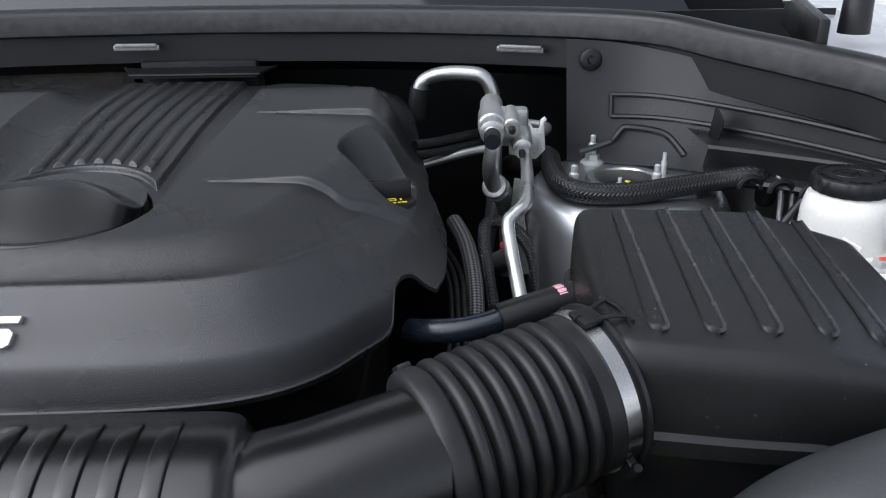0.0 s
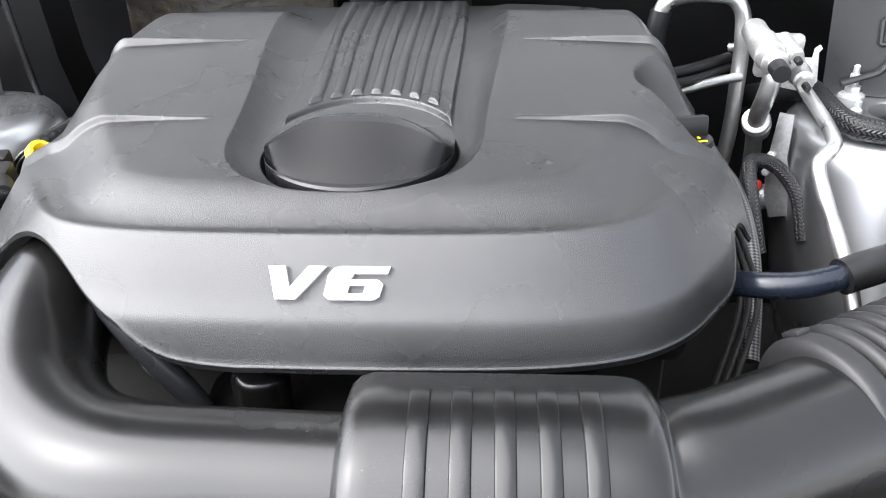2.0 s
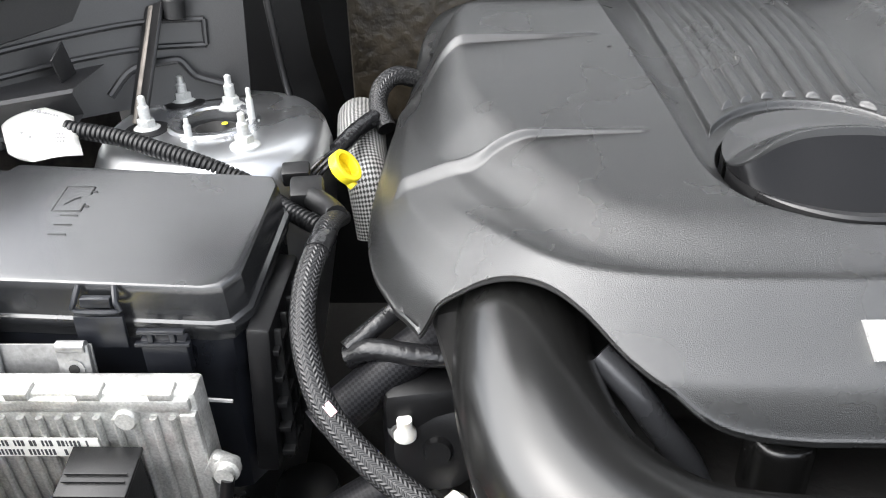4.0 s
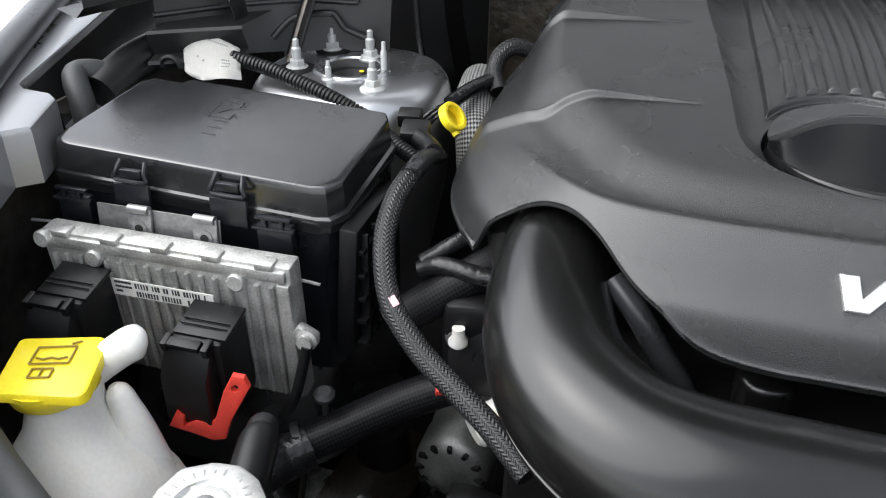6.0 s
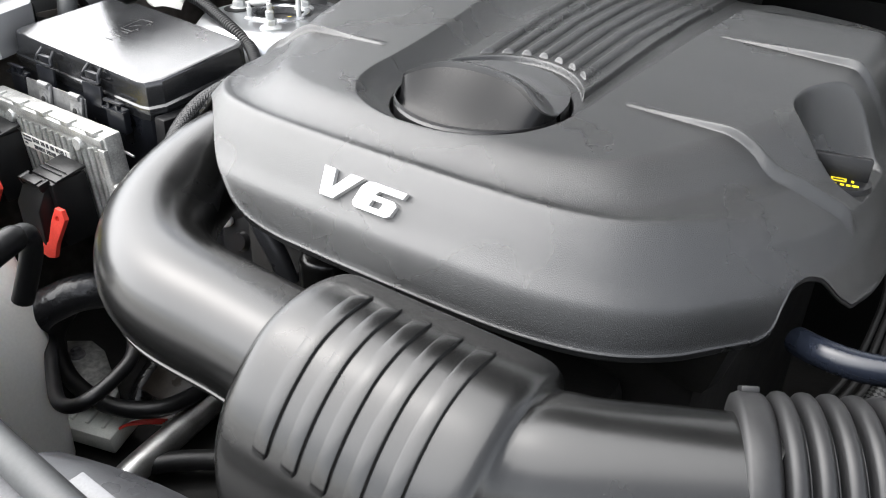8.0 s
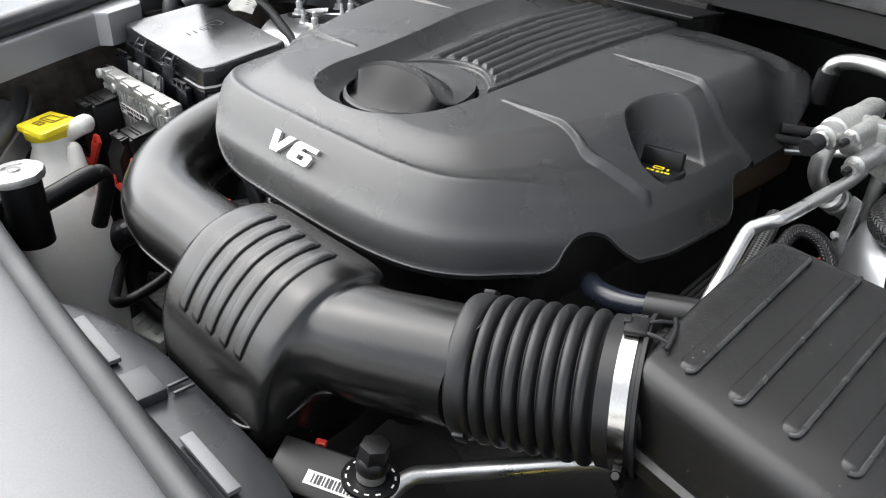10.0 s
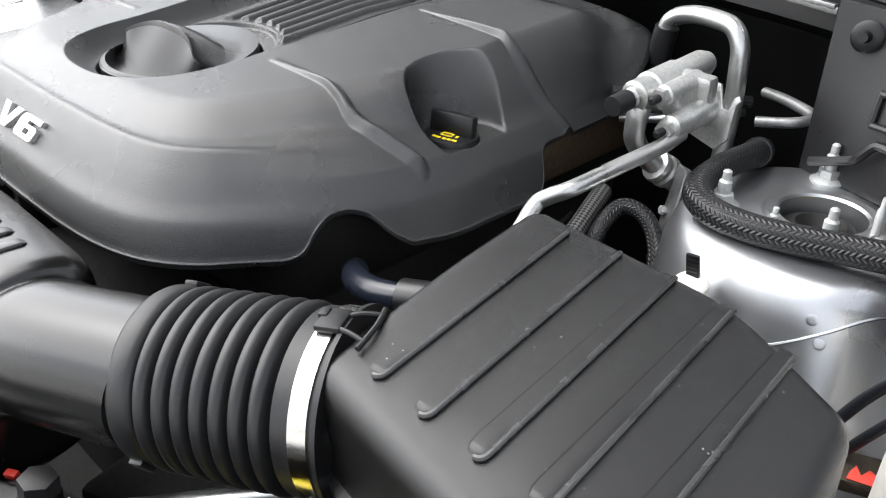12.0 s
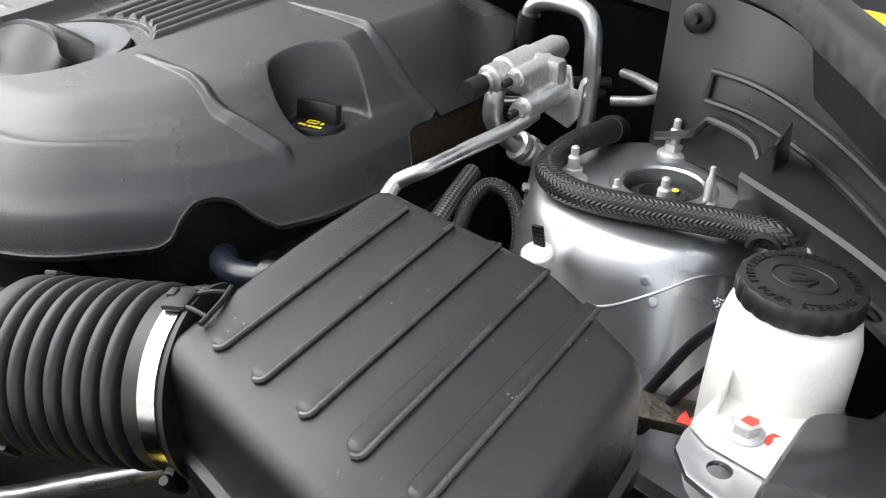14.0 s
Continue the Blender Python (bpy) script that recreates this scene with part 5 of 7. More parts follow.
# ---- engine under the cover ----
engine = thing("engine", (0, 0.84, 0.47), "dark engine under the cover", "engine")
part("block", add_box(B(), (0.50, 0.50, 0.40), pose(0, 0.87, 0.665), 0.02), M_DARK, engine)
part("front_case", add_box(B(), (0.32, 0.10, 0.30), pose(0.04, 0.57, 0.66), 0.02), M_DARK, engine)
part("valve_cover", add_box(B(), (0.20, 0.5, 0.10), pose(0.17, 0.86, 0.88, 0, 12), 0.015), M_DARK, engine)
part("valve_cover", add_box(B(), (0.20, 0.5, 0.10), pose(-0.17, 0.86, 0.87, 0, -12), 0.015), M_DARK, engine)
bm = B()
add_box(bm, (0.03, 0.24, 0.07), pose(0.283, 0.945, 0.893, 0, 10), 0.006)
solid("cylinder_head", bm, M_BROWN, "brown oily cylinder head edge under the cover", "cylinder head")
bm = B()
add_prism(bm, [(-0.100, 0.03), (-0.070, -0.03), (0.092, -0.03), (0.108, 0.03)], 0.004, pose(0, 1.145, 0.998), 0.001)
rb = solid("rear_bracket", bm, M_BLACK, "black steel bracket behind the engine cover", "bracket")
bm = B()
add_tube(bm, [(-0.10, 1.173, 1.002), (-0.086, 1.145, 1.002), (-0.074, 1.118, 1.002), (-0.06, 1.115, 1.002), (0.08, 1.114, 1.002), (0.094, 1.118, 1.002), (0.101, 1.145, 1.002), (0.108, 1.173, 1.002)], 0.002, 8, 4)
part("rolled_edge", bm, M_BLACK, rb)
part("web", add_box(B(), (0.16, 0.05, 0.16), pose(0, 1.20, 0.93), 0.004), M_DARK, rb)

bm = B()
add_lathe(bm, [(0.021, -0.16), (0.021, -0.006), (0.0195, -0.001), (0.016, 0.002), (0.0002, 0.003)], pose(-0.060, 0.548, 0.853), 32)
solid("front_boss", bm, M_DUCT, "rounded black plastic boss below the cover edge", "boss")
bm = B()
add_tube(bm, [(-0.172, 0.565, 0.900), (-0.152, 0.552, 0.884), (-0.134, 0.548, 0.858), (-0.112, 0.548, 0.825), (-0.09, 0.55, 0.77)], 0.0095, 14, 6)
solid("vent_pipe", bm, M_SHROUD, "grey plastic pipe passing down behind the intake elbow", "pipe")

# ---- oil filler cap in its pocket ----
oil = thing("oil_filler_cap", (0.283, 0.785, 0.925), "black oil filler cap with yellow print", "oil cap")
mO = pose(0.281, 0.783, 0.926, 0, 0, 12)
bm = B()
add_lathe(bm, [(0.0235, -0.01), (0.024, 0.010), (0.0225, 0.014), (0.019, 0.015), (0.002, 0.015)], mO, 36)
part("disc", bm, M_BLACK, oil)
bm = B()
add_box(bm, (0.043, 0.010, 0.020), mO @ pose(-0.002, 0.004, 0.022, -10), 0.002)
part("grip", bm, M_BLACK, oil)
bm = B()
for a, b, w, h in ((-0.006, -0.008, 0.010, 0.0012), (-0.006, -0.0025, 0.010, 0.0012), (-0.011, -0.005, 0.0012, 0.0066), (-0.001, -0.005, 0.0012, 0.0066), (-0.014, -0.014, 0.003, 0.0026), (-0.0095, -0.0145, 0.004, 0.0026), (-0.0035, -0.0148, 0.003, 0.0026), (0.001, -0.0145, 0.003, 0.0026), (0.006, -0.0142, 0.005, 0.0026), (0.004, -0.006, 0.002, 0.004)):
    add_box(bm, (w, h, 0.0006), mO @ pose(a + 0.004, b, 0.0153), 0)
part("print", bm, M_YELLOW, oil, "yellow oil can symbol and grade print")

# ---- refrigerant lines and valve block ----
ac = thing("refrigerant_valve_block", (0.41, 0.93, 0.90), "bare aluminium air conditioning valve block with a black port cap", "valve block")
D = Vector((0.06, 0.99, 0.09)).normalized()
p0 = Vector((0.386, 0.893, 0.975))
mB = along(p0, D)
bm = B()
add_lathe(bm, [(0.010, 0), (0.0135, 0.002), (0.0135, 0.020), (0.0155, 0.022), (0.0155, 0.060), (0.0135, 0.062), (0.0135, 0.10), (0.010, 0.11)], mB, 28)
add_box(bm, (0.034, 0.024, 0.040), Matrix.Translation(p0 + Vector((0.016, 0.042, -0.002))) @ pose(0, 0, 0, 90 + 5, 0, -3), 0.005)
add_box(bm, (0.046, 0.046, 0.016), Matrix.Translation(Vector((0.408, 0.950, 0.968))) @ pose(0, 0, 0, 90 + 5, 0, -3), 0.005)
add_lathe(bm, [(0.008, 0), (0.0105, 0.002), (0.0105, 0.018), (0.012, 0.020), (0.012, 0.064), (0.010, 0.066)], along(Vector((0.420, 0.899, 0.955)), D), 24)
add_lathe(bm, [(0.007, 0), (0.009, 0.002), (0.009, 0.05)], along(Vector((0.408, 0.903, 0.979)), D), 20)
part("body", bm, M_ALU, ac)
bm = B()
add_lathe(bm, [(0.0085, -0.028), (0.009, -0.026), (0.009, -0.008), (0.007, -0.007)], mB, 24)
part("port_cap", bm, M_BLACK, ac, "black plastic service port cap")
bm = B()
add_lathe(bm, [(0.0065, -0.010), (0.0072, -0.008), (0.0072, -0.004), (0.0085, -0.003), (0.0085, 0.002)], mB, 24)
part("port_neck", bm, M_ALU, ac)
for q, r in ((Vector((0.408, 0.900, 0.979)), 0.0078), (Vector((0.419, 0.896, 0.954)), 0.0082)):
    mN = along(q, D)
    bm = B()
    add_prism(bm, hexpoly(r), 0.008, mN @ pose(0, 0, -0.004), 0.001)
    nut = part("nut", bm, M_ALU, ac)
    bm = B()
    add_lathe(bm, [(0.0025, -0.014), (0.0038, -0.012), (0.0038, 0.0)], mN, 14)
    part("stud", bm, M_BLACK, nut)
bm = B()
add_prism(bm, [(-0.018, -0.026), (0.014, -0.030), (0.024, -0.018), (0.021, 0.012), (0.024, 0.016), (0.021, 0.020), (0.016, 0.016), (0.015, 0.006), (0.008, 0.006), (-0.002, 0.024), (-0.022, 0.024)], 0.0025, Matrix.Translation((0.430, 0.958, 0.958)) @ along((0, 0, 0), (-0.28, -0.93, 0.22), (0, 0, 1)), 0.0006)
mbk = part("mounting_bracket", bm, M_ALU, ac, "bent bare metal bracket")
bm = B()
add_prism(bm, [(-0.005, 0.004), (0.005, 0.004), (0, -0.005)], 0.0008, Matrix.Translation((0.444, 0.9535, 0.949)) @ along((0, 0, 0), (-0.28, -0.93, 0.22), (0, 0, 1)), 0)
part("stamped_arrow", bm, M_LABEL, mbk)
pbr = thing("pipe_bracket", (0.43, 0.93, 0.85), "thin bent steel bracket plate hanging below the valve block", "bracket")
bm = B()
plate_m = along((0.424, 0.925, 0.86), (-0.55, -0.80, 0.15), (0, 0, 1))
add_prism(bm, [(-0.014, 0.050), (-0.016, -0.010), (-0.010, -0.048), (0.000, -0.066), (0.016, -0.060), (0.026, -0.082), (0.030, -0.064), (0.024, -0.040), (0.012, -0.022), (0.004, 0.004), (0.002, 0.050)], 0.0022, plate_m, 0.0006)
plate_p = part("plate", bm, M_STEEL, pbr)
for u, v in ((-0.012, 0.004), (-0.014, -0.016)):
    bm = B()
    add_prism(bm, hexpoly(0.0045), 0.005, plate_m @ pose(u, v, 0.002), 0.0006)
    part("bolt", bm, M_ZINC, plate_p)
bm = B()
add_tube(bm, [(0.306, 1.075, 0.986), (0.310, 1.0745, 0.995), (0.320, 1.074, 1.002), (0.338, 1.070, 1.007), (0.362, 1.066, 1.008), (0.384, 1.061, 1.005), (0.396, 1.058, 0.990), (0.400, 1.056, 0.965), (0.402, 1.055, 0.92), (0.40, 1.05, 0.84), (0.39, 1.05, 0.76)], 0.0092, 16, 8)
SUCTION_END = (0.303, 1.075, 0.95)
suction = solid("refrigerant_pipe", bm, M_PIPE, "thick bare aluminium refrigerant pipe bent over behind the cover", "pipe")
bm = B()
add_tube(bm, [SUCTION_END, (0.304, 1.075, 0.97), (0.307, 1.075, 0.988)], 0.0125, 16, 4)
part("end_sleeve", bm, M_BLACK, suction, "black rubber sleeve on the pipe end")
bm = B()
add_tube(bm, [(0.389, 0.903, 0.966), (0.388, 0.901, 0.955), (0.386, 0.905, 0.935), (0.388, 0.922, 0.914), (0.394, 0.943, 0.897), (0.402, 0.965, 0.88), (0.412, 0.99, 0.84), (0.415, 1.0, 0.76)], 0.0095, 16, 8)
solid("refrigerant_pipe", bm, M_PIPE, "bare aluminium pipe curving down from the valve block", "pipe")
bm = B()
mC = along((0.392, 0.938, 0.901), (0.35, 0.75, -0.55))
add_lathe(bm, [(0.009, -0.002), (0.0145, 0.0), (0.0155, 0.004), (0.0135, 0.006), (0.0135, 0.010), (0.0155, 0.012), (0.0155, 0.018), (0.013, 0.02), (0.0135, 0.04)], mC, 24)
solid("pipe_union", bm, M_ALU, "ridged aluminium pipe union", "pipe union")
bm = B()
add_tube(bm, [(0.424, 0.915, 0.947), (0.423, 0.885, 0.943), (0.418, 0.83, 0.940), (0.413, 0.79, 0.936), (0.408, 0.776, 0.933), (0.398, 0.768, 0.927), (0.392, 0.760, 0.920), (0.394, 0.735, 0.900), (0.400, 0.68, 0.86), (0.404, 0.63, 0.80)], 0.0066, 14, 8)
solid("refrigerant_pipe", bm, M_PIPE, "thin bare aluminium liquid pipe with a double bend", "pipe")
bm = B()
add_tube(bm, [(0.405, 1.12, 0.932), (0.43, 1.105, 0.935), (0.465, 1.085, 0.935), (0.472, 1.075, 0.933), (0.462, 1.06, 0.93), (0.43, 1.05, 0.925)], 0.0055, 12, 6)
solid("heater_pipe", bm, M_STEEL, "thin grey steel pipe by the firewall", "pipe")
bm = B()
add_tube(bm, [(0.300, 0.995, 0.935), (0.33, 1.02, 0.932), (0.36, 1.05, 0.930), (0.40, 1.10, 0.925)], 0.0062, 10, 5)
add_tube(bm, [(0.300, 0.985, 0.926), (0.33, 1.01, 0.922), (0.36, 1.04, 0.920), (0.40, 1.09, 0.915)], 0.0050, 10, 5)
solid("wiring_loom", bm, M_BRAID, "pair of black braided looms behind the cover", "wiring loom")
bm = B()
add_tube(bm, [(0.305, 1.01, 0.905), (0.335, 1.02, 0.910), (0.37, 1.03, 0.916), (0.40, 1.04, 0.918)], 0.0055, 12, 5)
solid("coolant_stub", bm, M_PIPE, "short bare aluminium pipe stub leaving the cover edge", "pipe")

# ---- hoses and looms by the right tower ----
bm = B()
add_tube(bm, [(0.425, 1.085, 0.88), (0.448, 1.03, 0.905), (0.462, 0.985, 0.920), (0.458, 0.93, 0.922), (0.462, 0.885, 0.919), (0.485, 0.862, 0.916), (0.53, 0.857, 0.916), (0.59, 0.873, 0.918), (0.635, 0.880, 0.922), (0.667, 0.872, 0.928), (0.688, 0.885, 0.915), (0.70, 0.91, 0.89)], 0.0118, 18, 8)
tower_hose = solid("braided_hose", bm, M_BRAID, "thick black braided hose looped round the strut tower", "braided hose")
bm = B()
add_tube(bm, [(0.425, 1.085, 0.88), (0.448, 1.03, 0.905), (0.456, 1.006, 0.914), (0.4605, 0.992, 0.9185)], 0.0138, 18, 6)
part("end_cuff", bm, M_RUBBER, tower_hose, "smooth black rubber cuff")
bm = B()
add_tube(bm, [(0.30, 0.655, 0.865), (0.318, 0.640, 0.872), (0.342, 0.634, 0.876), (0.365, 0.636, 0.880), (0.378, 0.640, 0.883)], 0.0105, 18, 6)
solid("breather_hose", bm, M_BLUE, "glossy blue-black breather hose at the cover arch", "breather hose")
bm = B()
add_tube(bm, [(0.374, 0.637, 0.882), (0.40, 0.646, 0.886), (0.44, 0.66, 0.891), (0.475, 0.672, 0.895)], 0.0145, 18, 6)
sleeve = solid("foam_sleeve", bm, M_RUBBER, "black foam sleeve with a pink paint mark", "sleeve")
bm = B()
add_lathe(bm, [(0.0147, 0), (0.0149, 0.001), (0.0149, 0.007), (0.0147, 0.008)], along((0.424, 0.6545, 0.8888), (0.93, 0.33, 0.11)), 20)
for v in [v for v in bm.verts if v.co.z < 0.9000]:
    bm.verts.remove(v)
bmesh.ops.delete(bm, geom=[v for v in bm.verts if not v.link_faces], context="VERTS")
part("paint_mark", bm, M_PINK, sleeve, "pink paint mark")
bm = B()
add_tube(bm, [(0.350, 0.72, 0.74), (0.362, 0.78, 0.79), (0.364, 0.83, 0.825), (0.358, 0.88, 0.85), (0.345, 0.93, 0.86)], 0.0095, 14, 8)
solid("shielded_loom", bm, M_MESH, "wiring loom in a silver-black mesh sleeve", "wiring loom")
bm = B()
for o in (0, 0.008, 0.016):
    add_tube(bm, [(0.30 + o, 0.66, 0.75), (0.332 + o, 0.72, 0.80), (0.338 + o * 0.8, 0.78, 0.825), (0.334 + o, 0.85, 0.83), (0.32 + o, 0.92, 0.83)], 0.0027, 8, 6)
solid("wiring_loom", bm, M_DARK, "bundle of dull black cables beside the cover", "wiring loom")
bm = B()
add_tube(bm, [(0.385, 0.84, 0.79), (0.379, 0.868, 0.835), (0.378, 0.886, 0.855), (0.383, 0.905, 0.866), (0.402, 0.910, 0.864), (0.420, 0.904, 0.852), (0.434, 0.89, 0.83), (0.44, 0.87, 0.79)], 0.0078, 14, 8)
solid("braided_hose", bm, M_BRAID, "small arched black braided hose by the tower", "braided hose")
bm = B()
add_lathe(bm, [(0.003, 0), (0.0052, 0.001), (0.0052, 0.003), (0.003, 0.004)], along((0.404, 0.935, 0.826), (0.3, -0.8, 0.5)), 16)
ring_body = solid("red_seal_ring", bm, M_RED, "small red plastic seal ring on a hose end", "seal ring")
bm = B()
add_lathe(bm, [(0.014, -0.05), (0.014, 0.0), (0.012, 0.006), (0.007, 0.010), (0.001, 0.011)], along((0.416, 0.935, 0.812), (0.3, -0.75, 0.5)), 20)
solid("pressure_switch", bm, M_STEEL, "rounded grey steel pressure switch under a braided hose", "switch")
# white clip with black strap
clip = thing("tie_clip", (0.513, 0.803, 0.872), "white plastic clip with a black ribbed strap on the tower", "clip")
bm = B()
add_lathe(bm, [(0.006, 0), (0.012, 0.0), (0.013, 0.003), (0.013, 0.010), (0.011, 0.012), (0.006, 0.012)], pose(0.513, 0.797, 0.880, 15), 24)
part("ring", bm, M_WHITE, clip)
bm = B()
add_box(bm, (0.010, 0.003, 0.036), pose(0.511, 0.800, 0.893, 8, -6), 0.0008)
for k in range(10):
    add_box(bm, (0.009, 0.0042, 0.0014), pose(0.511, 0.800, 0.893, 8, -6) @ pose(0, 0, -0.014 + 0.0031 * k), 0)
part("strap", bm, M_BLACK, clip, "black ribbed strap")

# lines down the tower's side
for pts, r in (([(0.585, 0.792, 0.73), (0.624, 0.790, 0.815), (0.646, 0.790, 0.865), (0.667, 0.790, 0.90), (0.69, 0.80, 0.925)], 0.0042), ([(0.612, 0.788, 0.75), (0.645, 0.788, 0.820), (0.668, 0.788, 0.864), (0.69, 0.79, 0.90)], 0.0038)):
    bm = B()
    add_tube(bm, pts, r, 12, 6)
    solid("brake_line", bm, M_BLACK2, "black coated line running along the inner wing", "brake line", group="brake lines")
brown = thing("rusty_bracket", (0.645, 0.788, 0.79), "dark brown steel bracket with red paint marks", "bracket")
BRM = pose(0.645, 0.785, 0.806, 14, 0, 22)
part("bar", add_box(B(), (0.070, 0.026, 0.014), BRM, 0.003), M_BROWN2, brown)
bm = B()
add_prism(bm, [(0.004, -0.011), (0.020, -0.012), (0.024, -0.004), (0.018, 0.0), (0.013, -0.006), (0.010, 0.001), (0.006, -0.005)], 0.0005, BRM @ pose(0, 0, 0.0071), 0)
part("paint_mark", bm, M_RED, brown, "red paint marks")
bm = B()
add_box(bm, (0.10, 0.16, 0.02), pose(0.70, 0.64, 0.79, 0, 6, 0), 0.004)
support = solid("black_support", bm, M_BLACK, "black ribbed plastic support beside the filter box", "support")
for k in range(5):
    part("rib", add_box(B(), (0.10, 0.004, 0.012), pose(0.70, 0.57 + 0.032 * k, 0.803, 0, 6, 0), 0.001), M_BLACK, support)
def on_surface(ob, p, d):
    """Where a line from p along d first meets that mesh, and the face's normal."""
    p, d = Vector(p), Vector(d).normalized()
    best = None
    for f in ob.data.polygons:
        n = f.normal
        if n.dot(d) > -0.02:
            continue
        k = (f.center - p).dot(n) / d.dot(n)
        q = p + d * k
        if (q - f.center).length < 0.045 and k > 0 and (best is None or (q - f.center).length < best[0]):
            best = ((q - f.center).length, q, n)
    return best[1], best[2]


EYE_SIDE = Vector((0.30, -0.62, 0.45))
for x, y, z in ((0.583, 0.844, 0.868), (0.597, 0.832, 0.86)):
    q, n = on_surface(tower_right, Vector((x, y, z)) + EYE_SIDE * 0.4, -EYE_SIDE)
    bm = B()
    add_lathe(bm, [(0.0040, -0.001), (0.0042, 0.0007), (0.0030, 0.0010), (0.0002, 0.0008)], along(q, n), 18)
    solid("body_plug", bm, M_PAINT, "small round painted plug on the strut tower", "plug", group="tower plugs")
q, n = on_surface(tower_right, Vector((0.632, 0.872, 0.855)) + EYE_SIDE * 0.4, -EYE_SIDE)
lump = along(q, n)
bm = B()
for k in range(11):
    a, r = 2.4 * k, 0.0006 + 0.0011 * (k ** 0.5)
    add_lathe(bm, [(0.0014, -0.001), (0.0014, 0.0005), (0.0007, 0.0012), (0.0001, 0.0013)], lump @ pose(r * math.cos(a), r * math.sin(a), 0.0), 8)
solid("weld_lump", bm, M_PAINT, "rough painted weld lump on the strut tower", "weld")
bm = B()
seam = []
for x, y, z in ((0.545, 0.80, 0.85), (0.574, 0.806, 0.86), (0.60, 0.83, 0.872), (0.62, 0.86, 0.88), (0.65, 0.885, 0.882)):
    q, n = on_surface(tower_right, Vector((x, y, z)) + EYE_SIDE * 0.4, -EYE_SIDE)
    seam.append(q + n * 0.0003)
add_tube(bm, seam, 0.0012, 6, 6)
solid("panel_seam", bm, M_PAINT, "raised weld seam across the strut tower", "seam", "structure")

for o in (0.0, 0.012):
    bm = B()
    add_tube(bm, [(0.690 + o, 0.80, 0.80), (0.692 + o, 0.845, 0.875), (0.694 + o, 0.858, 0.915), (0.690 + o, 0.866, 0.932), (0.68 + o, 0.875, 0.938)], 0.0030, 8, 6)
    solid("brake_line", bm, M_STEEL, "thin coated steel line clipped to the cowl tray", "brake line", group="brake lines")
# fender, hinge and strut foot behind the right end of the seal
bm = B()
P = np.array([[(0.73 + 0.14 * u + 0.16 * v, 0.79 + 0.52 * v + 0.06 * u, 1.012 + 0.03 * v - 0.01 * u * u) for u in np.linspace(0, 2.2, 8)] for v in np.linspace(0.22, 1.3, 10)])
add_grid(bm, P)
bmesh.ops.solidify(bm, geom=bm.faces[:], thickness=0.003)
solid("trim_fender_right", bm, M_BODY, "silver painted fender shelf behind the cowl seal", "fender", "structure")
hinge = thing("bonnet_hinge", (0.80, 1.13, 1.05), "dark steel bonnet hinge with a bright bolt", "hinge")
bm = B()
add_box(bm, (0.012, 0.34, 0.05), pose(0.775, 1.05, 1.065, 0, 0, -17), 0.003)
part("arm", bm, M_BLACK, hinge)
bm = B()
add_lathe(bm, [(0.020, -0.03), (0.018, 0.02), (0.012, 0.03), (0.002, 0.03)], pose(0.865, 1.10, 1.075), 20)
part("rubber_stop", bm, M_RUBBER, hinge)
bm = B()
add_prism(bm, hexpoly(0.010), 0.012, along((0.80, 1.16, 1.085), (-0.4, -0.8, 0.3)), 0.001)
part("bolt", bm, M_ZINC, hinge, "bright zinc hinge bolt")

# ---- power steering reservoir foot, bolt and bracket ----
bm = B()
add_prism(bm, [(-0.035, 0.03), (-0.038, -0.018), (-0.025, -0.026), (0.035, -0.032), (0.045, 0.03)], 0.006, pose(0.729, 0.702, 0.892), 0.002)
add_box(bm, (0.003, 0.034, 0.022), pose(0.697, 0.712, 0.906, 0, 0, 8), 0.001)
part("foot", bm, M_WHITE, ps)
bm = B()
mb = pose(0.718, 0.692, 0.898)
add_lathe(bm, [(0.0115, 0), (0.0115, 0.0015), (0.009, 0.003)], mb, 24)
add_prism(bm, hexpoly(0.0082), 0.009, mb, 0.001)
bolt = part("bolt", bm, M_ZINC, ps, "zinc flange bolt with red paint")
bm = B()
add_prism(bm, [(-0.004, -0.003), (0.003, -0.004), (0.005, 0.001), (0.004, 0.004), (-0.002, 0.003)], 0.0004, mb @ pose(0.001, 0.001, 0.0091), 0)
add_prism(bm, [(0.001, -0.002), (0.004, -0.004), (0.005, 0.001), (0.004, 0.005), (0.007, 0.008), (0.003, 0.008), (0.001, 0.004)], 0.0004, mb @ pose(0.010, 0.002, 0.0003), 0)
part("paint_mark", bm, M_RED, bolt, "red inspection paint")
bm = B()
hole = [(0.004 + 0.0068 * math.cos(2 * math.pi * k / 16), -0.016 + 0.0068 * math.sin(2 * math.pi * k / 16)) for k in range(16)]
add_prism(bm, [(-0.022, 0.03), (-0.024, 0.0), (-0.022, -0.016), (-0.008, -0.032), (0.02, -0.040), (0.10, -0.040), (0.10, 0.03)], 0.004, pose(0.713, 0.681, 0.8865), 0.001, [hole])
solid("reservoir_bracket", bm, M_PAINT, "grey painted steel bracket with a round hole", "bracket")
bm = B()
CV = rounded([(0.741, 0.634), (0.742, 0.719), (0.80, 0.745), (0.87, 0.74), (0.87, 0.58), (0.77, 0.585)], [0.012, 0.016, 0.02, 0.01, 0.01, 0.02])
cvc = CV.mean(0)
loft(bm, [[(*(cvc + (p - cvc) * k), z) for p in CV] for k, z in ((1.0, 0.80), (1.0, 0.902), (0.99, 0.909), (0.97, 0.913), (0.93, 0.915), (0.3, 0.915))])
solid("battery_cable_cover", bm, M_FUSE, "smooth dark grey plastic cover beside the reservoir", "cover")
bm = B()
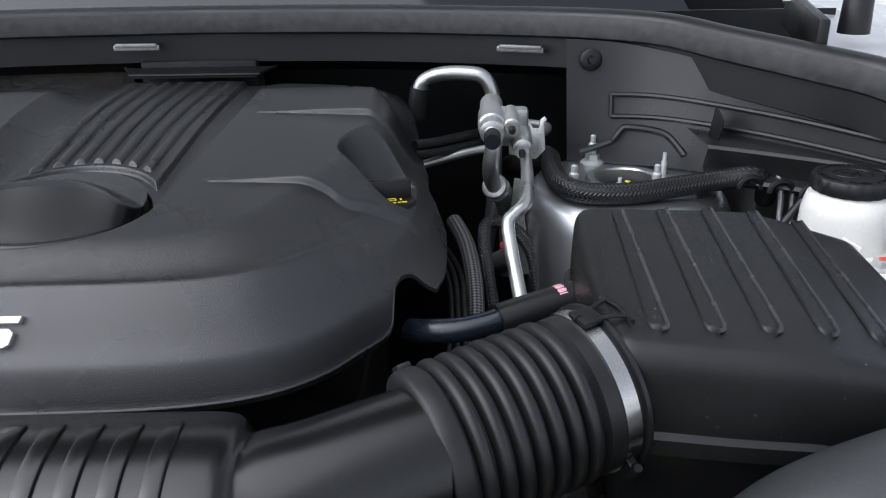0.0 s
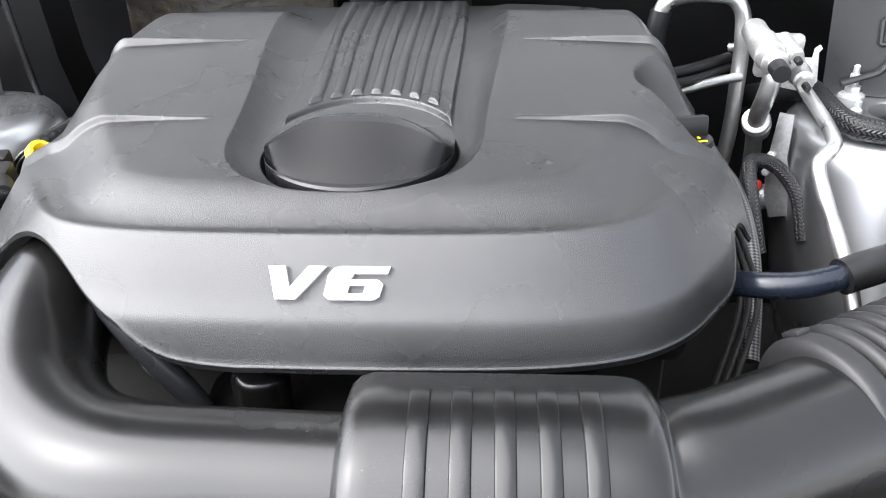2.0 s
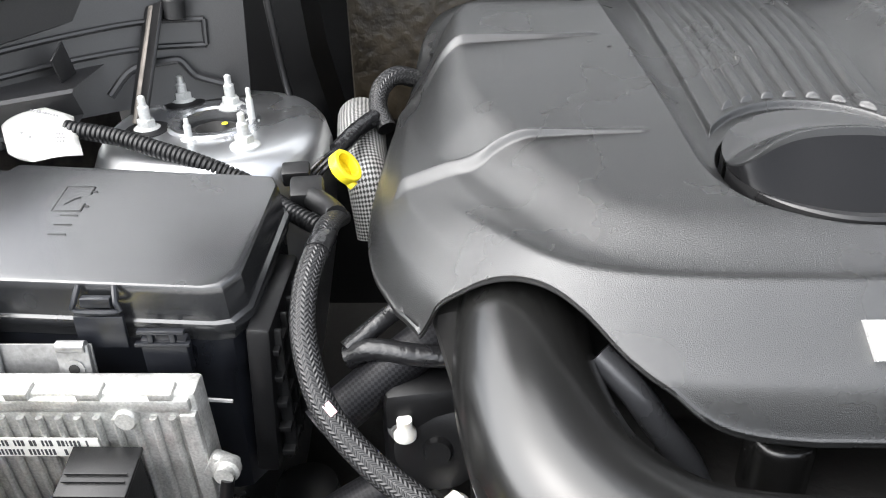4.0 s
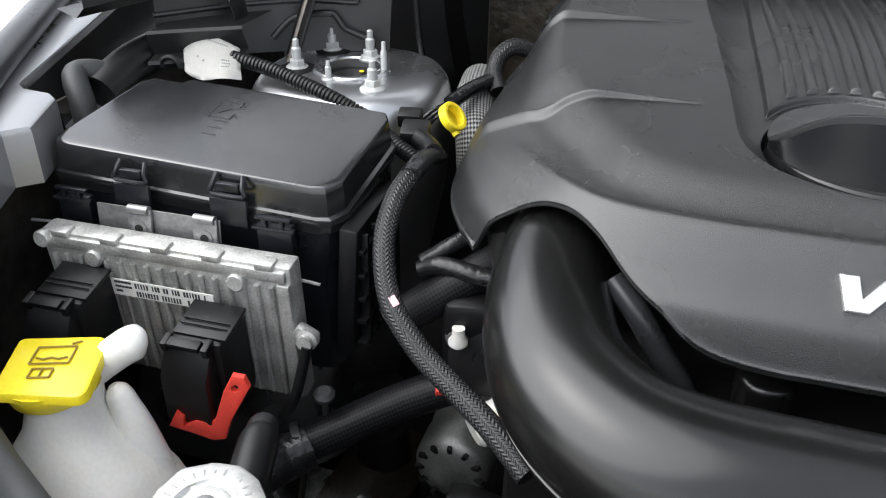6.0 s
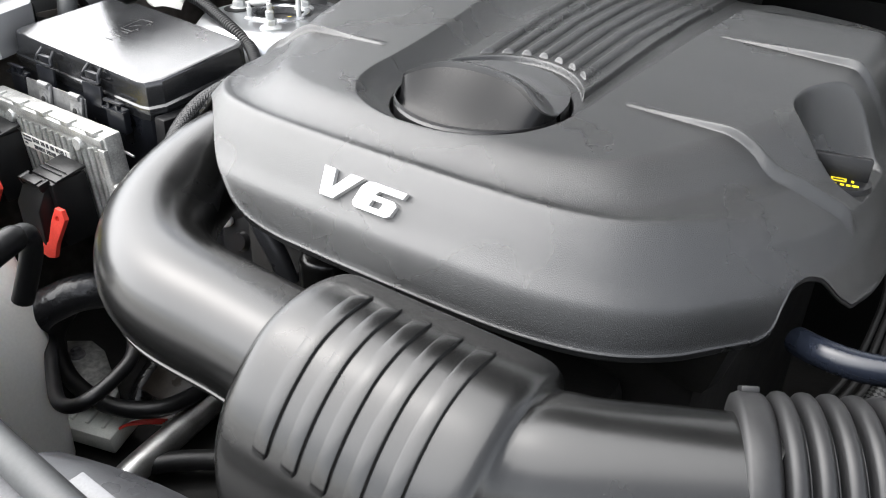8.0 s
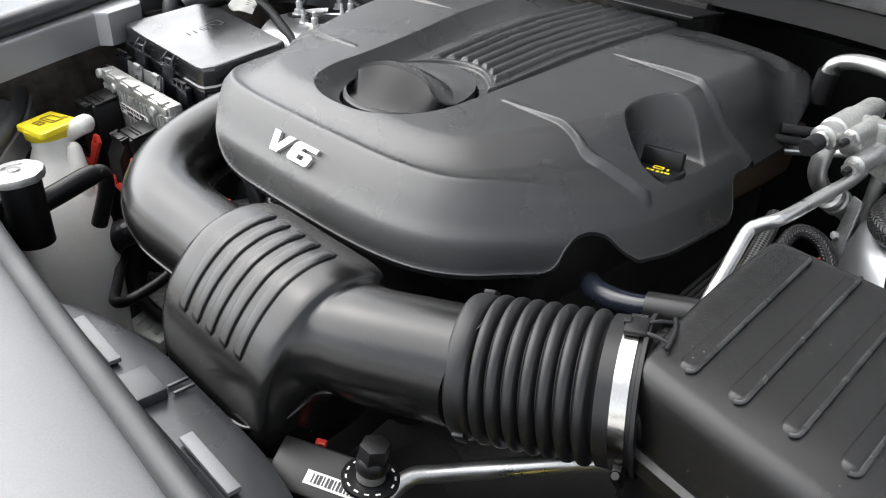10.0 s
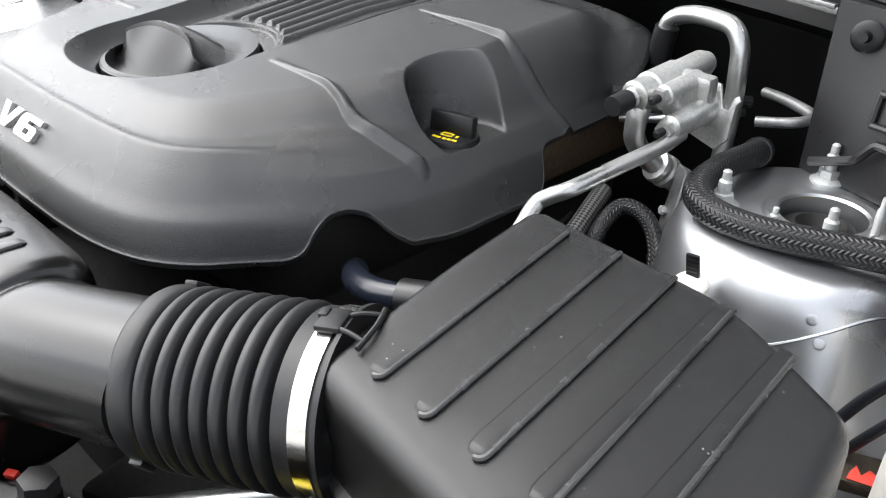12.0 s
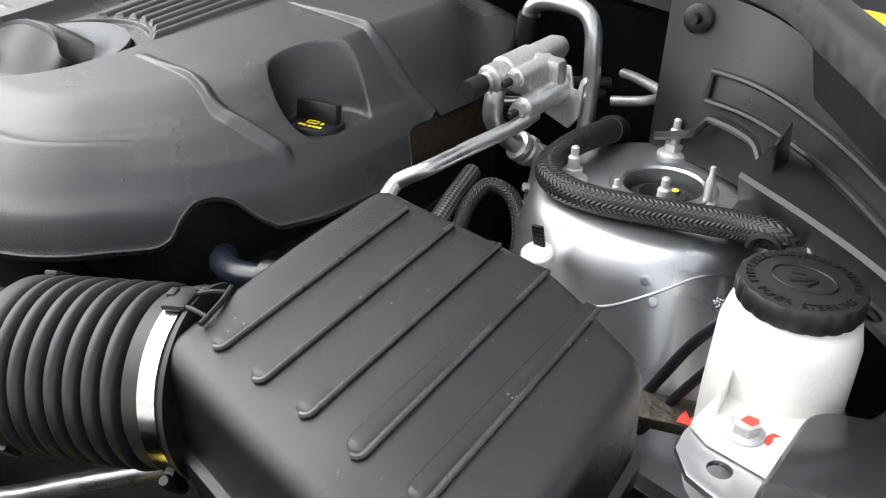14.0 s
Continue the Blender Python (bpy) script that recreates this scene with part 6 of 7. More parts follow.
add_tube(bm, [(0.765, 0.725, 0.89), (0.785, 0.765, 0.90), (0.805, 0.82, 0.91), (0.82, 0.90, 0.92)], 0.008, 12, 6)
solid("coolant_hose", bm, M_RUBBER, "thin black hose behind the reservoir", "hose")
# brake reservoir behind the cowl
brake = thing("brake_reservoir", (0.70, 1.16, 0.98), "white brake fluid reservoir with a yellow cap", "fluid reservoir")
bm = B()
add_lathe(bm, [(0.034, -0.05), (0.034, 0.0), (0.030, 0.004)], pose(0.618, 1.150, 1.004), 28)
part("neck", bm, M_WHITE, brake)
bm = B()
add_lathe(bm, [(0.034, 0), (0.035, 0.002), (0.035, 0.016), (0.032, 0.019), (0.002, 0.019)], pose(0.618, 1.150, 1.007), 48, lambda a, z: 1 + (0.02 * math.cos(20 * a) if z < 0.017 else 0))
part("cap", bm, M_YELLOW, brake, "yellow brake fluid cap")

# ---- left side ----
def corrugated(bm, pts, r, pitch=0.006, sides=14):
    p = spline(pts, 24)
    L = np.concatenate([[0], np.cumsum(np.linalg.norm(np.diff(p, axis=0), axis=1))])
    s = np.arange(0, L[-1], pitch / 4)
    q = np.stack([np.interp(s, L, p[:, i]) for i in range(3)], 1)
    rad = r * (1 + 0.10 * np.sign(np.sin(2 * math.pi * s / pitch) + 0.2))
    return add_tube(bm, np.column_stack([q, rad]), 0, sides, smooth=False)


bm = B()
corrugated(bm, [(-0.625, 0.872, 0.927), (-0.58, 0.866, 0.921), (-0.544, 0.857, 0.914), (-0.50, 0.846, 0.904), (-0.46, 0.838, 0.890), (-0.428, 0.818, 0.880), (-0.402, 0.795, 0.876), (-0.375, 0.775, 0.872)], 0.0076, 0.0048)
solid("corrugated_conduit", bm, M_BLACK, "black corrugated wiring conduit behind the fuse box", "conduit")
TL, TR, BL, BR = (np.array(p) for p in ((-0.698, 0.892, 0.944), (-0.622, 0.884, 0.936), (-0.666, 0.828, 0.911), (-0.602, 0.836, 0.906)))


def tag_point(u, v, out=0.0):
    """A stiff paper tag, creased along its middle, with a torn lower edge."""
    p = (TL * (1 - u) + TR * u) * (1 - v) + (BL * (1 - u) + BR * u) * v
    lift = 0.010 * (1 - (2 * u - 1) ** 2) + 0.005 * math.sin(7 * u + 2 * v) * v - 0.012 * max(0.0, 0.22 - v)
    p = p + np.array((0.15, -0.55, 0.82)) * (lift + out)
    return p + np.array((0.0, 0.010, 0.004)) * v * abs(2 * u - 1) ** 3


bm = B()
add_grid(bm, np.array([[tag_point(u, v) for u in np.linspace(0, 1, 16)] for v in np.linspace(0, 1, 12)]))
bmesh.ops.solidify(bm, geom=bm.faces[:], thickness=0.0008)
tag = solid("paper_tag", bm, M_LABEL, "crumpled white paper tag folded round a loom", "label", sharp=60)
bm = B()
for k, (u, v, w) in enumerate(((0.20, 0.12, 0.5), (0.55, 0.13, 0.3), (0.72, 0.52, 0.17), (0.73, 0.60, 0.15), (0.72, 0.68, 0.17), (0.30, 0.55, 0.05), (0.40, 0.60, 0.05))):
    for j in range(int(w / 0.035)):
        p, q = (Vector(tag_point(u + 0.035 * j + d, v, 0.0003)) for d in (0.0, 0.022))
        add_tube(bm, [p, q], 0.0010 if k < 5 else 0.0013, 5, smooth=False)
part("print", bm, M_STEEL, tag)
bm = B()
add_tube(bm, [(-0.745, 0.812, 0.914), (-0.755, 0.800, 0.920), (-0.764, 0.786, 0.922), (-0.758, 0.772, 0.918), (-0.745, 0.760, 0.900), (-0.735, 0.750, 0.86)], 0.0135, 14, 6)
solid("vent_pipe", bm, M_GREY, "bent dark grey vent pipe by the wing rail", "pipe")
bm = B()
add_tube(bm, [(-0.71, 0.93, 0.93), (-0.735, 0.85, 0.92), (-0.745, 0.79, 0.90)], 0.022, 14, 5)
solid("taped_loom", bm, M_BLACK, "thick black taped loom along the wing", "wiring loom")
bm = B()
add_lathe(bm, [(0.012, 0), (0.012, 0.004), (0.009, 0.006), (0.008, 0.010), (0.004, 0.010), (0.004, 0.004)], along((-0.735, 0.69, 0.905), (0.7, -0.7, 0.1)), 20)
solid("wing_bolt", bm, M_STEEL, "grey flange bolt on the wing rail", "bolt")
# flat steel stay
bm = B()
add_box(bm, (0.0055, 0.004, 0.125), along((-0.580, 0.968, 0.957), (0.010, 0.070, 0.091)), 0.001)
stay = solid("steel_stay", bm, M_STEEL2, "pale flat steel stay rising to the cowl", "stay")
bm = B()
add_box(bm, (0.004, 0.030, 0.115), along((-0.571, 0.972, 0.962), (0.010, 0.070, 0.091)) @ pose(0.006, 0, 0, 0, 0, 60), 0.001)
add_lathe(bm, [(0.007, 0), (0.012, 0.002), (0.012, 0.020), (0.008, 0.024)], along((-0.553, 1.005, 0.992), (0.05, 0.1, 1)), 16)
add_tube(bm, [(-0.553, 1.006, 1.01), (-0.552, 1.012, 1.04)], 0.008, 12, smooth=False)
solid("stay_mount", bm, M_BLACK, "black plate and rubber mount beside the steel stay", "stay")
bm = B()
for x, y in ((-0.571, 0.923), (-0.559, 1.003)):
    add_lathe(bm, [(0.022, 0), (0.022, 0.002), (0.018, 0.0035), (0.001, 0.0035)], pose(x, y, 0.9035), 28)
    solid("stud_pad", bm, M_BLACK, "black plastic pad under a tower stud", "pad", group="stud pads")
    bm = B()

# braided loom over the front
bm = B()
add_tube(bm, [(-0.362, 0.79, 0.875), (-0.364, 0.755, 0.888), (-0.367, 0.72, 0.888), (-0.372, 0.68, 0.876), (-0.369, 0.642, 0.853), (-0.352, 0.606, 0.822), (-0.318, 0.575, 0.800), (-0.280, 0.548, 0.789), (-0.245, 0.52, 0.783), (-0.21, 0.49, 0.772)], 0.0100, 18, 8, flat=0.8)
front_loom = solid("braided_loom", bm, M_BRAID, "black braided wiring loom sweeping down to the alternator", "wiring loom")
bm = B()
add_box(bm, (0.010, 0.006, 0.0012), Matrix.Translation((-0.3465, 0.5995, 0.8262)) @ pose(0, 0, 0, 24, 26, -42), 0.0003)
part("paint_mark", bm, M_PINK, front_loom, "small pink paint mark")
bm = B()
add_tube(bm, [(-0.3655, 0.735, 0.8882), (-0.367, 0.72, 0.888), (-0.368, 0.712, 0.8868)], 0.0106, 18, 3, flat=0.86)
part("tape_wrap", bm, M_TAPE, front_loom, "glossy black tape wrap")
bm = B()
add_box(bm, (0.030, 0.030, 0.022), pose(-0.395, 0.822, 0.882, 12, 0, 8), 0.004)
add_box(bm, (0.026, 0.020, 0.016), pose(-0.410, 0.852, 0.888, 12, 0, 8), 0.003)
add_tube(bm, [(-0.362, 0.775, 0.884), (-0.372, 0.795, 0.882), (-0.39, 0.815, 0.882)], 0.010, 14, 5)
solid("loom_joint", bm, M_BLACK, "black taped joint of several looms", "wiring loom")
bm = B()
add_tube(bm, [(-0.365, 0.640, 0.770), (-0.34, 0.657, 0.785), (-0.29, 0.685, 0.815), (-0.24, 0.71, 0.84)], 0.0185, 20, 6)
solid("sleeved_hose", bm, M_CLOTH, "thick hose in a black woven sleeve", "hose")
bm = B()
add_tube(bm, [(-0.345, 0.672, 0.815), (-0.325, 0.672, 0.822), (-0.29, 0.668, 0.82), (-0.255, 0.668, 0.818)], 0.009, 12, 5)
add_tube(bm, [(-0.345, 0.675, 0.82), (-0.31, 0.70, 0.838), (-0.27, 0.72, 0.855)], 0.008, 12, 5)
solid("foil_taped_loom", bm, M_TAPE, "loom wrapped in glossy black tape", "wiring loom")
# alternator
alt = thing("alternator", (-0.275, 0.63, 0.55), "grey cast alternator with slotted housing", "alternator")
bm = B()
mAl = along((-0.318, 0.690, 0.545), (0.05, 1, 0))
add_lathe(bm, [(0.012, 0), (0.030, 0.002), (0.040, 0.008), (0.043, 0.016), (0.043, 0.05), (0.041, 0.052), (0.041, 0.07), (0.043, 0.072), (0.043, 0.10), (0.03, 0.11)], mAl, 36)
part("housing", bm, M_ALU, alt)
# dark blocks on the housing stand for its shaded slots
for k in range(12):
    bm = B()
    add_box(bm, (0.005, 0.018, 0.006), mAl @ pose(0, 0, 0, 0, 0, 30 * k) @ pose(0, 0.031, 0.004, -25), 0.001)
    part("slot", bm, M_DARK, alt)
pulley = thing("idler_pulley", (-0.289, 0.646, 0.50), "black ribbed idler pulley with a flat grey face", "pulley")
mI = along((-0.289, 0.646, 0.526), (-0.05, -0.93, 0.36))
bm = B()
add_lathe(bm, [(0.003, 0.002), (0.017, 0.002), (0.018, 0.001), (0.018, -0.002)], mI, 32)
part("face", bm, M_SHROUD, pulley, "flat grey pulley face")
bm = B()
add_lathe(bm, [(0.018, -0.001), (0.0225, -0.001), (0.0235, -0.003)] + [(0.0235 - 0.0012 * (k % 2), -0.004 - 0.002 * k) for k in range(10)] + [(0.024, -0.025), (0.024, -0.04), (0.01, -0.042)], mI, 32)
part("rim", bm, M_RUBBER, pulley)
bm = B()
add_lathe(bm, [(0.0032, -0.003), (0.0032, 0.0022)], mI, 12)
part("hub", bm, M_DARK, pulley)
bm = B()
add_tube(bm, [(-0.31, 0.665, 0.548), (-0.28, 0.663, 0.552), (-0.20, 0.66, 0.53), (-0.10, 0.65, 0.50)], 0.012, 8, 4, flat=0.25)
solid("drive_belt", bm, M_RUBBER, "black ribbed drive belt", "belt")
bm = B()
add_lathe(bm, [(0.014, 0), (0.018, 0.004), (0.018, 0.03), (0.012, 0.034)], along((-0.275, 0.60, 0.70), (0.6, 0.5, 0.2)), 20)
solid("white_connector", bm, M_WHITE, "white plastic connector above the alternator", "connector")
bm = B()
add_lathe(bm, [(0.006, 0), (0.009, 0.003), (0.009, 0.008), (0.006, 0.012), (0.006, 0.02)], pose(-0.30, 0.64, 0.76), 16)
solid("white_stud_cap", bm, M_WHITE, "small white plastic stud cap", "cap")
bm = B()
add_box(bm, (0.10, 0.04, 0.10), pose(-0.27, 0.67, 0.75, 0, 0, 10), 0.01)
add_lathe(bm, [(0.035, 0), (0.035, 0.008), (0.028, 0.010), (0.012, 0.010), (0.010, 0.016)], along((-0.275, 0.650, 0.745), (0, -1, 0.3)), 24)
solid("timing_cover", bm, M_BLACK, "dark ribbed timing cover with bolts", "timing cover")
for x, z in ((-0.305, 0.765), (-0.245, 0.76), (-0.30, 0.715), (-0.24, 0.71)):
    bm = B()
    add_lathe(bm, [(0.009, 0), (0.009, 0.003), (0.006, 0.004), (0.006, 0.010)], along((x, 0.648, z), (0, -1, 0.2)), 12)
    solid("timing_bolt", bm, M_STEEL, "grey bolt on the timing cover", "bolt", group="timing cover bolts")
for x, y, z in ((-0.306, 0.605, 0.735), (-0.448, 0.578, 0.663)):
    bm = B()
    add_box(bm, (0.010, 0.006, 0.008), pose(x, y, z, 20, 0, 20), 0.001)
    solid("red_clip", bm, M_RED, "small red plastic clip on a hose", "clip", group="red clips")
# coolant hose from the filler
bm = B()
add_tube(bm, [(-0.445, 0.578, 0.652), (-0.40, 0.607, 0.668), (-0.35, 0.632, 0.69), (-0.30, 0.65, 0.71), (-0.26, 0.67, 0.72)], 0.0185, 18, 6)
chose = solid("coolant_hose", bm, M_CLOTH, "coolant hose in a black woven sleeve", "hose")
bm = B()
add_lathe(bm, [(0.0215, 0), (0.024, 0.0005), (0.024, 0.008), (0.0215, 0.0085)], along((-0.440, 0.581, 0.653), (0.8, 0.55, 0.2)), 24)
part("tie", bm, M_GREY, chose)
bm = B()
add_tube(bm, [(-0.50, 0.47, 0.60), (-0.488, 0.495, 0.635), (-0.472, 0.52, 0.65), (-0.46, 0.54, 0.655), (-0.448, 0.565, 0.652), (-0.43, 0.585, 0.655)], 0.0225, 18, 6)
solid("taped_hose", bm, M_TAPE, "coolant hose wrapped in glossy black tape", "hose")
bm = B()
add_tube(bm, [(-0.384, 0.372, 0.775, 0.015), (-0.390, 0.405, 0.781, 0.015), (-0.398, 0.440, 0.787, 0.015), (-0.402, 0.458, 0.789, 0.0135), (-0.405, 0.468, 0.789, 0.006)], 0, 16, 5)
part("overflow_spout", bm, M_BLACK, rad)
bm = B()
add_tube(bm, [(-0.48, 0.50, 0.60), (-0.41, 0.46, 0.60), (-0.34, 0.43, 0.62), (-0.30, 0.44, 0.64), (-0.31, 0.50, 0.65), (-0.36, 0.54, 0.65)], 0.008, 12, 8)
solid("thin_loom", bm, M_BLACK, "thin black loom curling below the hoses", "wiring loom")
bm = B()
add_tube(bm, [(-0.402, 0.458, 0.789), (-0.406, 0.469, 0.786), (-0.412, 0.475, 0.774), (-0.419, 0.476, 0.754), (-0.427, 0.471, 0.728), (-0.436, 0.462, 0.695)], 0.0118, 16, 6)
solid("overflow_hose", bm, M_RUBBER, "thick black overflow hose bent down from the filler neck", "hose")
# brackets, looms and connector on the chassis between the hoses
plate = thing("chassis_bracket", (-0.46, 0.68, 0.42), "dull brown-stained steel chassis bracket with rust and bolts", "bracket")
bm = B()
add_prism(bm, [(-0.529, 0.769), (-0.500, 0.68), (-0.489, 0.642), (-0.456, 0.580), (-0.389, 0.610), (-0.410, 0.67), (-0.433, 0.715), (-0.443, 0.76)], 0.012, pose(0, 0, 0.420), 0.003)
part("plate", bm, M_ZINC2, plate)
bm = B()
add_tube(bm, [(-0.529, 0.772, 0.436), (-0.500, 0.683, 0.436), (-0.489, 0.645, 0.436), (-0.458, 0.585, 0.436)], 0.004, 8, 4)
part("web", bm, M_STEEL2, plate)
for x, y in ((-0.465, 0.691), (-0.455, 0.66)):
    bm = B()
    add_lathe(bm, [(0.0105, 0), (0.0105, 0.002), (0.0075, 0.003), (0.0075, 0.009), (0.004, 0.009), (0.004, 0.016)], pose(x, y, 0.432), 14)
    part("bolt", bm, M_STEEL, plate)
bm = B()
add_lathe(bm, [(0.014, 0), (0.014, 0.010), (0.010, 0.014), (0.002, 0.014)], pose(-0.483, 0.640, 0.42, 10), 16)
part("bolt_cap", bm, M_RUST, plate, "orange rusty bolt head")
bm = B()
add_lathe(bm, [(0.048, -0.01), (0.046, 0.0), (0.041, 0.02), (0.034, 0.05), (0.032, 0.08), (0.034, 0.12), (0.03, 0.15), (0.01, 0.155)], pose(-0.410, 0.735, 0.46), 32)
mount = solid("engine_mount", bm, M_KNOB, "glossy black bell-shaped engine mount", "engine mount")
bm = B()
add_tube(bm, [(-0.478, 0.725, 0.458), (-0.448, 0.705, 0.456), (-0.403, 0.69, 0.456), (-0.367, 0.705, 0.458), (-0.34, 0.73, 0.46)], 0.008, 12, 6, flat=0.6)
part("rubber_lip", bm, M_GREY, mount, "grey rubber lip")
bm = B()
add_grid(bm, np.array([[(x + o, y, z) for x, y, z in ((-0.450, 0.592, 0.470), (-0.452, 0.645, 0.500), (-0.436, 0.718, 0.520), (-0.40, 0.77, 0.525))] for o, z in ((-0.012, 0), (0.0, 0), (0.03, 0), (0.06, 0), (0.075, 0))]))
bm.verts.ensure_lookup_table()
for v in bm.verts:
    v.co.z -= 2.5 * max(0.0, v.co.x + 0.40 - 0.2 * (v.co.y - 0.65)) ** 1.0 * 0.4
bmesh.ops.solidify(bm, geom=bm.faces[:], thickness=0.004)
solid("frame_rail", bm, M_RAIL, "brown-black painted frame rail under the hoses", "frame rail")
arm_b = thing("tank_bracket", (-0.644, 0.602, 0.393), "bare steel tank bracket with a hex bolt", "bracket")
bm = B()
add_prism(bm, [(-0.665, 0.606), (-0.636, 0.629), (-0.60, 0.626), (-0.505, 0.583), (-0.487, 0.560), (-0.52, 0.545), (-0.613, 0.575)], 0.012, pose(0, 0, 0.438), 0.002)
part("plate", bm, M_ZINC2, arm_b)
bm = B()
add_lathe(bm, [(0.012, 0), (0.012, 0.003), (0.008, 0.004), (0.008, 0.010), (0.004, 0.010), (0.004, 0.014)], pose(-0.620, 0.594, 0.450), 18)
part("bolt", bm, M_STEEL, arm_b)
bm = B()
add_tube(bm, [(-0.377, 0.66, 0.462), (-0.373, 0.644, 0.463), (-0.364, 0.575, 0.46), (-0.358, 0.51, 0.455), (-0.355, 0.48, 0.45)], 0.0185, 20, 5)
solid("silver_canister", bm, M_PIPE, "short bare metal canister near the floor", "canister")
bm = B()
add_tube(bm, [(-0.66, 0.62, 0.50), (-0.618, 0.573, 0.505), (-0.569, 0.546, 0.505), (-0.505, 0.527, 0.50), (-0.433, 0.53, 0.498), (-0.386, 0.562, 0.495), (-0.375, 0.605, 0.49), (-0.385, 0.66, 0.48)], 0.0115, 14, 8)
solid("thin_loom", bm, M_BLACK, "black taped loom curling over the connector", "wiring loom")
bm = B()
add_tube(bm, [(-0.601, 0.659, 0.500), (-0.547, 0.664, 0.494), (-0.510, 0.659, 0.482), (-0.494, 0.641, 0.464), (-0.483, 0.610, 0.452), (-0.471, 0.583, 0.434)], 0.0156, 14, 8)
solid("thin_loom", bm, M_TAPE, "taped loom bending down to the open wires", "wiring loom")
bm = B()
add_tube(bm, [(-0.368, 0.493, 0.452), (-0.347, 0.526, 0.452), (-0.318, 0.556, 0.452), (-0.280, 0.585, 0.452)], 0.0132, 14, 6)
solid("floor_hose", bm, M_RUBBER, "black rubber hose along the front panel", "hose")
conn = thing("loom_connector", (-0.506, 0.519, 0.393), "pale grey connector with red and brown wires", "connector")
bm = B()
mc = pose(-0.465, 0.522, 0.455, 8, 0, 17)
add_box(bm, (0.090, 0.052, 0.030), mc, 0.004)
for k in range(3):
    add_box(bm, (0.006, 0.034, 0.006), mc @ pose(-0.024 + 0.024 * k, 0.004, 0.016), 0.001)
part("shell", bm, M_LABEL2, conn)
for k in range(6):
    bm = B()
    q = Vector((-0.426, 0.526 + 0.004 * k, 0.462))
    add_tube(bm, [q, q + Vector((0.014, 0.008, 0.012 - 0.001 * k)), q + Vector((0.028, 0.026, 0.010)), q + Vector((0.036, 0.044, 0.002))], 0.0020, 6, 4)
    part("wire", bm, M_RED if k < 3 else M_LABEL, conn)

# ---- dipstick and shielded looms behind ----
dip = thing("dipstick", (-0.355, 0.865, 0.86), "yellow plastic dipstick ring handle", "dipstick")
bm = B()
mD = along((-0.366, 0.863, 0.889), (0.76, -0.18, 0.64))
add_lathe(bm, [(0.0118, -0.005), (0.0160, -0.005), (0.0170, -0.004), (0.0170, 0.004), (0.0160, 0.005), (0.0125, 0.005), (0.0118, 0.003), (0.0118, -0.003), (0.0125, -0.005)], mD, 32)
part("handle", bm, M_YELLOW, dip)
bm = B()
add_tube(bm, [(-0.366, 0.858, 0.880), (-0.362, 0.856, 0.877), (-0.358, 0.854, 0.873)], 0.0046, 12, 4)
part("stem", bm, M_YELLOW, dip)
bm = B()
add_tube(bm, [(-0.372, 1.03, 0.872, 0.026), (-0.366, 0.98, 0.870, 0.026), (-0.358, 0.935, 0.862, 0.024), (-0.350, 0.905, 0.845, 0.022), (-0.345, 0.89, 0.80, 0.020)], 0, 24, 6)
solid("shielded_pipe", bm, M_FOIL, "exhaust pipe in a silver woven heat shield", "heat shield")
bm = B()
add_tube(bm, [(-0.30, 1.02, 0.918), (-0.326, 1.005, 0.930), (-0.342, 0.99, 0.922), (-0.345, 0.975, 0.905), (-0.335, 0.955, 0.89)], 0.010, 14, 8)
solid("braided_loom", bm, M_BRAID, "braided loom arching behind the cover", "wiring loom")
bm = B()
add_box(bm, (0.30, 0.03, 0.22), pose(-0.26, 1.245, 0.90), 0.01)
solid("firewall_insulation", bm, M_BROWN2, "stained dark insulation mat on the firewall", "insulation")
bm = B()
add_tube(bm, [(-0.348, 0.962, 0.900), (-0.362, 0.93, 0.899), (-0.378, 0.895, 0.892)], 0.0085, 14, 5)
for o in (-0.004, 0.002, 0.008):
    add_tube(bm, [(-0.376, 0.90, 0.894), (-0.386 + o, 0.88, 0.890), (-0.398 + o, 0.872, 0.880), (-0.41 + o, 0.875, 0.86)], 0.0022, 8, 4)
solid("wiring_loom", bm, M_TAPE, "black loom with open wires over the woven shield", "wiring loom")
bm = B()
add_tube(bm, [(-0.462, 1.03, 1.02), (-0.460, 1.03, 0.99), (-0.455, 1.03, 0.94), (-0.449, 1.03, 0.90), (-0.440, 1.03, 0.87), (-0.428, 1.03, 0.835), (-0.42, 1.03, 0.80)], 0.004, 10, 5)
hb = solid("hinge_bracket", bm, M_BLACK, "black steel bracket with a rolled edge by the firewall", "bracket")
bm = B()
P = np.array([[(x + o, y, z) for x, z in ((-0.462, 1.02), (-0.455, 0.94), (-0.440, 0.87), (-0.42, 0.80))] for o, y in ((0.0, 1.03), (0.03, 1.05), (0.04, 1.10))])
add_grid(bm, P)
bmesh.ops.solidify(bm, geom=bm.faces[:], thickness=0.002)
part("web", bm, M_BLACK, hb)

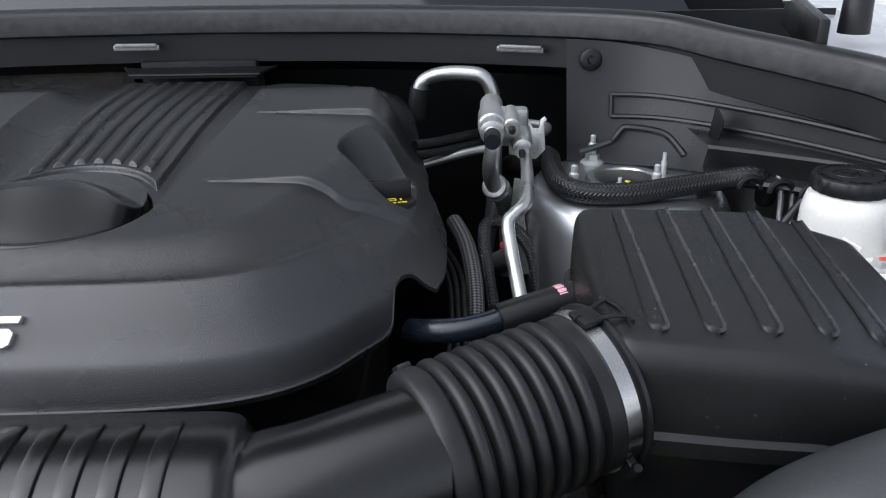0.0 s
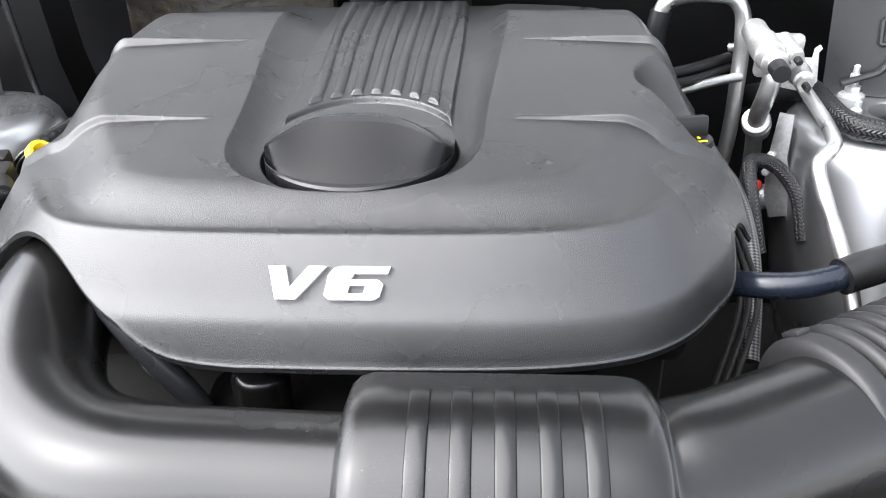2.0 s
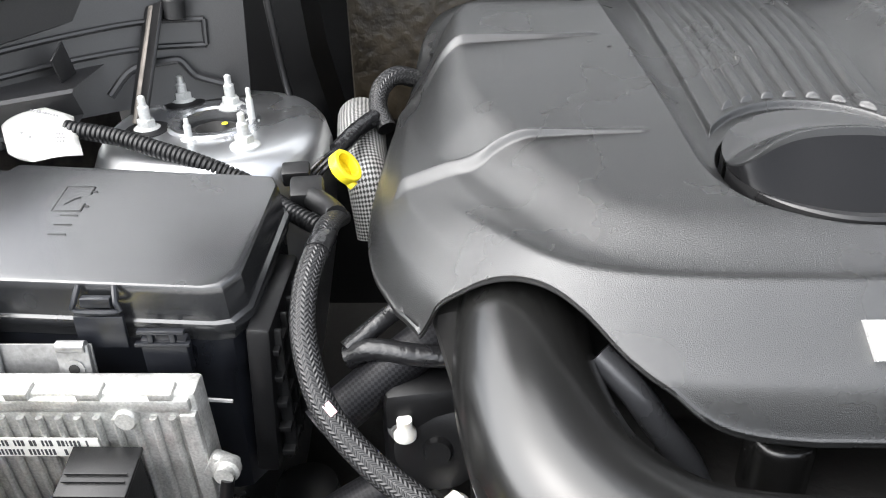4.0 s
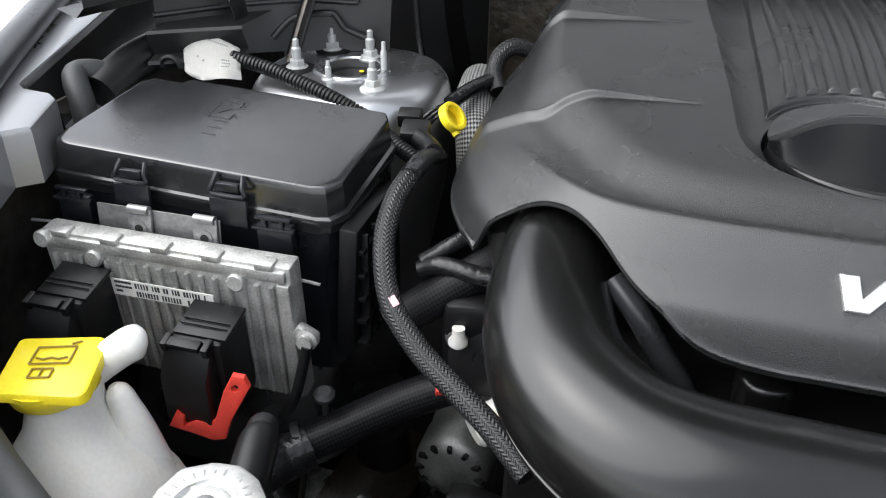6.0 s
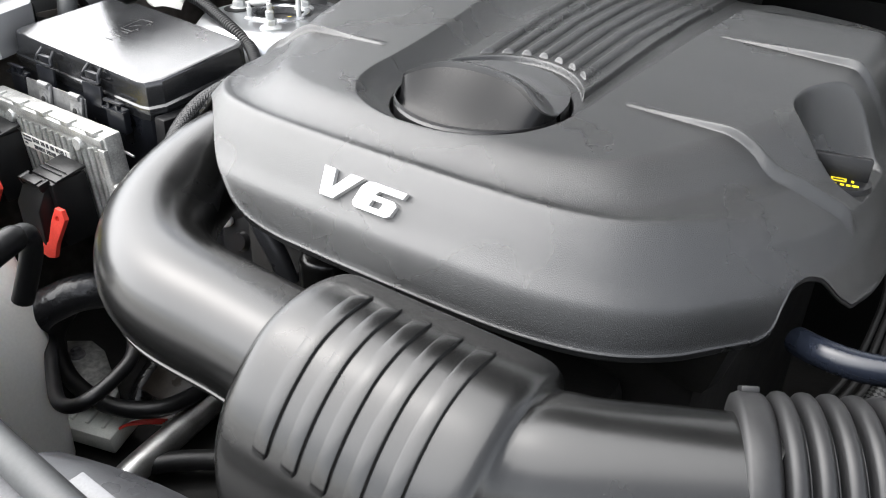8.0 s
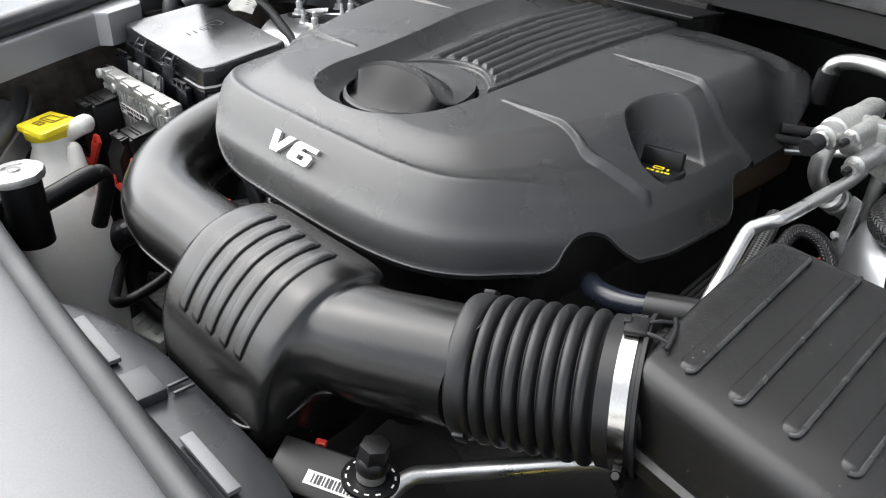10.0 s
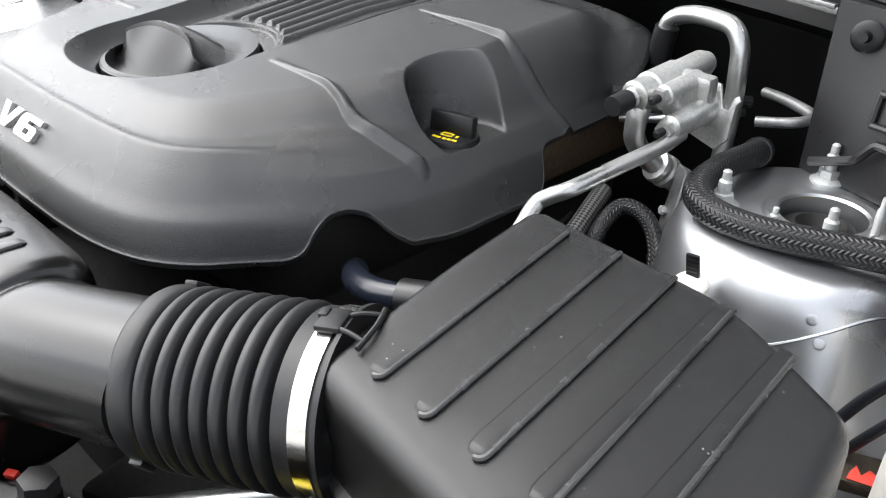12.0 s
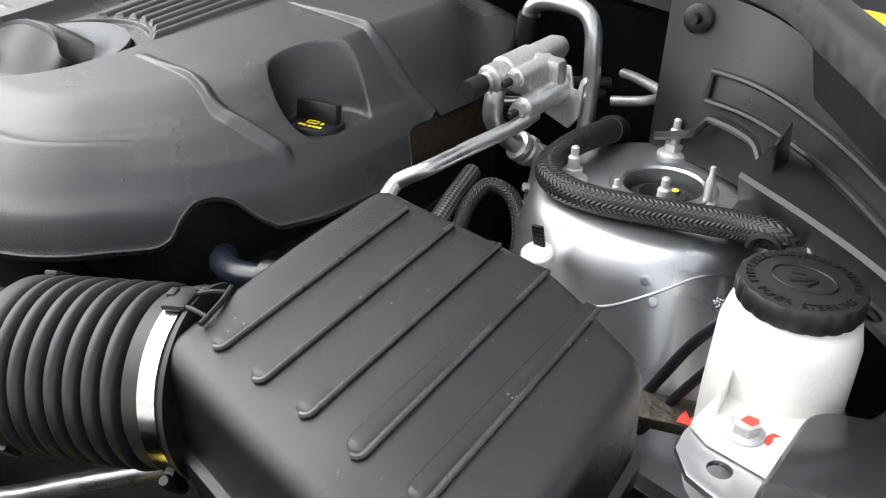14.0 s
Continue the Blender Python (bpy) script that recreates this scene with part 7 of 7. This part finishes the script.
# ---- front cross member ----
bm = B()
FR = [(-0.80, 0.50, 0.80), (-0.66, 0.44, 0.80), (-0.54, 0.368, 0.80), (-0.45, 0.322, 0.80), (-0.36, 0.30, 0.803), (-0.1, 0.283, 0.806), (0.1, 0.272, 0.812), (0.3, 0.262, 0.816), (0.45, 0.262, 0.816), (0.62, 0.30, 0.81), (0.80, 0.38, 0.80)]
line = spline(FR, 8)
add_tube(bm, line, 0.0125, 12, smooth=False)
fs = solid("front_seal", bm, M_GREY, "grey rubber bulb seal along the front panel", "rubber strip")
bm = B()
P = np.stack([line + d for d in ((0, 0.016, -0.05), (0, 0.016, -0.010), (0, 0.014, -0.008), (0, -0.02, -0.010), (0, -0.03, -0.004), (0, -0.10, -0.002), (0, -0.22, -0.03), (0, -0.24, -0.30))])
add_grid(bm, P)
# silver panel in darker grey: its weaker reflected light is put into the colour
solid("trim_front_panel", bm, M_STRIP, "silver radiator support panel in a toned-down grey", "front panel", "structure")
bm = B()
P = np.array([[(x, y, z) for x in np.linspace(-0.10, 0.36, 24)] for y, z in ((0.285, 0.792), (0.290, 0.797), (0.33, 0.795), (0.345, 0.785), (0.352, 0.76), (0.355, 0.55))])
for j, x in enumerate(np.linspace(-0.10, 0.36, 24)):
    P[2:, j, 1] -= 1.2 * max(0, abs(x - 0.12) - 0.06) ** 2
add_grid(bm, P)
shroud = solid("fan_shroud", bm, M_SHROUD, "dark grey plastic fan shroud behind the front panel", "fan shroud")
bm = B()
add_box(bm, (0.045, 0.028, 0.012), pose(0.090, 0.300, 0.802, 0, 0, -2), 0.002)
add_box(bm, (0.003, 0.020, 0.003), pose(0.100, 0.328, 0.798), 0.0005)
add_box(bm, (0.003, 0.020, 0.003), pose(0.112, 0.328, 0.798), 0.0005)
part("clip_box", bm, M_SHROUD, shroud)
for x, w in ((-0.005, 0.09), (0.212, 0.08)):
    bm = B()
    add_box(bm, (w, 0.012, 0.005), pose(x, 0.298, 0.802, 0, 0, -1), 0.001)
    part("edge_clip", bm, M_STRIP, shroud, "pale grey edge strip")
# front right: snorkel, module, service port, pipe
bm = B()
add_tube(bm, [(0.495, 0.415, 0.795, 0.02), (0.51, 0.422, 0.812, 0.036), (0.55, 0.43, 0.832, 0.046), (0.62, 0.44, 0.851, 0.05), (0.72, 0.45, 0.87, 0.052), (0.86, 0.46, 0.888, 0.052)], 0, 28, 8, flat=0.9)
snorkel = solid("fresh_air_snorkel", bm, M_GREY, "grey rubber fresh air snorkel in front of the filter box", "air snorkel")
bm = B()
add_tube(bm, [(0.60, 0.393, 0.871), (0.70, 0.402, 0.902), (0.84, 0.41, 0.925)], 0.005, 8, 5)
part("seam_bead", bm, M_GREY, snorkel)
bm = B()
for k in range(6):
    add_box(bm, (0.0025, 0.06, 0.02), pose(0.446 + 0.014 * k, 0.505, 0.786), 0)
    add_box(bm, (0.08, 0.0025, 0.02), pose(0.481, 0.475 + 0.012 * k, 0.786), 0)
solid("grille_tray", bm, M_BLACK, "black plastic lattice tray below the intake hose", "tray")
port = thing("service_port", (0.318, 0.385, 0.76), "black hexagonal service port cap on an aluminium fitting", "service port")
mP = pose(0.296, 0.394, 0.795, -6, 4)
bm = B()
add_lathe(bm, [(0.006, -0.05), (0.009, -0.045), (0.009, -0.01), (0.012, -0.008), (0.012, 0.0)], mP, 20)
part("fitting", bm, M_ALU, port)
bm = B()
add_lathe(bm, [(0.0125, 0.0), (0.0135, 0.002), (0.0135, 0.010), (0.011, 0.013)], mP, 24)
add_prism(bm, hexpoly(0.0125), 0.014, mP @ pose(0, 0, 0.012), 0.001)
part("cap", bm, M_BLACK, port)
bm = B()
add_lathe(bm, [(0.012, -0.012), (0.024, -0.012), (0.024, -0.009), (0.012, -0.009)], mP, 32)
disc = part("tag_ring", bm, M_BLACK, port)
bm = B()
for a in np.linspace(0.4, 5.9, 13):
    add_box(bm, (0.0015, 0.004, 0.0004), mP @ pose(0, 0, 0, 0, 0, math.degrees(a)) @ pose(0.020, 0, -0.0087), 0)
part("print", bm, M_LABEL, disc)
bm = B()
add_tube(bm, [(0.296, 0.396, 0.735), (0.29, 0.42, 0.745), (0.292, 0.44, 0.752), (0.31, 0.458, 0.757), (0.35, 0.483, 0.776), (0.42, 0.525, 0.808), (0.47, 0.55, 0.82)], 0.008, 14, 8)
solid("refrigerant_pipe", bm, M_PIPE, "bare aluminium refrigerant pipe below the intake hose", "pipe")
mod = thing("fan_module", (0.265, 0.37, 0.72), "black fan control module with a white bar code label", "control module")
bm = B()
add_box(bm, (0.10, 0.045, 0.03), pose(0.258, 0.378, 0.762, 24, 0, 24), 0.003)
part("housing", bm, M_BLACK, mod)
bm = B()
add_box(bm, (0.05, 0.012, 0.001), pose(0.258, 0.378, 0.762, 24, 0, 24) @ pose(0.01, -0.006, 0.0155), 0)
lab = part("label", bm, M_LABEL, mod)
bm = B()
for k in range(12):
    add_box(bm, (0.0012 + 0.0008 * (k % 3), 0.008, 0.0005), pose(0.258, 0.378, 0.762, 24, 0, 24) @ pose(-0.008 + 0.0034 * k, -0.006, 0.0162), 0)
part("bar_code", bm, M_INK, lab)
bm = B()
add_box(bm, (0.010, 0.006, 0.006), pose(0.219, 0.398, 0.765, 10, 0, 30), 0.001)
part("red_lock", bm, M_RED, mod)
bm = B()
add_lathe(bm, [(0.014, 0), (0.022, 0.002), (0.022, 0.006), (0.010, 0.010)], pose(0.425, 0.40, 0.70), 24)
add_tube(bm, [(0.435, 0.40, 0.71), (0.445, 0.405, 0.717), (0.452, 0.41, 0.717)], 0.006, 10, 3)
solid("yellow_cap", bm, M_YELLOW, "yellow plastic cap low behind the front panel", "cap")
bm = B()
add_box(bm, (0.16, 0.12, 0.10), pose(0.30, 0.47, 0.66), 0.015)
add_box(bm, (0.34, 0.10, 0.04), pose(0.33, 0.53, 0.70, 0, -12, 12), 0.01)
solid("accessory_housing", bm, M_DARK, "dark accessory housing below the hose", "housing")
